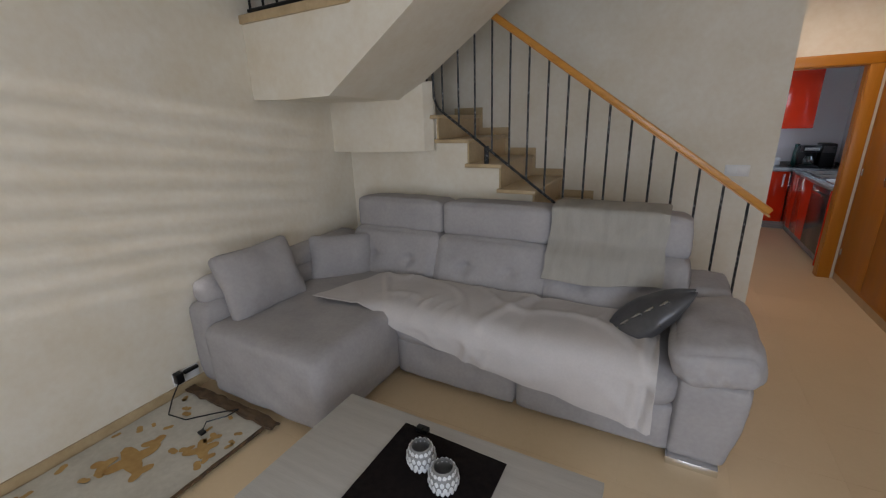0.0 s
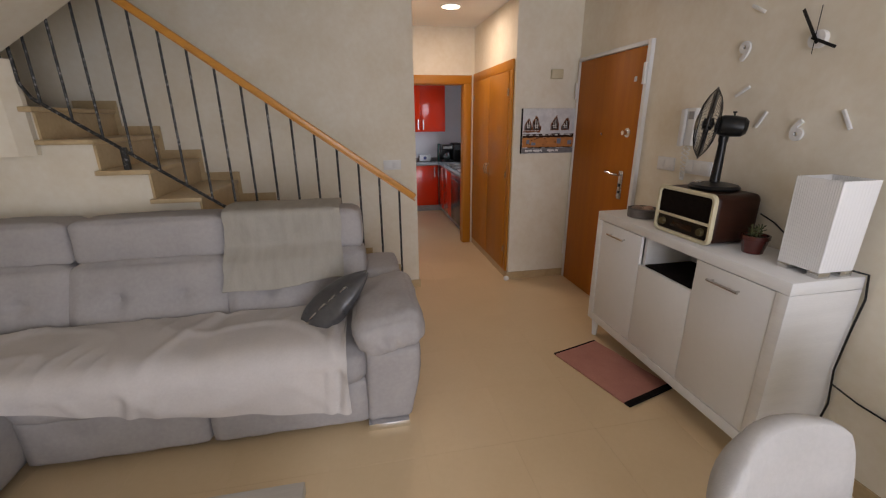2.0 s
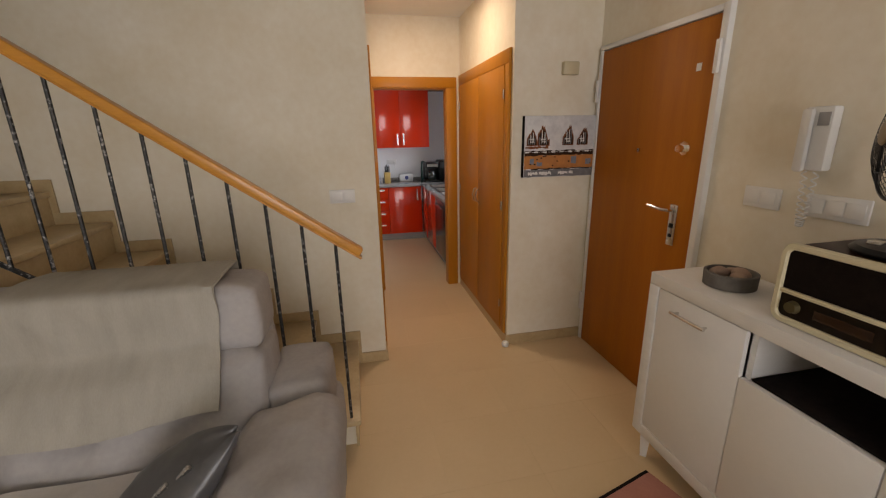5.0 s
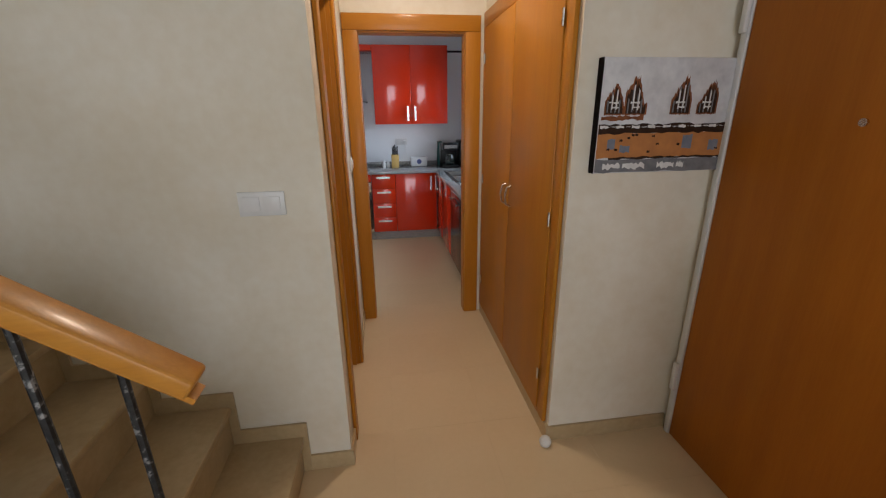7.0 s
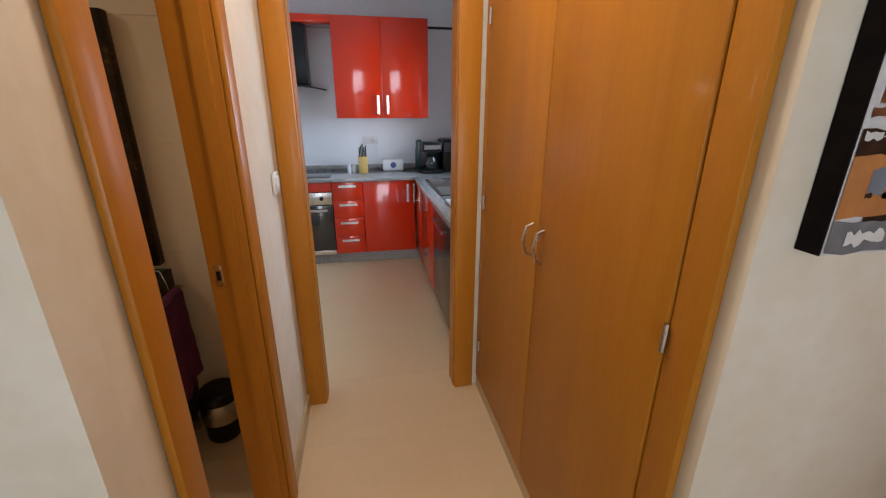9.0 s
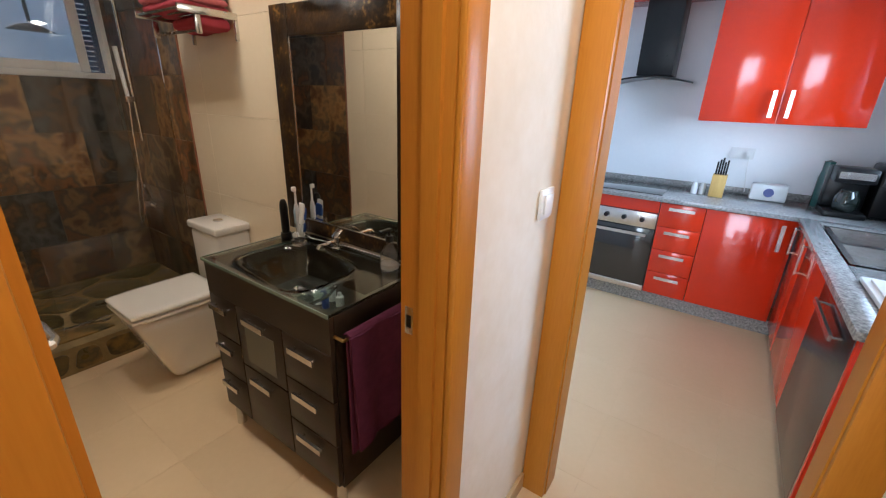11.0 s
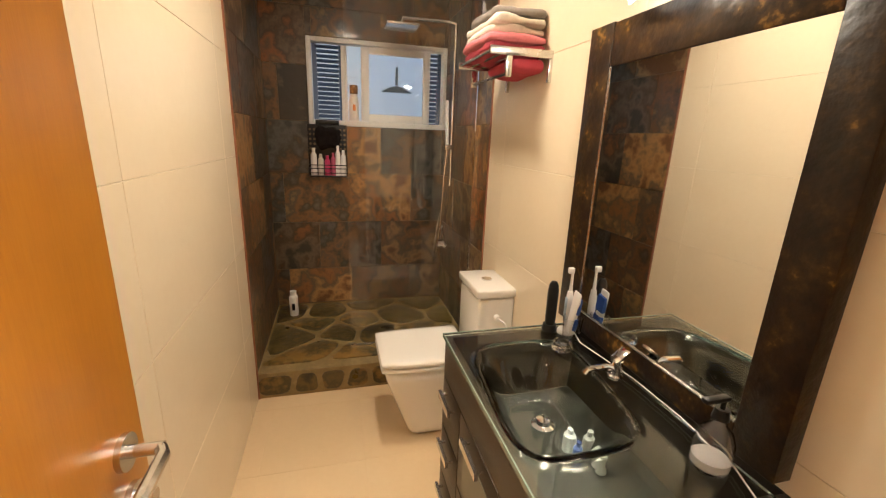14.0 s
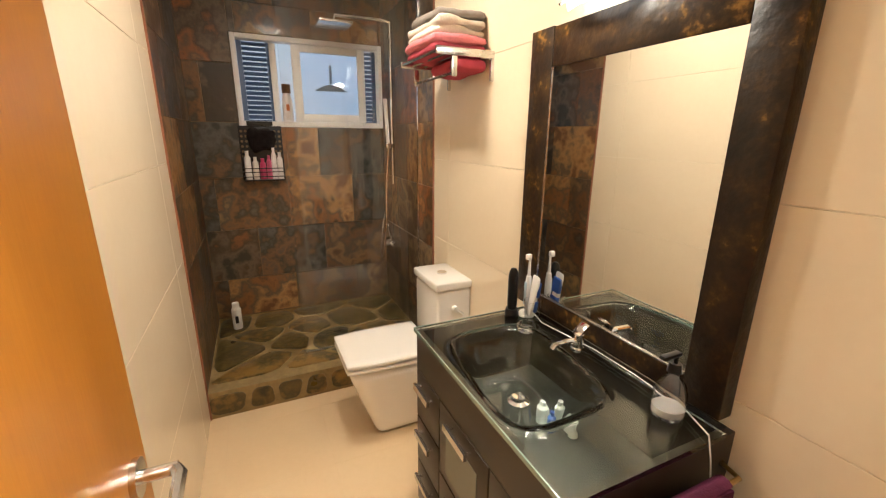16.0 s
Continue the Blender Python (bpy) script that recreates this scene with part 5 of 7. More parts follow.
for x, y in ((LX0, LY0), (LX0, LY1 - 0.045), (LX1 - 0.06, LY0), (LX1 - 0.06, LY1 - 0.045)):
    part("foot", B((x - 0.004, x + 0.056, y - 0.004, y + 0.042, SBZ, SBZ + 0.023, 0.002)), STEEL, lamp)
part("cable", tube(bmesh.new(), [(1.45, -2.49, SBZ + 0.02), (1.49, -2.525, SBZ + 0.01), (1.505, -2.53, 0.85), (1.48, -2.53, 0.70), (1.46, -2.53, 0.52), (1.48, -2.535, 0.35), (1.45, -2.53, 0.18), (1.44, -2.53, 0.03), (1.46, -2.70, 0.012), (1.47, -2.95, 0.012)], 0.0045, 6), BLACKP, lamp, "black lamp cable")
ex = thing("extension_cable", (1.5, -2.8, 0.4), "black cable running to a white wall socket", "cable")
part("wire", tube(bmesh.new(), [(1.47, -2.535, 0.45), (1.50, -2.62, 0.41), (1.505, -2.75, 0.40), (1.505, -2.88, 0.395)], 0.004, 6), BLACKP, ex)
part("socket_plate", B((1.504, 1.514, -2.99, -2.89, 0.36, 0.44, 0.003)), WHITEP, ex, "white wall socket")
part("plug", B((1.47, 1.503, -2.94, -2.90, 0.38, 0.42, 0.006)), WHITEP, ex)

# pink mat under the sideboard
pm = thing("floor_mat", (1.0, -1.6, 0), "dusty pink floor mat with black ends", "mat")
mm = Matrix.Translation((1.01, -1.645, 0)) @ Matrix.Rotation(radians(15.9), 4, "Z")
def rect_sheet(x0, x1, y0, y1, z, nu, nv, th_):
    return sheet(bmesh.new(), nu, nv, lambda u, v: mm @ Vector((x0 + (x1 - x0) * u, y0 + (y1 - y0) * v, z + 0.0015 * noise.noise(Vector((u * 5, v * 5, x0))))), th_)


PINK = mat("dusty_pink_weave", (0.50, 0.235, 0.19), (0.41, 0.18, 0.145), 0.95, 0.03, 8, 0.7, 240, fine=120)
part("weave", rect_sheet(-0.19, 0.19, -0.285, 0.285, 0.011, 12, 20, 0.009), PINK, pm)
part("end_band", rect_sheet(-0.19, 0.19, -0.325, -0.285, 0.0115, 12, 3, 0.009), BLACKC, pm, "black woven end band")
part("end_band", rect_sheet(-0.19, 0.19, 0.285, 0.30, 0.0115, 12, 3, 0.009), BLACKC, pm, "black woven end band")

# dining chairs and table corner
LIGHTF = mat("light_grey_chair_fabric", (0.50, 0.485, 0.475), (0.43, 0.42, 0.41), 0.95, 0.03, 6, 0.5, 260, fine=80, dist=0.001, spec=0.1)
def dining_chair(at, rz):
    ch = thing("dining_chair", (0, 0, 0), "light grey upholstered dining chair with rounded back", "chair", "dining chairs")
    def curve(x, y, z):
        return (x * (1 - 0.12 * max(0, z) / 0.22), y + 0.9 * x * x, z)
    part("backrest", cushion(bmesh.new(), Matrix.Translation((0, 0.21, 0.62)) @ Matrix.Rotation(radians(-8), 4, "X"), 0.225, 0.035, 0.25, 0.034, 0.01, 16, lambda x, y, z: (x * (1.0 - 0.35 * max(0, (z - 0.1) / 0.15) ** 3 * 0.6), y - 0.8 * x * x, z - 0.35 * x * x * (z > 0)), 0.003, 2), LIGHTF, ch)
    part("seat", cushion(bmesh.new(), Matrix.Translation((0, -0.02, 0.44)), 0.225, 0.22, 0.045, 0.04, 0.015, 12, None, 0.003, 4), LIGHTF, ch)
    for x in (-0.18, 0.18):
        for y in (-0.18, 0.16):
            part("leg", cyl(bmesh.new(), (x * 0.9, y * 0.9, 0.41), (x * 1.1, y * 1.15, 0), 0.016, 0.011, seg=10), BLACKP, ch)
    ch.matrix_basis = pose(*at, 0, 0, rz)
    return ch


c1 = dining_chair((0.475, -3.30, 0), 9)
c2 = copy_thing(c1, pose(1.03, -3.32, 0, 0, 0, 4))
dt = thing("dining_table", (0.95, -3.9, 0), "dining table with pale grey oak top", "table")
part("tabletop", B((0.25, 1.45, -4.55, -3.42, 0.715, 0.75, 0.004)), PALEWOOD, dt)
for x in (0.32, 1.38):
    for y in (-4.48, -3.49):
        part("leg", B((x - 0.035, x + 0.035, y - 0.035, y + 0.035, 0, 0.714, 0.003)), WHITEWOOD, dt)

# patio opening behind
pw = tagged(new("window_patio"), "white framed sliding patio window", kind="structure")
for x in (-1.6, -0.65, 0.3, 1.25):
    part("stile", B((x, x + 0.05, -6.09, -6.03, 0, 2.3)), WHITEP, pw)
part("rail", B((-1.549, 1.249, -6.09, -6.03, 2.25, 2.3)), WHITEP, pw)
part("rail", B((-1.549, 1.249, -6.09, -6.03, 0.0, 0.05)), WHITEP, pw)
# unseen slats added to cut the sun into stripes on the left wall
sh_ = tagged(new("window_shutter"), "unseen white louvred shutter over an added narrow slot, cutting the sun into bands", kind="structure")
for i in range(9):
    z = 1.12 + i * 0.13
    part("slat", box(bmesh.new(), -2.978, -2.632, -6.085, -6.035, z, z + 0.068, 0.004), WHITEP, sh_)
# unseen blocker: keeps the low sun out of the patio opening, clears the slot
setting("facade_opposite", B((-2.02, 9.0, -10.3, -10.0, -0.13, 7.0)), WHITE, "unseen plain white facade added across the patio to block the sun")
kw = tagged(new("window_kitchen"), "white framed kitchen window", kind="structure")
for y in (2.201, 2.775, 3.349):
    part("stile", B((1.48, 1.53, y, y + 0.05, 1.081, 2.079)), WHITEP, kw)
for y in (2.252, 2.826):
    part("rail", B((1.48, 1.53, y, y + 0.522, 2.03, 2.079)), WHITEP, kw)
    part("rail", B((1.48, 1.53, y, y + 0.522, 1.081, 1.13)), WHITEP, kw)

# ---- kitchen ----
KF, KT = 3.39, 0.84
def bar_handle(bm, p0, p1, out, r=0.007):
    p0, p1, out = Vector(p0), Vector(p1), Vector(out)
    d = (p1 - p0).normalized()
    n_ = out.normalized()
    s_ = d.cross(n_)
    c = (p0 + p1) / 2 + out
    L_ = (p1 - p0).length
    m = Matrix((( d.x, s_.x, n_.x, c.x), (d.y, s_.y, n_.y, c.y), (d.z, s_.z, n_.z, c.z), (0, 0, 0, 1))) @ Matrix.Diagonal((L_, 0.022, 0.010, 1))
    bmesh.ops.create_cube(bm, size=1, matrix=m)
    for q in (p0 + d * 0.012, p1 - d * 0.012):
        cyl(bm, q, q + out, 0.005, seg=8)
    return bm


def base_unit(name, x0, x1, fronts, label):
    u = thing(name, ((x0 + x1) / 2, 3.7, 0), label, "kitchen cabinet")
    part("carcass", B((x0 + 0.002, x1 - 0.002, KF + 0.022, 3.978, 0.105, KT - 0.032)), RED, u)
    for kind_, a0, a1, z0, z1 in fronts:
        f = part("drawer" if kind_ == "d" else "door", B((a0 + 0.002, a1 - 0.002, KF, KF + 0.02, z0 + 0.002, z1 - 0.002, 0.002)), RED, u)
        if kind_ == "d":
            c = (a0 + a1) / 2
            part("handle", bar_handle(bmesh.new(), (c - 0.08, KF, z1 - 0.035), (c + 0.08, KF, z1 - 0.035), (0, -0.028, 0)), STEEL, f, "flat steel bar handle")
        else:
            part("handle", bar_handle(bmesh.new(), (a1 - 0.05, KF, z1 - 0.20), (a1 - 0.05, KF, z1 - 0.03), (0, -0.028, 0)), STEEL, f, "flat steel bar handle")
    return u


base_unit("kitchen_unit", -1.1, -0.52, [("l", -1.1, -0.52, 0.11, KT - 0.034)], "red gloss kitchen base unit")
base_unit("drawer_unit", 0.06, 0.34, [("d", 0.06, 0.34, 0.11 + 0.174 * i, 0.284 + 0.174 * i) for i in range(4)], "red gloss unit with four drawers")
base_unit("kitchen_unit", 0.34, 0.835, [("l", 0.34, 0.81, 0.11, KT - 0.034)], "red gloss corner base unit")
ov = thing("built_in_oven", (-0.23, 3.6, 0.1), "stainless built-in oven with black glass door", "oven")
part("body", B((-0.518, 0.058, KF + 0.02, 3.975, 0.105, 0.72)), BLACKP, ov)
part("control_panel", B((-0.516, 0.056, KF - 0.002, KF + 0.018, 0.60, 0.715, 0.003)), STEEL, ov)
dr = part("oven_door", B((-0.516, 0.056, KF - 0.004, KF + 0.018, 0.155, 0.595, 0.003)), mat("black_oven_glass", (0.012, 0.012, 0.013), (0.01, 0.01, 0.01), 0.06, 0.02, 4, coat=0.8), ov, "black glass oven door")
part("door_handle", bar_handle(bmesh.new(), (-0.47, KF - 0.004, 0.555), (0.01, KF - 0.004, 0.555), (0, -0.035, 0)), STEEL, dr)
part("trim", B((-0.516, 0.056, KF - 0.003, KF + 0.018, 0.108, 0.152, 0.002)), STEEL, ov)
for i in range(4):
    part("knob", cyl(bmesh.new(), (-0.42 + 0.127 * i, KF - 0.002, 0.66), (-0.42 + 0.127 * i, KF - 0.026, 0.66), 0.019, 0.016, seg=16), BLACKP, ov)
part("red_filler", B((-0.516, 0.056, KF, KF + 0.02, 0.722, KT - 0.033)), RED, ov)
rl = thing("kitchen_unit", (1.1, 3.1, 0), "red gloss sink base unit with steel handles", "kitchen cabinet")
part("carcass", B((0.86, 1.428, 2.36, 3.386, 0.105, KT - 0.16)), RED, rl)
for y0, y1 in ((2.97, 3.36), (2.37, 2.96)):
    f = part("door", B((0.836, 0.857, y0 + 0.002, y1 - 0.002, 0.112, KT - 0.034, 0.002)), RED, rl)
    part("handle", bar_handle(bmesh.new(), (0.836, y1 - 0.06, KT - 0.22), (0.836, y1 - 0.06, KT - 0.05), (-0.028, 0, 0)), STEEL, f, "flat steel bar handle")
dw = thing("dishwasher", (1.1, 2.05, 0.1), "dark grey steel dishwasher under the worktop", "dishwasher")
part("body", B((0.86, 1.428, 1.765, 2.355, 0.105, KT - 0.033)), BLACKP, dw)
part("door", B((0.832, 0.858, 1.768, 2.352, 0.112, KT - 0.036, 0.003)), mat("dark_steel", (0.16, 0.15, 0.15), (0.12, 0.115, 0.11), 0.22, 0.05, 6, metal=0.9), dw)
part("handle", bar_handle(bmesh.new(), (0.832, 1.88, 0.73), (0.832, 2.24, 0.73), (-0.03, 0, 0)), STEEL, dw)
ep = thing("end_panel", (1.1, 1.75, 0), "red gloss end panel of the kitchen run", "panel")
part("board", B((0.832, 1.428, 1.735, 1.762, 0.0, KT - 0.033, 0.002)), RED, ep)
wt = tagged(new("worktop"), "speckled grey granite worktop with splash strip", "worktop")
part("slab", B((-1.15, 1.428, KF - 0.022, 3.978, KT - 0.03, KT, 0.003)), GRANITE, wt)
part("slab", B((0.812, 0.90, 1.715, KF - 0.024, KT - 0.03, KT, 0.003), (1.37, 1.428, 1.715, KF - 0.024, KT - 0.03, KT, 0.003), (0.901, 1.369, 1.715, 2.45, KT - 0.03, KT, 0.003), (0.901, 1.369, 3.22, KF - 0.024, KT - 0.03, KT, 0.003)), GRANITE, wt)
part("splash_strip", B((-1.15, 1.41, 3.962, 3.977, KT + 0.001, KT + 0.05, 0.002)), GRANITE, wt)
part("splash_strip", B((1.413, 1.427, 1.715, 3.96, KT + 0.001, KT + 0.05, 0.002)), GRANITE, wt)
tagged(new("plinth"), "speckled granite plinth strip", kind="structure")
part("strip", B((-1.1, 0.88, KF + 0.05, KF + 0.07, 0.0, 0.104)), GRANITE, bpy.data.objects["plinth"])
part("strip", B((0.885, 0.905, 1.763, KF + 0.05, 0.0, 0.104)), GRANITE, bpy.data.objects["plinth"])
sk = thing("kitchen_sink", (1.13, 2.85, KT), "double bowl stainless steel sink set in the worktop", "sink")
for y0, y1 in ((2.46, 2.835), (2.837, 3.21)):
    bm = bmesh.new()
    outer = [(0.905, y0), (1.365, y0), (1.365, y1), (0.905, y1)]
    rim = [(0.93, y0 + 0.025), (1.34, y0 + 0.025), (1.34, y1 - 0.025), (0.93, y1 - 0.025)]
    pit = [(0.95, y0 + 0.045), (1.32, y0 + 0.045), (1.32, y1 - 0.045), (0.95, y1 - 0.045)]
    va = [bm.verts.new((x, y, KT + 0.004)) for x, y in outer]
    vb = [bm.verts.new((x, y, KT + 0.004)) for x, y in rim]
    vc = [bm.verts.new((x, y, KT - 0.145)) for x, y in pit]
    for i in range(4):
        j = (i + 1) % 4
        bm.faces.new((va[i], va[j], vb[j], vb[i]))
        bm.faces.new((vb[i], vb[j], vc[j], vc[i]))
    bm.faces.new(vc)
    part("bowl", bm, STEEL, sk)
part("tap", tube(bmesh.new(), [(1.35, 2.835, KT), (1.35, 2.835, KT + 0.2), (1.32, 2.835, KT + 0.24), (1.25, 2.835, KT + 0.25), (1.20, 2.835, KT + 0.22)], 0.011, 10), CHROME, sk, "chrome mixer tap")
hob = thing("ceramic_hob", (-0.23, 3.68, KT), "black ceramic hob set in the worktop", "hob")
part("glass", B((-0.51, 0.05, 3.45, 3.90, KT + 0.001, KT + 0.007, 0.002)), DARKGLASS, hob)
up = thing("wall_cabinet", (0.58, 3.8, 1.365), "red gloss wall cabinet with two doors", "wall cabinet")
part("carcass", B((0.146, 1.012, 3.682, 3.978, 1.365, 2.222)), RED, up)
for a0, a1, hx_ in ((0.144, 0.577, 0.535), (0.581, 1.014, 0.623)):
    d = part("door", B((a0, a1, 3.66, 3.68, 1.362, 2.225, 0.003)), RED, up)
    part("handle", bar_handle(bmesh.new(), (hx_, 3.66, 1.40), (hx_, 3.66, 1.565), (0, -0.028, 0)), STEEL, d, "flat steel bar handle")
part("over_hood_panel", B((-0.60, 0.142, 3.665, 3.978, 2.165, 2.225, 0.002)), RED, up)
hd = thing("cooker_hood", (-0.2, 3.7, 1.6), "black chimney cooker hood with curved glass edge", "cooker hood")
part("chimney", B((-0.33, -0.09, 3.72, 3.977, 1.66, 2.164, 0.004)), BLACKP, hd)
bm = bmesh.new()
n_ = 24
top_, bot_ = [], []
for i in range(n_ + 1):
    f = i / n_
    x = -0.49 + 0.56 * f
    y = 3.60 - 0.07 * math.sin(math.pi * f)
    z = 1.60 + 0.035 * math.sin(math.pi * f)
    top_.append((x, y, z))
for zo, yb in ((0.0, 3.977), (0.012, 3.977)):
    row = [bm.verts.new((x, y, z + zo)) for x, y, z in top_]
    back = [bm.verts.new((x, yb, z + zo + 0.012)) for x, y, z in top_]
    bot_.append((row, back))
for row, back in bot_:
    for i in range(n_):
        bm.faces.new((row[i], row[i + 1], back[i + 1], back[i]))
for i in range(n_):
    bm.faces.new((bot_[0][0][i], bot_[0][0][i + 1], bot_[1][0][i + 1], bot_[1][0][i]))
part("canopy", bm, BLACKP, hd, "curved black glass canopy")
kb = thing("knife_block", (0.36, 3.72, KT), "pale wooden knife block with black handled knives", "knife block")
KBW = mat("pale_bamboo", (0.62, 0.40, 0.12), (0.52, 0.32, 0.09), 0.45, 0.05, 6, 0.1, 60, stretch=(8, 8, 1))
part("block", box(bmesh.new(), 0.315, 0.405, 3.68, 3.80, KT + 0.001, KT + 0.16, 0.005), KBW, kb)
for i in range(5):
    x = 0.33 + 0.015 * i
    part("knife_handle", box(bmesh.new(), x - 0.006, x + 0.006, 3.70 + 0.012 * (i % 2), 3.722 + 0.012 * (i % 2), KT + 0.161, KT + 0.25 + 0.015 * (i % 3), 0.003), BLACKP, kb)
for x in (0.22, 0.27):
    sh = thing("shaker", (x, 3.74, KT), "small white salt shaker", "shaker", "shakers")
    part("jar", lathe(bmesh.new(), [(0.02, 0.001), (0.022, 0.05), (0.018, 0.065), (0.016, 0.085), (0.001, 0.088)], (x, 3.74, KT), 16), WHITEP, sh)
wb = thing("timer_box", (0.66, 3.82, KT), "white plastic box with a round blue dial", "container")
part("box", B((0.56, 0.77, 3.80, 3.90, KT + 0.001, KT + 0.115, 0.012)), WHITEP, wb)
part("dial", cyl(bmesh.new(), (0.665, 3.80, KT + 0.06), (0.665, 3.793, KT + 0.06), 0.03, seg=20), mat("blue_dial", (0.08, 0.10, 0.28), None, 0.4), wb)
wsk = thing("wall_socket", (0.45, 3.98, 1.15), "white double wall socket above the worktop", "socket")
part("plate", B((0.38, 0.53, 3.967, 3.979, 1.10, 1.18, 0.003)), WHITEP, wsk)
part("plug", B((0.48, 0.515, 3.935, 3.966, 1.12, 1.155, 0.004)), WHITEP, wsk)
part("lead", tube(bmesh.new(), [(0.50, 3.94, 1.12), (0.51, 3.93, 1.0), (0.53, 3.90, KT + 0.03)], 0.003, 6), WHITEP, wsk)
cm = thing("coffee_machine", (1.1, 3.65, KT), "black coffee machine with glass jug", "coffee machine")
part("base", B((0.93, 1.13, 3.52, 3.80, KT + 0.001, KT + 0.035, 0.008)), BLACKP, cm)
part("column", B((0.93, 1.13, 3.69, 3.80, KT + 0.036, KT + 0.29, 0.01)), BLACKP, cm)
part("head", B((0.935, 1.125, 3.53, 3.689, KT + 0.21, KT + 0.30, 0.012)), BLACKP, cm)
part("jug", lathe(bmesh.new(), [(0.05, 0.0), (0.062, 0.03), (0.06, 0.08), (0.042, 0.12), (0.045, 0.13)], (1.03, 3.60, KT + 0.037), 24), DARKGLASS, cm, "dark glass jug")
part("steel_band", B((0.95, 1.11, 3.526, 3.5295, KT + 0.235, KT + 0.275)), STEEL, cm)
ke = thing("espresso_maker", (1.27, 3.7, KT), "large black espresso maker in the corner", "coffee machine")
part("body", B((1.15, 1.31, 3.62, 3.90, KT + 0.001, KT + 0.32, 0.02)), BLACKP, ke)
part("front_panel", B((1.165, 1.295, 3.614, 3.619, KT + 0.2, KT + 0.29, 0.002)), SATIN, ke)
bt = thing("green_bottle", (0.95, 3.86, KT), "dark green glass bottle behind the coffee machine", "bottle")
part("glass", lathe(bmesh.new(), [(0.035, 0.001), (0.038, 0.01), (0.038, 0.19), (0.03, 0.24), (0.03, 0.30), (0.001, 0.31)], (0.94, 3.87, KT), 18), mat("green_glass", (0.02, 0.09, 0.08), (0.015, 0.07, 0.06), 0.1, coat=0.5), bt)
tray = thing("drying_tray", (1.08, 2.1, KT), "white drying tray on the worktop", "tray")
part("tray", B((0.90, 1.22, 1.90, 2.25, KT + 0.001, KT + 0.02, 0.006)), WHITEP, tray)
part("paper", B((0.92, 1.12, 2.0, 2.2, KT + 0.0205, KT + 0.03, 0.002)), WHITEP, tray)
kp = thing("pipe", (1.2, 3.95, 2.19), "thin dark pipe along the kitchen wall", "pipe")
part("tube", cyl(bmesh.new(), (1.016, 3.90, 2.19), (1.43, 3.90, 2.19), 0.012, seg=10), BLACKP, kp)

# ---- bathroom ----
def piece(name, me, at, parent, m=None):
    ob = new(name, me)
    ob.parent = parent
    ob.location = Vector(at) - parent.location
    return ob


def slab_mesh(name, sx, sy, sz, bev, material):
    """A tile centred on its origin, edges bevelled."""
    bm = box(bmesh.new(), -sx / 2, sx / 2, -sy / 2, sy / 2, -sz / 2, sz / 2)
    if bev:
        bmesh.ops.bevel(bm, geom=bm.edges[:], offset=bev, segments=1, affect="EDGES")
    me = bpy.data.meshes.new(name)
    bm.to_mesh(me)
    bm.free()
    me.materials.append(material)
    return me


def spans(a0, a1, step, origin):
    """Cuts of a length into steps counted from origin."""
    out, k = [], math.floor((a0 - origin) / step)
    while origin + k * step < a1 - 1e-6:
        p, q = max(a0, origin + k * step), min(a1, origin + (k + 1) * step)
        if q - p > 0.012:
            out.append((p, q))
        k += 1
    return out


TILE_CACHE = {}
def tile_face(parent, axis, at, a0, a1, z0, z1, w, h, ao, zo, material, thick, gap=0.003, bond=0.0, holes=(), name="tile"):
    """Tiles on a wall: axis 'x' is a wall of constant x, whose tiles run along y."""
    for r_, (p, q) in enumerate(spans(z0, z1, h, zo)):
        for (u, v) in spans(a0, a1, w, ao + (bond * w if r_ % 2 else 0)):
            rects = [(u, v, p, q)]
            for hu, hv, hp, hq in holes:
                nxt = []
                for a, b_, c, d in rects:
                    if b_ <= hu or a >= hv or d <= hp or c >= hq:
                        nxt.append((a, b_, c, d))
                        continue
                    if a < hu:
                        nxt.append((a, hu, c, d))
                    if b_ > hv:
                        nxt.append((hv, b_, c, d))
                    a2, b2 = max(a, hu), min(b_, hv)
                    if c < hp:
                        nxt.append((a2, b2, c, hp))
                    if d > hq:
                        nxt.append((a2, b2, hq, d))
                rects = nxt
            for a, b_, c, d in rects:
                if b_ - a < 0.012 or d - c < 0.012:
                    continue
                key = (axis, round(b_ - a, 3), round(d - c, 3), material.name)
                if key not in TILE_CACHE:
                    L_, H_ = b_ - a - gap, d - c - gap
                    TILE_CACHE[key] = slab_mesh(name, thick if axis == "x" else L_, L_ if axis == "x" else thick, H_, 0.0012, material)
                c3 = (at, (a + b_) / 2, (c + d) / 2) if axis == "x" else ((a + b_) / 2, at, (c + d) / 2)
                piece(name, TILE_CACHE[key], c3, parent)


W = bpy.data.objects
# mirror with a slate surround, and the lamp above it
mr = thing("bathroom_mirror", (-0.88, 1.32, 0.83), "large mirror framed with dark bronze slate tiles", "mirror")
MX0, MX1, MZ0, MZ1 = -1.172, -0.592, 0.905, 1.655
part("mirror_glass", B((MX0, MX1, 1.302, 1.310, MZ0, MZ1)), MIRROR, mr, "silvered mirror glass", False)
for b in ((-1.282, MX0 - 0.001, 1.298, 1.3435, 0.835, 1.775, 0.003), (MX1 + 0.001, -0.497, 1.298, 1.3435, 0.835, 1.775, 0.003), (MX0 + 0.001, MX1 - 0.001, 1.30, 1.3435, MZ1 + 0.001, 1.772, 0.003), (MX0 + 0.001, MX1 - 0.001, 1.30, 1.3435, 0.835, MZ0 - 0.007, 0.003)):
    part("slate_surround", B(b), FRAMESLATE, mr)
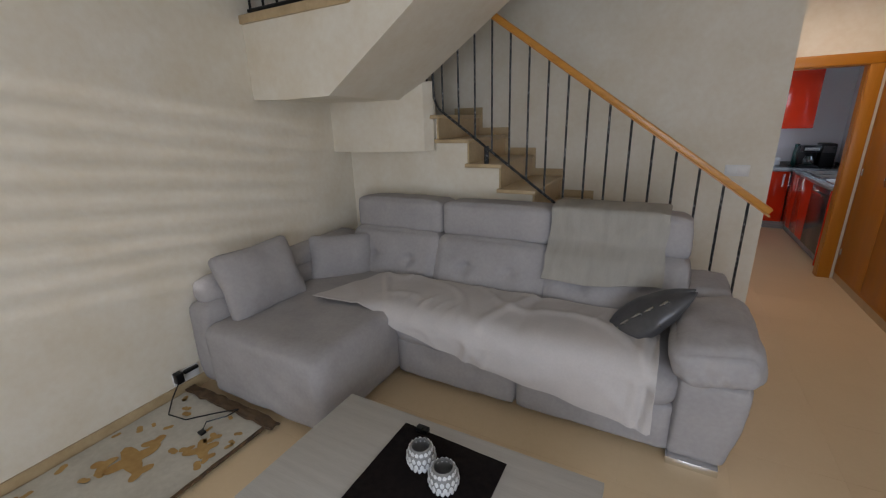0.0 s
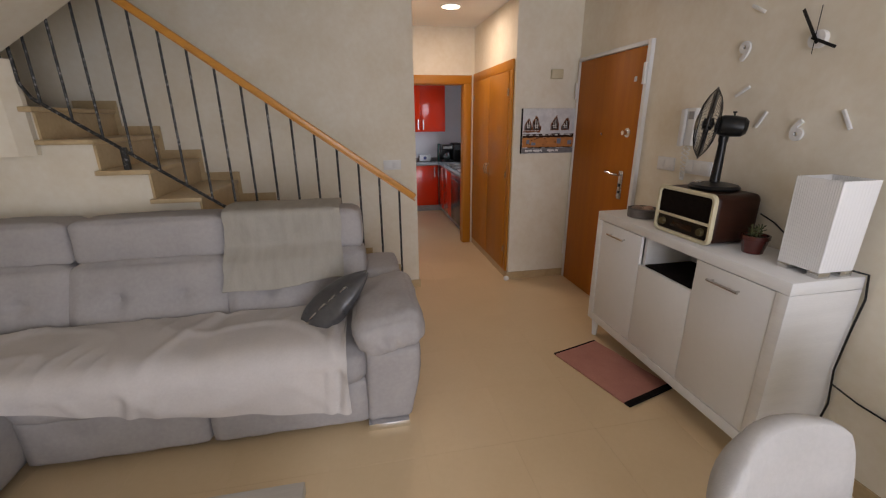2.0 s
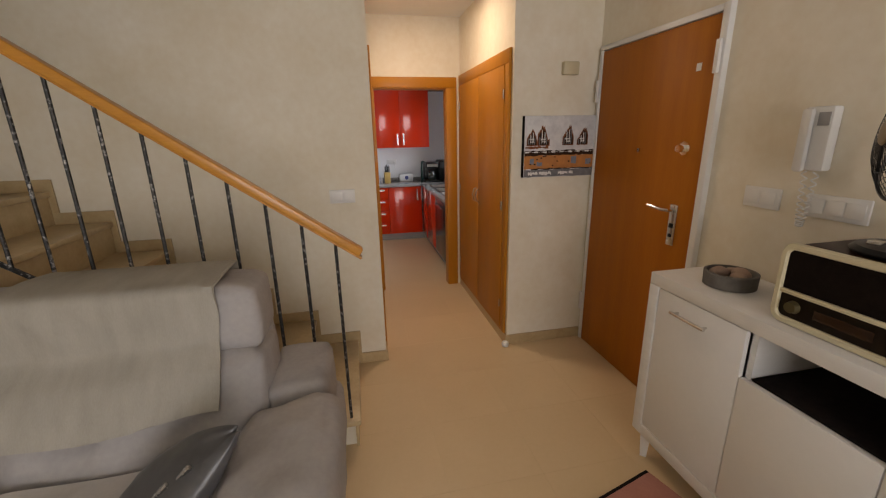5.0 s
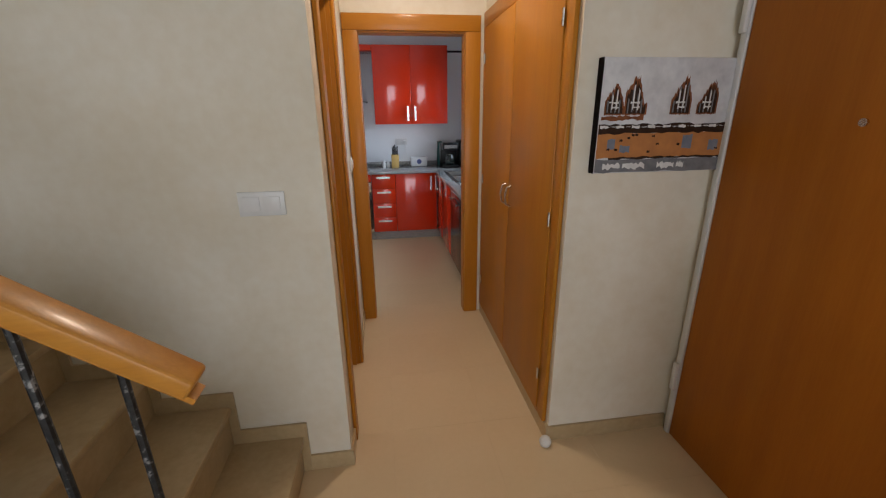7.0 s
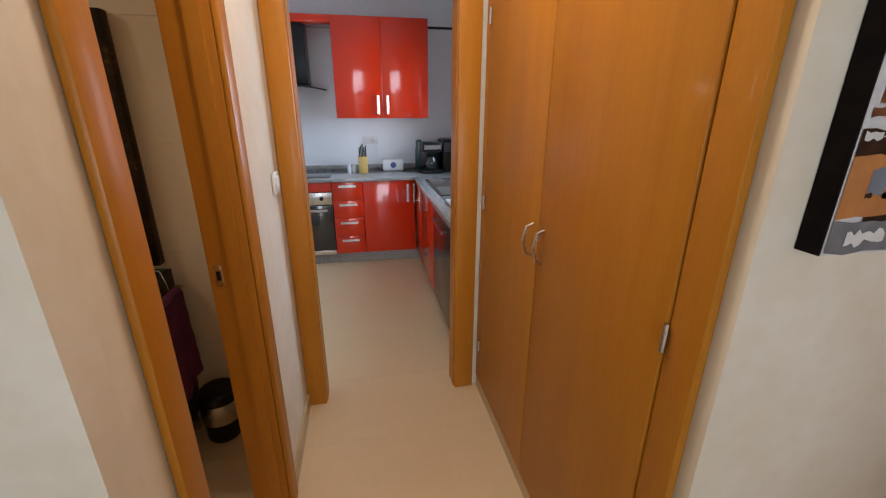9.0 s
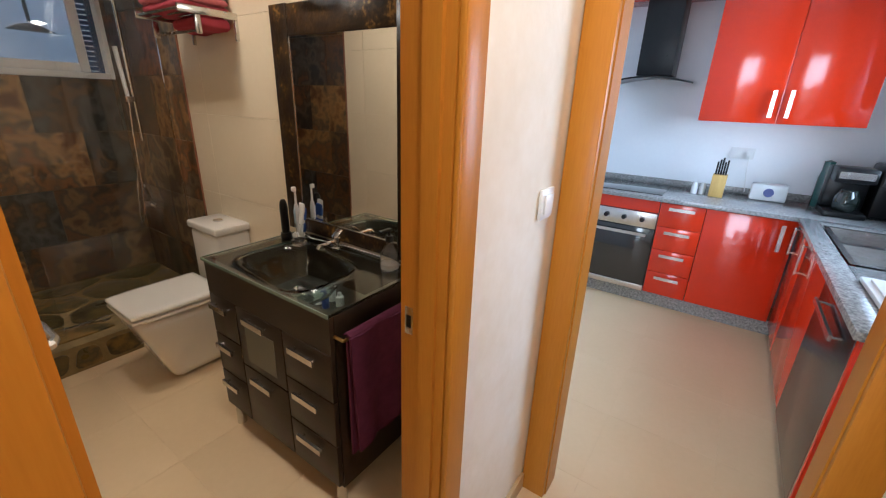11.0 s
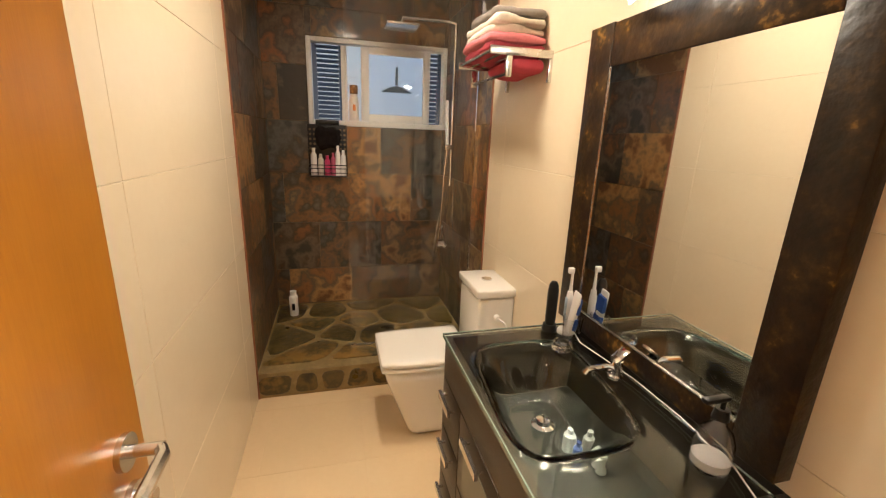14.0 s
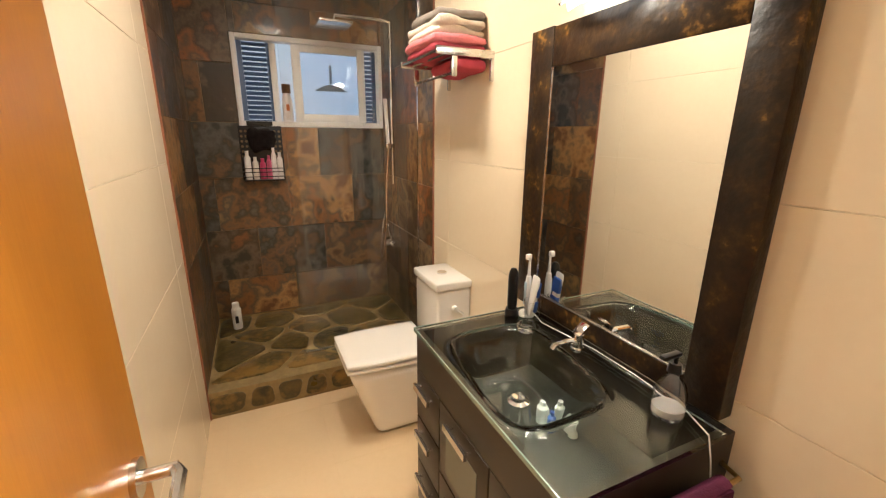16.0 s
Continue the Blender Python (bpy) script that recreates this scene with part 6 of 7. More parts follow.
part("steel_trim", B((MX0 + 0.001, MX1 - 0.001, 1.2985, 1.309, MZ0 - 0.0065, MZ0 - 0.0005, 0.001)), STEEL, mr)
part("steel_trim", B((MX0 - 0.0005, MX0 + 0.003, 1.299, 1.3015, MZ0, MZ1)), STEEL, mr)
ml = thing("mirror_lamp", (-0.97, 1.28, 1.79), "frosted glass wall lamp with dark line decoration, lit", "wall lamp")
def lamp_curve(u, v):
    x = -1.072 + 0.20 * u
    return (x, 1.222 + 0.02 * (2 * u - 1) ** 2 + 0.02 * (2 * v - 1) ** 2, 1.785 + 0.22 * v)


part("frosted_glass", sheet(bmesh.new(), 20, 12, lamp_curve, 0.005), glow("lit_frosted_glass", (1.0, 0.92, 0.78), 1.6), ml, "glowing frosted glass shade")
part("wall_plate", B((-1.03, -0.91, 1.31, 1.344, 1.83, 1.95, 0.004)), STEEL, ml)
for p0, p1, b_ in (((0.02, 0.10), (0.75, 0.95), 0.05), ((0.1, 0.55), (0.98, 0.30), -0.25)):
    pts = []
    for i in range(13):
        f = i / 12
        q = lamp_curve(p0[0] + (p1[0] - p0[0]) * f, p0[1] + (p1[1] - p0[1]) * f + b_ * math.sin(math.pi * f))
        pts.append((q[0], q[1] - 0.003, q[2]))
    part("decor_line", tube(bmesh.new(), pts, 0.002, 5), BLACKP, ml)
for x in (-1.076, -0.868):
    part("glass_clip", cyl(bmesh.new(), (x, 1.235, 1.80), (x, 1.32, 1.85), 0.004, seg=8), STEEL, ml)

# vanity
VX0, VX1, VY0, VZ = -1.227, -0.475, 0.853, 0.82
vn = thing("vanity_unit", (-0.85, 1.1, 0), "dark wenge vanity unit with steel handles", "vanity unit")
part("side", B((VX0 + 0.005, VX0 + 0.022, VY0 + 0.024, 1.34, 0.10, VZ - 0.013)), WENGE, vn)
part("side", B((VX1 - 0.022, VX1 - 0.005, VY0 + 0.024, 1.34, 0.10, VZ - 0.013)), WENGE, vn)
part("bottom", B((VX0 + 0.023, VX1 - 0.023, VY0 + 0.024, 1.335, 0.10, 0.118)), WENGE, vn)
part("inner_shelf", B((VX0 + 0.023, VX1 - 0.023, VY0 + 0.026, 1.335, 0.56, 0.572)), mat("beige_board", (0.35, 0.30, 0.22), None, 0.6), vn)
part("back", B((VX0 + 0.023, VX1 - 0.023, 1.3355, 1.344, 0.10, VZ - 0.013)), WENGE, vn)
part("top_rail", B((VX0 + 0.005, VX1 - 0.005, VY0 + 0.004, VY0 + 0.022, 0.672, VZ - 0.013)), WENGE, vn)
FROST = mat("frosted_pane", (0.12, 0.125, 0.095), (0.10, 0.105, 0.08), 0.35, 0.05, 6)
def vfront(x0, x1, z0, z1, name, hz):
    f = part(name, B((x0 + 0.002, x1 - 0.002, VY0 + 0.002, VY0 + 0.022, z0 + 0.002, z1 - 0.002, 0.002)), WENGE, vn)
    c, w = (x0 + x1) / 2, min(0.13, (x1 - x0) * 0.6) / 2
    part("handle", bar_handle(bmesh.new(), (c - w, VY0 + 0.002, hz), (c + w, VY0 + 0.002, hz), (0, -0.022, 0)), STEEL, f, "flat steel handle")
    return f


for i in range(3):
    z0 = 0.118 + i * 0.185
    vfront(VX0 + 0.005, -1.03, z0, z0 + 0.184, "drawer", z0 + 0.142)
    vfront(-0.735, VX1 - 0.005, z0, z0 + 0.184, "drawer", z0 + 0.142)
pull = vfront(-1.028, -0.737, 0.41, 0.671, "glazed_door", 0.64)
part("frosted_panel", B((-0.975, -0.79, VY0 - 0.0005, VY0 + 0.0015, 0.445, 0.605)), FROST, pull, "greenish frosted glass panel")
vfront(-1.028, -0.737, 0.118, 0.408, "drawer", 0.375)
for x in (VX0 + 0.035, VX1 - 0.035):
    for y in (VY0 + 0.035, 1.30):
        part("foot", cyl(bmesh.new(), (x, y, 0.10), (x, y, 0), 0.017, 0.021, seg=14), STEEL, vn, "short steel foot")
part("towel_rail", tube(bmesh.new(), [(VX1 - 0.004, 0.875, 0.735), (VX1 + 0.035, 0.875, 0.735), (VX1 + 0.04, 0.90, 0.735), (VX1 + 0.04, 1.30, 0.735), (VX1 - 0.004, 1.31, 0.735)], 0.006, 8), mat("brass", (0.55, 0.38, 0.14), None, 0.3, metal=1), vn, "brass towel rail")
def top_pt(u, v):
    x, y = VX0 + (VX1 - VX0) * u, VY0 + (1.296 - VY0) * v
    dx, dy = abs(x + 0.885) / 0.235, abs(y - 1.040 + 0.10 * (x + 0.885)) / 0.160
    q = (dx ** 4 + dy ** 4) ** 0.25
    t = max(0.0, min(1.0, (1.0 - q) / 0.55))
    lip = 0.006 * math.exp(-((q - 1.02) / 0.05) ** 2)
    return (x, y, VZ + lip - 0.125 * (t * t * (3 - 2 * t)))


basin = part("washbasin", sheet(bmesh.new(), 90, 60, top_pt, 0.012), GREENGLASS)
basin.visible_shadow = False
tagged(basin, "greenish dark glass vanity top with moulded basin", "washbasin")
part("glass_edge", B((VX0 - 0.001, VX1 + 0.001, VY0 - 0.004, VY0 - 0.0005, VZ - 0.012, VZ + 0.001)), mat("green_glass_edge", (0.22, 0.30, 0.26), (0.17, 0.24, 0.20), 0.15, coat=0.5), basin, "frosted green glass edge")
part("glass_edge", B((VX0 - 0.004, VX0 - 0.0005, VY0 - 0.004, 1.296, VZ - 0.012, VZ + 0.001)), bpy.data.materials["green_glass_edge"], basin)
part("drain", lathe(bmesh.new(), [(0.03, 0), (0.032, 0.004), (0.02, 0.008), (0.018, 0.02), (0.001, 0.023)], (-0.895, 1.048, VZ - 0.124), 24), CHROME, basin, "chrome drain plug")
# shelf coloured near-black: the shade under the glass is put into its colour
part("under_bowl", B((-1.15, -0.50, VY0 + 0.04, 1.30, 0.60, 0.612)), mat("shade_dark_shelf", (0.028, 0.025, 0.020), (0.018, 0.016, 0.012), 0.5), vn)
for i, (x, y, r, h, c) in enumerate(((-0.875, 1.125, 0.018, 0.07, (0.75, 0.75, 0.73)), (-0.85, 1.175, 0.016, 0.075, (0.75, 0.75, 0.73)), (-0.825, 1.12, 0.015, 0.07, (0.05, 0.1, 0.35)), (-0.79, 1.165, 0.017, 0.06, (0.75, 0.75, 0.73)))):
    sbtl = thing("cosmetic_bottle", (x, y, 0.612), "small cosmetic bottle stored under the glass basin", "bottle", "bottles under the basin")
    part("bottle", lathe(bmesh.new(), [(r, 0.001), (r, h * 0.7), (r * 0.5, h * 0.8), (r * 0.5, h), (0.001, h)], (x, y, 0.6125), 14), mat("bottle_plastic", c, None, 0.3), sbtl)
tp = thing("basin_tap", (-0.84, 1.24, VZ), "chrome basin mixer tap with lever", "tap")
bm = lathe(bmesh.new(), [(0.020, 0), (0.020, 0.008), (0.016, 0.012), (0.016, 0.052), (0.001, 0.054)], (-0.885, 1.245, VZ + 0.006), 20)
tube(bm, [(-0.885, 1.245, VZ + 0.036), (-0.885, 1.21, VZ + 0.042), (-0.885, 1.155, VZ + 0.039), (-0.885, 1.147, VZ + 0.030)], 0.0095, 12)
part("spout", bm, CHROME, tp)
part("lever", box(bmesh.new(), -0.902, -0.868, 1.230, 1.275, VZ + 0.068, VZ + 0.077, 0.003, 2, Matrix.Rotation(radians(40), 4, "X")), CHROME, tp, "flat chrome lever")
tw = part("hand_towel", sheet(bmesh.new(), 30, 40, lambda u, v: (VX1 + 0.048 + 0.012 * math.sin(u * 13 + 0.6 * v) * (0.4 + 0.6 * v) + 0.006 * noise.noise(Vector((u * 8, v * 6, 1))), 0.885 + 0.36 * u + 0.015 * v, 0.745 - 0.40 * v - 0.05 * (1 - u) * v), 0.012), TOWELP)
tagged(tw, "plum coloured towel hanging on the vanity rail", "towel")
part("back_fold", sheet(bmesh.new(), 30, 40, lambda u, v: (VX1 + 0.024 + 0.006 * math.sin(u * 11 + 2), 0.89 + 0.37 * u, 0.743 - 0.47 * v), 0.008), TOWELP, tw)
part("top_fold", sheet(bmesh.new(), 30, 6, lambda u, v: (VX1 + 0.024 + 0.028 * v, 0.888 + 0.362 * u, 0.743 + 0.008 * math.sin(math.pi * v)), 0.006), TOWELP, tw)

# things on the vanity
BLUE = mat("blue_plastic", (0.03, 0.10, 0.42), (0.025, 0.08, 0.35), 0.3)
PALEB = mat("pale_blue_plastic", (0.42, 0.55, 0.66), (0.38, 0.5, 0.6), 0.35)
tbx, tby = -1.160, 1.258
tb = thing("electric_toothbrush", (tbx, tby, VZ), "white and pale blue electric toothbrush on its charger", "toothbrush")
part("charger", lathe(bmesh.new(), [(0.028, 0), (0.03, 0.006), (0.026, 0.014), (0.012, 0.022), (0.001, 0.024)], (tbx, tby, VZ + 0.001), 20), WHITEP, tb)
part("handle", lathe(bmesh.new(), [(0.010, 0.02), (0.012, 0.04), (0.012, 0.12), (0.009, 0.15), (0.001, 0.152)], (tbx, tby, VZ), 16), WHITEP, tb)
part("grip", B((tbx - 0.006, tbx + 0.006, tby - 0.0138, tby - 0.010, VZ + 0.045, VZ + 0.13, 0.002)), PALEB, tb)
part("neck", cyl(bmesh.new(), (tbx, tby, VZ + 0.15), (tbx, tby, VZ + 0.215), 0.006, 0.004), WHITEP, tb)
part("brush_head", B((tbx - 0.007, tbx + 0.007, tby - 0.016, tby + 0.004, VZ + 0.212, VZ + 0.232, 0.003)), WHITEP, tb)
part("lead", tube(bmesh.new(), [(tbx + 0.025, tby + 0.02, VZ + 0.01), (tbx + 0.09, 1.255, VZ + 0.012), (-0.86, 1.285, VZ + 0.012), (-0.70, 1.285, VZ + 0.012), (-0.55, 1.27, VZ + 0.012), (-0.48, 1.24, VZ + 0.012), (-0.465, 1.235, VZ - 0.03), (-0.46, 1.26, VZ - 0.15)], 0.0018, 6), WHITEP, tb, "white charging lead")
gh = thing("glass_holder", (-1.06, 1.185, VZ), "clear moulded glass soap holder", "holder")
part("block", lathe(bmesh.new(), [(0.03, 0.001), (0.034, 0.01), (0.03, 0.026), (0.022, 0.028), (0.02, 0.015), (0.001, 0.013)], (-1.06, 1.185, VZ + 0.001), 8), GLASS, gh)
rz = thing("shaver", (-1.185, 1.21, VZ), "black electric shaver standing in its dock", "shaver")
part("dock", lathe(bmesh.new(), [(0.024, 0), (0.026, 0.008), (0.022, 0.026), (0.001, 0.028)], (-1.185, 1.21, VZ + 0.001), 18), BLACKP, rz)
part("body", lathe(bmesh.new(), [(0.016, 0.026), (0.0175, 0.05), (0.0175, 0.09), (0.018, 0.13), (0.0175, 0.15), (0.0145, 0.168), (0.009, 0.178), (0.001, 0.18)], (-1.185, 1.21, VZ), 18), BLACKP, rz)
cup = thing("tooth_cup", (-1.118, 1.252, VZ), "clear cup holding a blue toothpaste tube", "cup")
part("glass", lathe(bmesh.new(), [(0.026, 0.001), (0.032, 0.075), (0.0305, 0.075), (0.025, 0.004), (0.001, 0.004)], (-1.118, 1.252, VZ + 0.001), 20), GLASS, cup)
tube_m = Matrix.Translation((-1.118, 1.252, VZ + 0.09)) @ Matrix.Rotation(radians(8), 4, "Y")
def flat_tube(x, y, z):
    f = (z + 0.085) / 0.17
    return (x * (0.55 + 0.45 * f), y * (1.0 - 0.85 * f), z)


tpst = thing("toothpaste", (-1.118, 1.252, VZ + 0.01), "blue and white toothpaste tube standing in a cup", "toothpaste")
part("tube", cushion(bmesh.new(), tube_m, 0.021, 0.014, 0.078, 0.010, 0, 6, flat_tube, 0), WHITEP, tpst)
for dz, hz_ in ((-0.035, 0.022), (0.03, 0.028)):
    part("label_band", cushion(bmesh.new(), tube_m @ Matrix.Translation((0, 0.004, dz)), 0.0185, 0.0075, hz_, 0.003, 0, 3, None, 0), BLUE, tpst, "blue printed band")
so = thing("soap_dispenser", (-0.575, 1.235, VZ), "clear pump dispenser a quarter full of white soap", "soap dispenser")
part("bottle", lathe(bmesh.new(), [(0.033, 0.0), (0.036, 0.006), (0.036, 0.06), (0.028, 0.085), (0.014, 0.10), (0.014, 0.112), (0.0125, 0.112), (0.0125, 0.099), (0.0265, 0.083), (0.0345, 0.059), (0.0345, 0.008), (0.001, 0.004)], (-0.575, 1.235, VZ + 0.001), 28), GLASS, so)
part("soap", lathe(bmesh.new(), [(0.030, 0.0055), (0.0335, 0.010), (0.0335, 0.024), (0.001, 0.025)], (-0.575, 1.235, VZ + 0.001), 24), WHITEP, so, "white liquid soap")
bm = cyl(bmesh.new(), (-0.575, 1.235, VZ + 0.113), (-0.575, 1.235, VZ + 0.135), 0.016, 0.013)
cyl(bm, (-0.575, 1.235, VZ + 0.135), (-0.575, 1.235, VZ + 0.155), 0.005)
box(bm, -0.583, -0.567, 1.185, 1.243, VZ + 0.153, VZ + 0.163, 0.003)
part("pump", bm, BLACKP, so, "black pump head")
bin_ = thing("waste_bin", (-0.40, 1.22, 0), "small black waste bin beside the vanity", "bin")
part("can", lathe(bmesh.new(), [(0.07, 0), (0.075, 0.01), (0.08, 0.24), (0.075, 0.25), (0.001, 0.255)], (-0.36, 1.24, 0.001), 24), BLACKP, bin_)
part("steel_band", lathe(bmesh.new(), [(0.0812, 0.10), (0.0825, 0.12), (0.0825, 0.18), (0.0815, 0.20)], (-0.36, 1.24, 0.0), 24), STEEL, bin_)

# toilet
wc = thing("toilet", (-1.78, 1.1, 0), "white square close-coupled toilet with lid closed", "toilet")
def pan_shape(x, y, z):
    f = max(0.0, min(1.0, (z + 0.20) / 0.40))
    k = 0.62 + 0.38 * f
    return (x * k, y * (1 - 0.18 * (1 - f)) + (0.085 * (1 - f)), z)


part("pan", cushion(bmesh.new(), Matrix.Translation((-1.838, 1.015, 0.203)), 0.175, 0.31, 0.20, 0.045, 0.004, 16, pan_shape, 0.0), CERAMIC, wc)
def lid_shape(x, y, z):
    return (x * (1 - 0.10 * max(0, -y / 0.215) ** 2), y, z)


part("seat", cushion(bmesh.new(), Matrix.Translation((-1.838, 0.91, 0.413)), 0.18, 0.215, 0.010, 0.009, 0, 12, lid_shape, 0), CERAMIC, wc)
part("lid", cushion(bmesh.new(), Matrix.Translation((-1.838, 0.912, 0.441)), 0.182, 0.217, 0.013, 0.012, 0, 12, lid_shape, 0), CERAMIC, wc)
part("cistern", B((-2.02, -1.728, 1.155, 1.343, 0.40, 0.715, 0.02, 3)), CERAMIC, wc)
part("cistern_lid", B((-2.03, -1.718, 1.145, 1.3435, 0.717, 0.76, 0.012, 3)), CERAMIC, wc)
part("flush_button", cyl(bmesh.new(), (-1.872, 1.245, 0.76), (-1.872, 1.245, 0.767), 0.026, seg=24), CHROME, wc, "chrome split flush button")
bm = cyl(bmesh.new(), (-1.729, 1.25, 0.62), (-1.703, 1.25, 0.62), 0.014)
tube(bm, [(-1.708, 1.25, 0.62), (-1.678, 1.27, 0.61), (-1.673, 1.295, 0.56), (-1.673, 1.315, 0.40)], 0.005, 8)
part("water_inlet", bm, WHITEP, wc, "white inlet valve with hose")

# towel rack with towels
rk = thing("towel_rack", (-1.8, 1.2, 1.74), "steel wall towel rack with rails", "towel rack")
for x in (-2.005, -1.60):
    part("bracket", B((x, x + 0.012, 1.085, 1.344, 1.745, 1.775, 0.003)), STEEL, rk)
    part("drop", B((x, x + 0.012, 1.15, 1.175, 1.67, 1.744, 0.003)), STEEL, rk)
    part("wall_plate", B((x, x + 0.012, 1.325, 1.344, 1.66, 1.744, 0.003)), STEEL, rk)
for i in range(5):
    y = 1.095 + 0.055 * i
    part("rail", cyl(bmesh.new(), (-1.994, y, 1.76), (-1.60, y, 1.76), 0.006, seg=8), STEEL, rk)
part("rail", cyl(bmesh.new(), (-1.994, 1.162, 1.685), (-1.60, 1.162, 1.685), 0.007, seg=8), STEEL, rk)
def towel(name, z, h, x0, x1, y0, c, label, seed):
    m_ = mat("towel_terry", c, tuple(v * 0.75 for v in c), 0.95, 0.03, 14, 0.9, 200, dist=0.003, spec=0.1)
    ob = part(name, blk(x0, x1, y0, 1.33, z, z + h, h * 0.48, 0.008, 14, wob=0.012, seed=seed), m_)
    return tagged(ob, label, "towel", "towels on the rack")


towel("folded_towel", 1.767, 0.030, -1.97, -1.63, 1.10, (0.55, 0.10, 0.14), "folded red towel on the rack", 1)
towel("folded_towel", 1.796, 0.034, -1.96, -1.62, 1.09, (0.74, 0.24, 0.27), "folded pink towel on the rack", 2)
towel("folded_towel", 1.829, 0.032, -1.95, -1.64, 1.10, (0.80, 0.74, 0.66), "folded cream towel on the rack", 3)
towel("folded_towel", 1.860, 0.034, -1.96, -1.63, 1.11, (0.78, 0.71, 0.62), "second folded cream towel on the rack", 4)
towel("folded_towel", 1.893, 0.036, -1.95, -1.65, 1.12, (0.30, 0.27, 0.25), "folded dark grey towel on top", 5)
rt = part("folded_towel", blk(-1.90, -1.62, 1.19, 1.33, 1.70, 1.752, 0.024, 0.006, 10, wob=0.01, seed=7), mat("crimson_terry", (0.5, 0.06, 0.09), None, 0.95, 0.03, 14, 0.8, 200))
tagged(rt, "rolled crimson towel under the rack", "towel")
for x, c in ((-1.50, (0.45, 0.03, 0.02)), (-1.36, (0.02, 0.05, 0.3))):
    tv = thing("stop_valve", (x, 1.34, 2.02), "chrome wall stop valve with coloured cap", "valve", "stop valves")
    part("body", lathe(bmesh.new(), [(0.03, 0.0), (0.03, 0.006), (0.014, 0.01), (0.014, 0.035), (0.02, 0.04), (0.02, 0.065), (0.001, 0.068)], m=Matrix.Translation((x, 1.344, 2.02)) @ Matrix.Rotation(radians(90), 4, "X"), seg=18), CHROME, tv)
    part("cap", cyl(bmesh.new(), (x, 1.276, 2.02), (x, 1.272, 2.02), 0.01), mat("valve_cap", c, None, 0.4), tv)

# shower
TZ = 0.16
tray_s = tagged(new("shower_tray"), "raised shower floor of brown crazy paving in tan mortar", "shower tray")
part("mortar_bed", B((-3.178, -2.204, 0.072, 1.343, 0, TZ - 0.008)), MORTAR, tray_s)


def voronoi(points, x0, x1, y0, y1, gap):
    """Uneven stone outlines: each point's cell, cut back by the joint."""
    cells = []
    for i, p in enumerate(points):
        poly = [Vector((x0, y0)), Vector((x1, y0)), Vector((x1, y1)), Vector((x0, y1))]
        for j, q in enumerate(points):
            if i == j or not poly:
                continue
            d = q - p
            lim = (q.length_squared - p.length_squared) / 2 - gap / 2 * d.length
            out = []
            for a, b_ in zip(poly, poly[1:] + poly[:1]):
                fa, fb = a.dot(d) - lim, b_.dot(d) - lim
                if fa <= 0:
                    out.append(a)
                if fa * fb < 0:
                    out.append(a + (b_ - a) * (fa / (fa - fb)))
            poly = out
        if len(poly) > 2:
            cells.append(poly)
    return cells


def rounded(poly, k=0.22):
    out = []
    n__ = len(poly)
    for i in range(n__):
        a, b_, c = poly[i - 1], poly[i], poly[(i + 1) % n__]
        out += [b_ + (a - b_) * k, b_ + (a + c - 2 * b_) * k * 0.35, b_ + (c - b_) * k]
    return out


def stone(name, poly, to3, h, parent):
    bm = bmesh.new()
    lo_ = [bm.verts.new(to3(p.x, p.y, 0)) for p in poly]
    cen = sum(poly, Vector((0, 0))) / len(poly)
    mid = [bm.verts.new(to3(p.x, p.y, h * 0.7)) for p in poly]
    hi_ = [bm.verts.new(to3(cen.x + (p.x - cen.x) * 0.94, cen.y + (p.y - cen.y) * 0.94, h)) for p in poly]
    n__ = len(poly)
    for i in range(n__):
        j = (i + 1) % n__
        bm.faces.new((lo_[i], lo_[j], mid[j], mid[i]))
        bm.faces.new((mid[i], mid[j], hi_[j], hi_[i]))
    bm.faces.new(hi_)
    part(name, bm, FLAG, parent)


rr = random.Random(12)
pts2 = []
for i in range(4):
    for j in range(4):
        pts2.append(Vector((-3.16 + 0.95 * (i + 0.5 + rr.uniform(-0.36, 0.36)) / 4, 0.085 + 1.25 * (j + 0.25 + 0.5 * (i % 2) + rr.uniform(-0.38, 0.38)) / 4)))
for poly in voronoi(pts2, -3.150, -2.285, 0.09, 1.325, 0.032):
    stone("flagstone", rounded(poly), lambda x, y, z: (x, y, TZ - 0.009 + z), 0.009 + rr.uniform(0, 0.002), tray_s)
pts3 = [Vector((0.09 + 0.155 * (k + 0.5 + rr.uniform(-0.3, 0.3)), 0.075 + rr.uniform(-0.03, 0.03))) for k in range(8)]
for poly in voronoi(pts3, 0.08, 1.335, 0.018, 0.13, 0.03):
    stone("flagstone", rounded(poly), lambda y, z, d: (-2.205 + d, y, z), 0.009, tray_s)
sg = tagged(part("shower_screen", B((-2.42, -2.412, 0.585, 1.343, TZ + 0.012, 2.16)), GLASS, smooth=False), "clear glass shower screen panel", "shower screen")
sg.visible_shadow = False
part("wall_profile", B((-2.425, -2.407, 1.325, 1.344, TZ + 0.012, 2.16)), CHROME, sg)
part("floor_profile", B((-2.425, -2.407, 0.585, 1.324, TZ + 0.001, TZ + 0.012)), CHROME, sg)
SX, SY = -2.83, 1.30
col = thing("shower_column", (SX, 1.33, 0.7), "chrome rain shower column with hand shower and hose", "shower")
part("riser", cyl(bmesh.new(), (SX, SY, 1.12), (SX, SY, 2.13), 0.010, seg=14), CHROME, col)
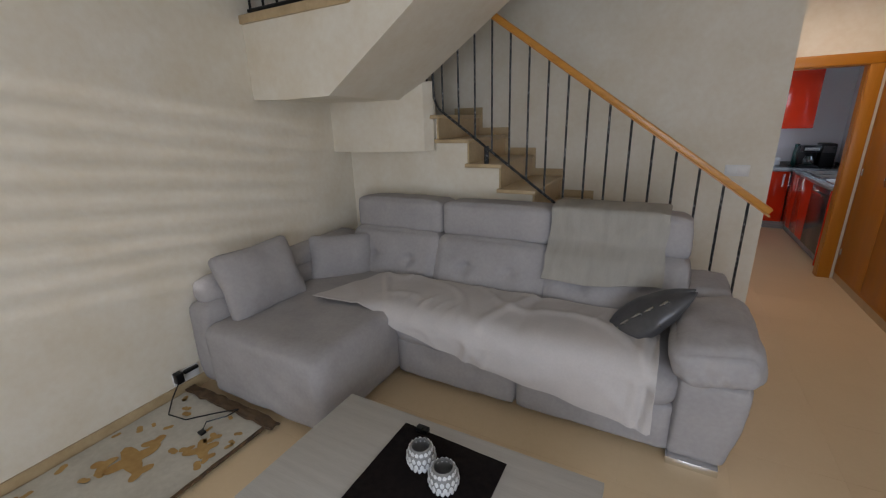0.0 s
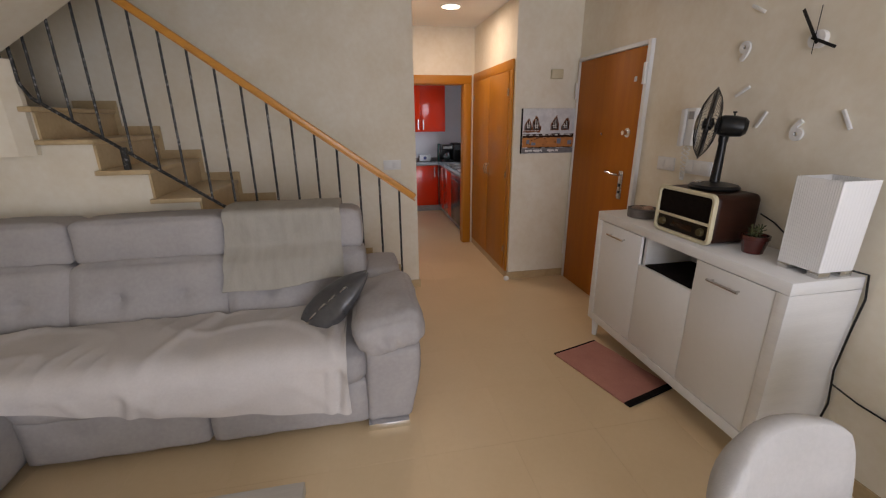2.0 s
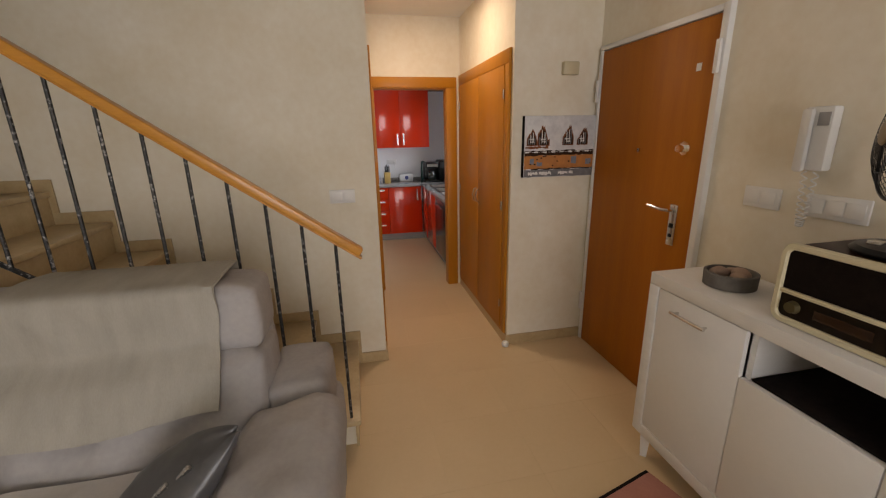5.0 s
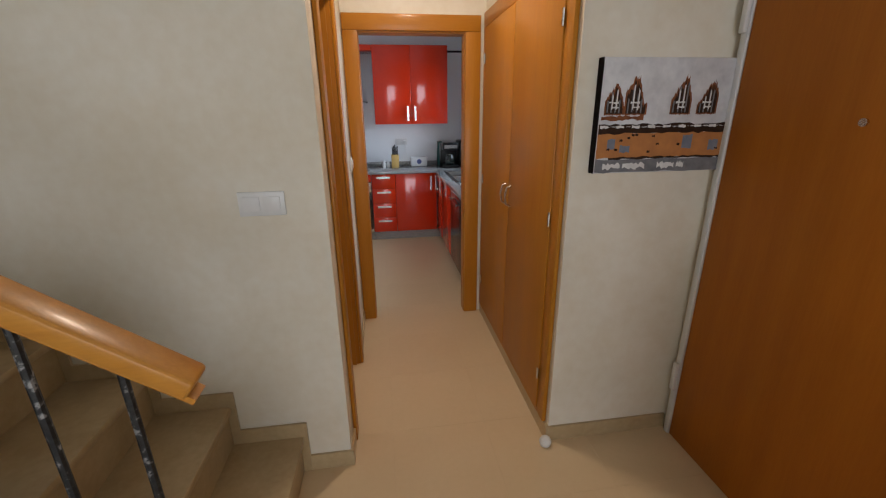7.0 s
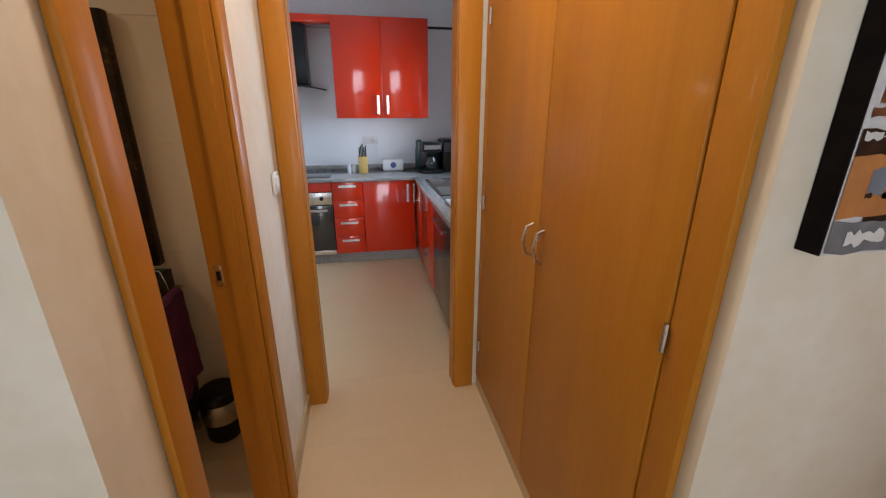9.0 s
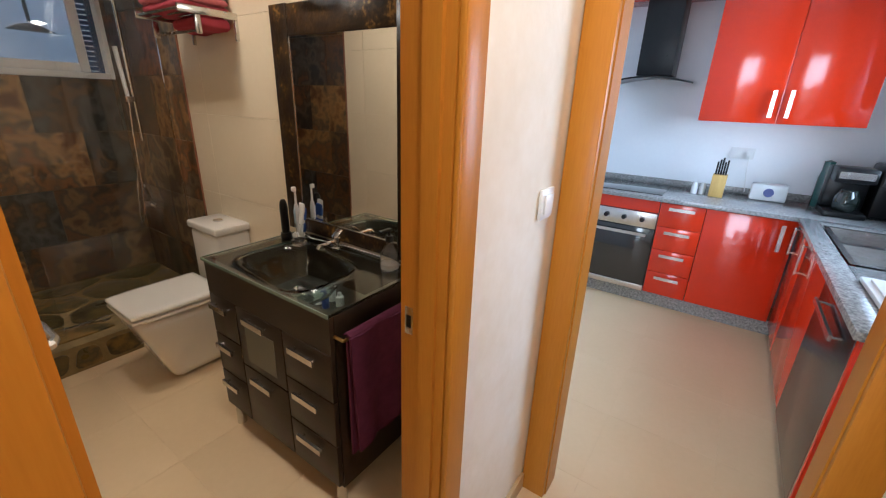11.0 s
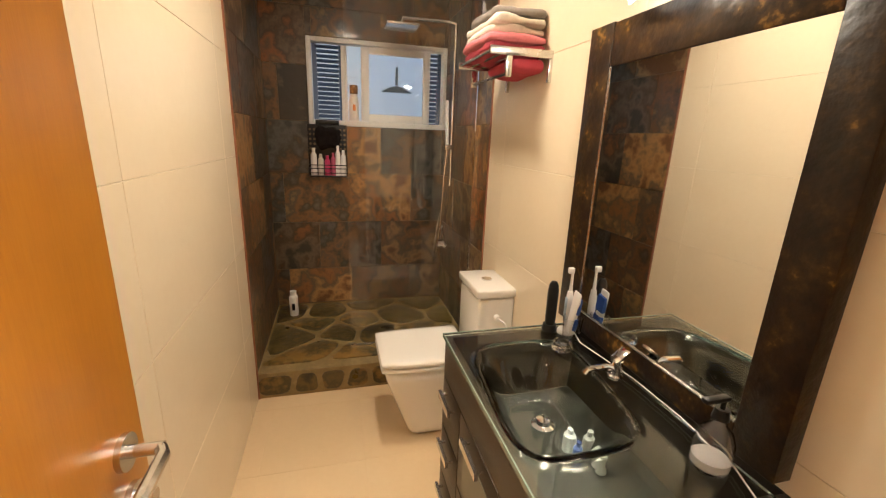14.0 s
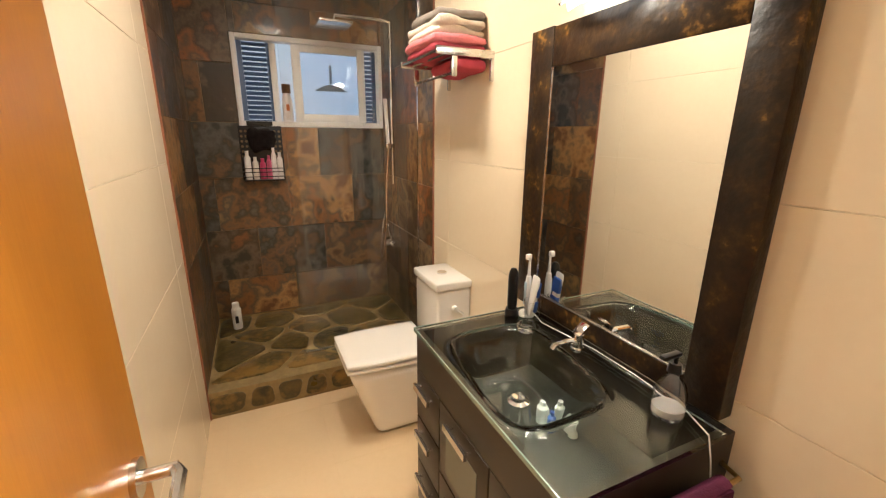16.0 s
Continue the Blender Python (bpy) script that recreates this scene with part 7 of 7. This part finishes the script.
part("arm", tube(bmesh.new(), [(SX, SY, 2.10), (SX, SY, 2.14), (SX - 0.01, SY - 0.04, 2.15), (SX - 0.03, 0.96, 2.15), (SX - 0.03, 0.95, 2.12)], 0.010, 10), CHROME, col)
part("rain_head", B((SX - 0.13, SX + 0.07, 0.85, 1.05, 2.092, 2.106, 0.004)), STEEL, col, "square steel rain head")
bm = cyl(bmesh.new(), (SX - 0.09, 1.28, 0.69), (SX + 0.09, 1.28, 0.69), 0.022, seg=18)
cyl(bm, (SX, 1.28, 0.69), (SX, 1.225, 0.69), 0.03, 0.026, seg=20)
cyl(bm, (SX - 0.06, 1.344, 0.69), (SX - 0.06, 1.28, 0.69), 0.02)
cyl(bm, (SX + 0.06, 1.344, 0.69), (SX + 0.06, 1.28, 0.69), 0.02)
part("mixer", bm, CHROME, col, "chrome shower mixer")
part("hand_shower", cyl(bmesh.new(), (SX, SY - 0.03, 1.38), (SX, SY - 0.045, 1.68), 0.011, 0.013), WHITEP, col, "slim white hand shower")
part("holder", B((SX - 0.016, SX + 0.016, SY - 0.05, SY + 0.012, 1.36, 1.395, 0.004)), CHROME, col)
pts = [(SX, SY - 0.03, 1.37), (SX + 0.01, SY - 0.05, 1.15), (SX + 0.04, SY - 0.07, 0.85), (SX + 0.06, SY - 0.10, 0.64), (SX + 0.03, SY - 0.11, 0.58), (SX - 0.02, SY - 0.10, 0.62), (SX - 0.03, SY - 0.08, 0.80), (SX - 0.01, SY - 0.06, 0.95), (SX - 0.01, SY - 0.04, 0.80), (SX, SY - 0.02, 0.70)]
part("hose", tube(bmesh.new(), pts, 0.006, 8), STEEL, col, "ribbed steel hose")
cd = thing("shower_caddy", (-3.16, 0.47, 1.14), "black perforated hanging shower caddy", "shower caddy")
part("back_plate", B((-3.170, -3.1655, 0.342, 0.613, 1.14, 1.50, 0.002)), BLACKP, cd, "black back plate")
for y in (0.360, 0.388, 0.567, 0.595):
    for k in range(6):
        part("punched_hole", cyl(bmesh.new(), (-3.1656, y, 1.30 + 0.033 * k), (-3.1650, y, 1.30 + 0.033 * k), 0.009, seg=10), SLATEGROUT, cd)
part("shelf", B((-3.165, -3.08, 0.35, 0.605, 1.14, 1.148, 0.002)), BLACKP, cd)
for z in (1.17, 1.20, 1.225):
    part("wire", tube(bmesh.new(), [(-3.165, 0.352, z), (-3.085, 0.352, z), (-3.08, 0.36, z), (-3.08, 0.595, z), (-3.085, 0.603, z), (-3.165, 0.603, z)], 0.003, 6), BLACKP, cd)
part("hook", B((-3.175, -3.15, 0.40, 0.56, 1.50, 1.53, 0.004)), BLACKP, cd)
part("wash_mitt", blk(-3.163, -3.115, 0.41, 0.55, 1.335, 1.475, 0.03, 0.012, 12, wob=0.03, seed=5), BLACKC, cd, "black wash mitt hanging")
for i, (y, h, r, c) in enumerate(((0.38, 0.19, 0.021, (0.74, 0.74, 0.72)), (0.427, 0.15, 0.019, (0.70, 0.66, 0.58)), (0.472, 0.14, 0.02, (0.45, 0.03, 0.12)), (0.512, 0.16, 0.016, (0.55, 0.10, 0.2)), (0.545, 0.21, 0.017, (0.76, 0.75, 0.74)), (0.582, 0.18, 0.018, (0.74, 0.72, 0.70)))):
    bo = thing("shampoo_bottle", (-3.12, y, 1.149), "plastic shampoo bottle in the caddy", "bottle", "bottles in the caddy")
    part("bottle", lathe(bmesh.new(), [(r, 0.001), (r * 1.05, 0.01), (r, h * 0.75), (r * 0.55, h * 0.84), (r * 0.55, h), (0.001, h)], (-3.12, y, 1.149), 14), mat("bottle_plastic", c, None, 0.3), bo)
fb = thing("shampoo_bottle", (-2.95, 0.205, TZ), "white shampoo bottle standing on the shower floor", "bottle")
part("bottle", lathe(bmesh.new(), [(0.028, 0.001), (0.03, 0.01), (0.03, 0.14), (0.022, 0.155), (0.022, 0.185), (0.001, 0.187)], (-2.95, 0.205, TZ + 0.002), 18), WHITEP, fb)
part("label", B((-2.921, -2.918, 0.195, 0.215, TZ + 0.05, TZ + 0.10)), BLACKP, fb)
for y, z in ((0.69, 2.433),):
    bl_ = thing("ceiling_lamp", (-1.53, y, 2.44), "round recessed bathroom ceiling lamp, lit", "ceiling lamp")
    part("ring", lathe(bmesh.new(), [(0.09, -0.010), (0.10, -0.010), (0.104, -0.001), (0.09, -0.001)], (-1.53, y, 2.44), 32, caps=False), WHITEP, bl_)
    part("diffuser", cyl(bmesh.new(), (-1.53, y, 2.432), (-1.53, y, 2.437), 0.088, seg=32), LAMPON, bl_, "glowing round diffuser")

# bathroom window, shutters and light well
bw = tagged(new("window_bath"), "white sliding bathroom window with blue shutters outside", kind="structure")
Y0, Y1, Z0, Z1 = 0.357, 1.341, 1.497, 2.063
FXa, FXb = -3.25, -3.168
for b in ((FXa, FXb, Y0, Y0 + 0.03, Z0, Z1), (FXa, FXb, Y1 - 0.03, Y1, Z0, Z1), (FXa, FXb, Y0 + 0.031, Y1 - 0.031, Z0, Z0 + 0.035), (FXa, FXb, Y0 + 0.031, Y1 - 0.031, Z1 - 0.03, Z1)):
    part("window_frame", B((*b, 0.003)), WHITEP, bw)
for b in ((-3.215, -3.185, 0.72, 0.775, 1.535, 2.03), (-3.215, -3.185, 1.165, 1.215, 1.535, 2.03), (-3.215, -3.185, 0.776, 1.164, 1.535, 1.585), (-3.215, -3.185, 0.776, 1.164, 1.985, 2.03), (-3.245, -3.217, 0.585, 0.625, 1.535, 2.03)):
    part("sash", B((*b, 0.003)), WHITEP, bw)
# the pane's tint carries the blue of the daylight behind it
pane = part("pane", B((-3.202, -3.198, 0.77, 1.17, 1.58, 1.99)), glass("frosted_window_glass", (0.72, 0.83, 0.97), 0.25), bw, "frosted pane", False)
pane.visible_shadow = False
for y0, y1 in ((0.39, 0.60), (1.20, 1.325)):
    part("shutter_frame", B((-3.315, -3.285, y0, y0 + 0.03, 1.50, 2.06), (-3.315, -3.285, y1 - 0.03, y1, 1.50, 2.06)), SHUTTER, bw)
    for i in range(17):
        z = 1.53 + i * 0.031
        part("slat", box(bmesh.new(), -3.318, -3.282, y0 + 0.031, y1 - 0.031, z - 0.003, z + 0.003, 0, 1, Matrix.Rotation(radians(38), 4, "Y")), SHUTTER, bw)
# white render; its blue is sky light put into the colour
setting("wall_lightwell", B((-4.9, -4.8, -0.9, 2.7, -0.1, 2.5), (-4.8, -3.36, 2.7, 2.8, -0.1, 2.5)), mat("skylight_blue_render", (0.60, 0.66, 0.73), (0.52, 0.58, 0.65), 0.85, 0.06, 3, 0.3, 40), "white wall across the light well, coloured with the sky's blue light")
wbt = thing("shower_gel_bottle", (-3.145, 0.665, 1.533), "white shower gel bottle with brown cap on the window sill", "bottle")
part("bottle", lathe(bmesh.new(), [(0.03, 0.001), (0.034, 0.01), (0.034, 0.13), (0.02, 0.18), (0.001, 0.182)], (-3.145, 0.665, 1.533), 18), WHITEP, wbt)
part("cap", lathe(bmesh.new(), [(0.026, 0.178), (0.028, 0.185), (0.028, 0.235), (0.001, 0.24)], (-3.145, 0.665, 1.533), 18), mat("brown_cap", (0.12, 0.06, 0.025), None, 0.4), wbt, "brown cap")
part("print", B((-3.1112, -3.1092, 0.655, 0.675, 1.60, 1.64)), mat("orange_print", (0.6, 0.18, 0.04), None, 0.5), wbt)
sq = thing("squeegee", (-3.18, 0.97, 1.75), "grey blue squeegee hanging on the window pane", "squeegee")
part("handle", cyl(bmesh.new(), (-3.178, 0.97, 1.79), (-3.178, 0.97, 1.91), 0.009), mat("grey_blue_plastic", (0.13, 0.20, 0.30), None, 0.35), sq)
part("blade", sheet(bmesh.new(), 16, 4, lambda u, v: (-3.178 + 0.004 * v, 0.865 + 0.21 * u, 1.74 + 0.045 * v * (1 - (2 * u - 1) ** 2)), 0.010), bpy.data.materials["grey_blue_plastic"], sq)

# ---- tiles, last ----
tile_face(W["wall_shower"], "x", -3.176, 0.072, 1.343, TZ, 2.438, 0.46, 0.36, 0.165, 0.44, SLATE, 0.008, 0.004, 0.5, [(0.355, 1.343, 1.495, 2.065)])
tile_face(W["wall_stair"], "y", 0.072, -3.172, -2.205, 0, 2.438, 0.46, 0.36, -3.1, 0.44, SLATE, 0.008, 0.004, 0.5)
tile_face(W["wall_bath_right"], "y", 1.341, -3.172, -2.205, 0, 2.438, 0.46, 0.36, -3.1, 0.44, SLATE, 0.008, 0.004, 0.5)
setting("slate_joints", B((-3.178, -2.205, 0.0684, 0.0694, 0.001, 2.437), (-3.178, -2.205, 1.3436, 1.3446, 0.001, 2.437)), SLATEGROUT, "brown grout between the slate tiles")
setting("tile_trim", B((-2.204, -2.197, 0.066, 0.080, 0, 2.438), (-2.204, -2.197, 1.333, 1.347, 0, 2.438)), COPPER, "terracotta coloured tile edge trim")
setting("tile_grout", B((-2.194, -0.104, 0.0684, 0.0697, 0.001, 2.437), (-2.194, -0.104, 1.3433, 1.3446, 0.001, 2.437)), mat("cream_grout", (0.86, 0.78, 0.63), (0.82, 0.74, 0.59), 0.8), "pale cream grout between the wall tiles")
tile_face(W["wall_stair"], "y", 0.0695, -2.196, -0.102, 0, 2.438, 0.90, 0.442, -2.0, 0.438, CREAM, 0.006, 0.0016)
tile_face(W["wall_bath_right"], "y", 1.3435, -2.196, -0.102, 0, 2.438, 0.90, 0.442, -2.0, 0.438, CREAM, 0.006, 0.0016)


def floor_tiles(x0, x1, y0, y1):
    fl = W["floor"]
    for a, b_ in spans(x0, x1, 0.455, 0.185):
        for c, d in spans(y0, y1, 0.455, 0.160):
            if a > 0.91 and c > 0 and d < 1.47:
                continue
            key = ("z", round(b_ - a, 3), round(d - c, 3))
            if key not in TILE_CACHE:
                TILE_CACHE[key] = slab_mesh("floor_tile", b_ - a - 0.0009, d - c - 0.0009, 0.004, 0.0004, TILE)
            piece("floor_tile", TILE_CACHE[key], ((a + b_) / 2, (c + d) / 2, -0.002), fl)


floor_tiles(-3.23, 1.62, -6.0, 3.98)
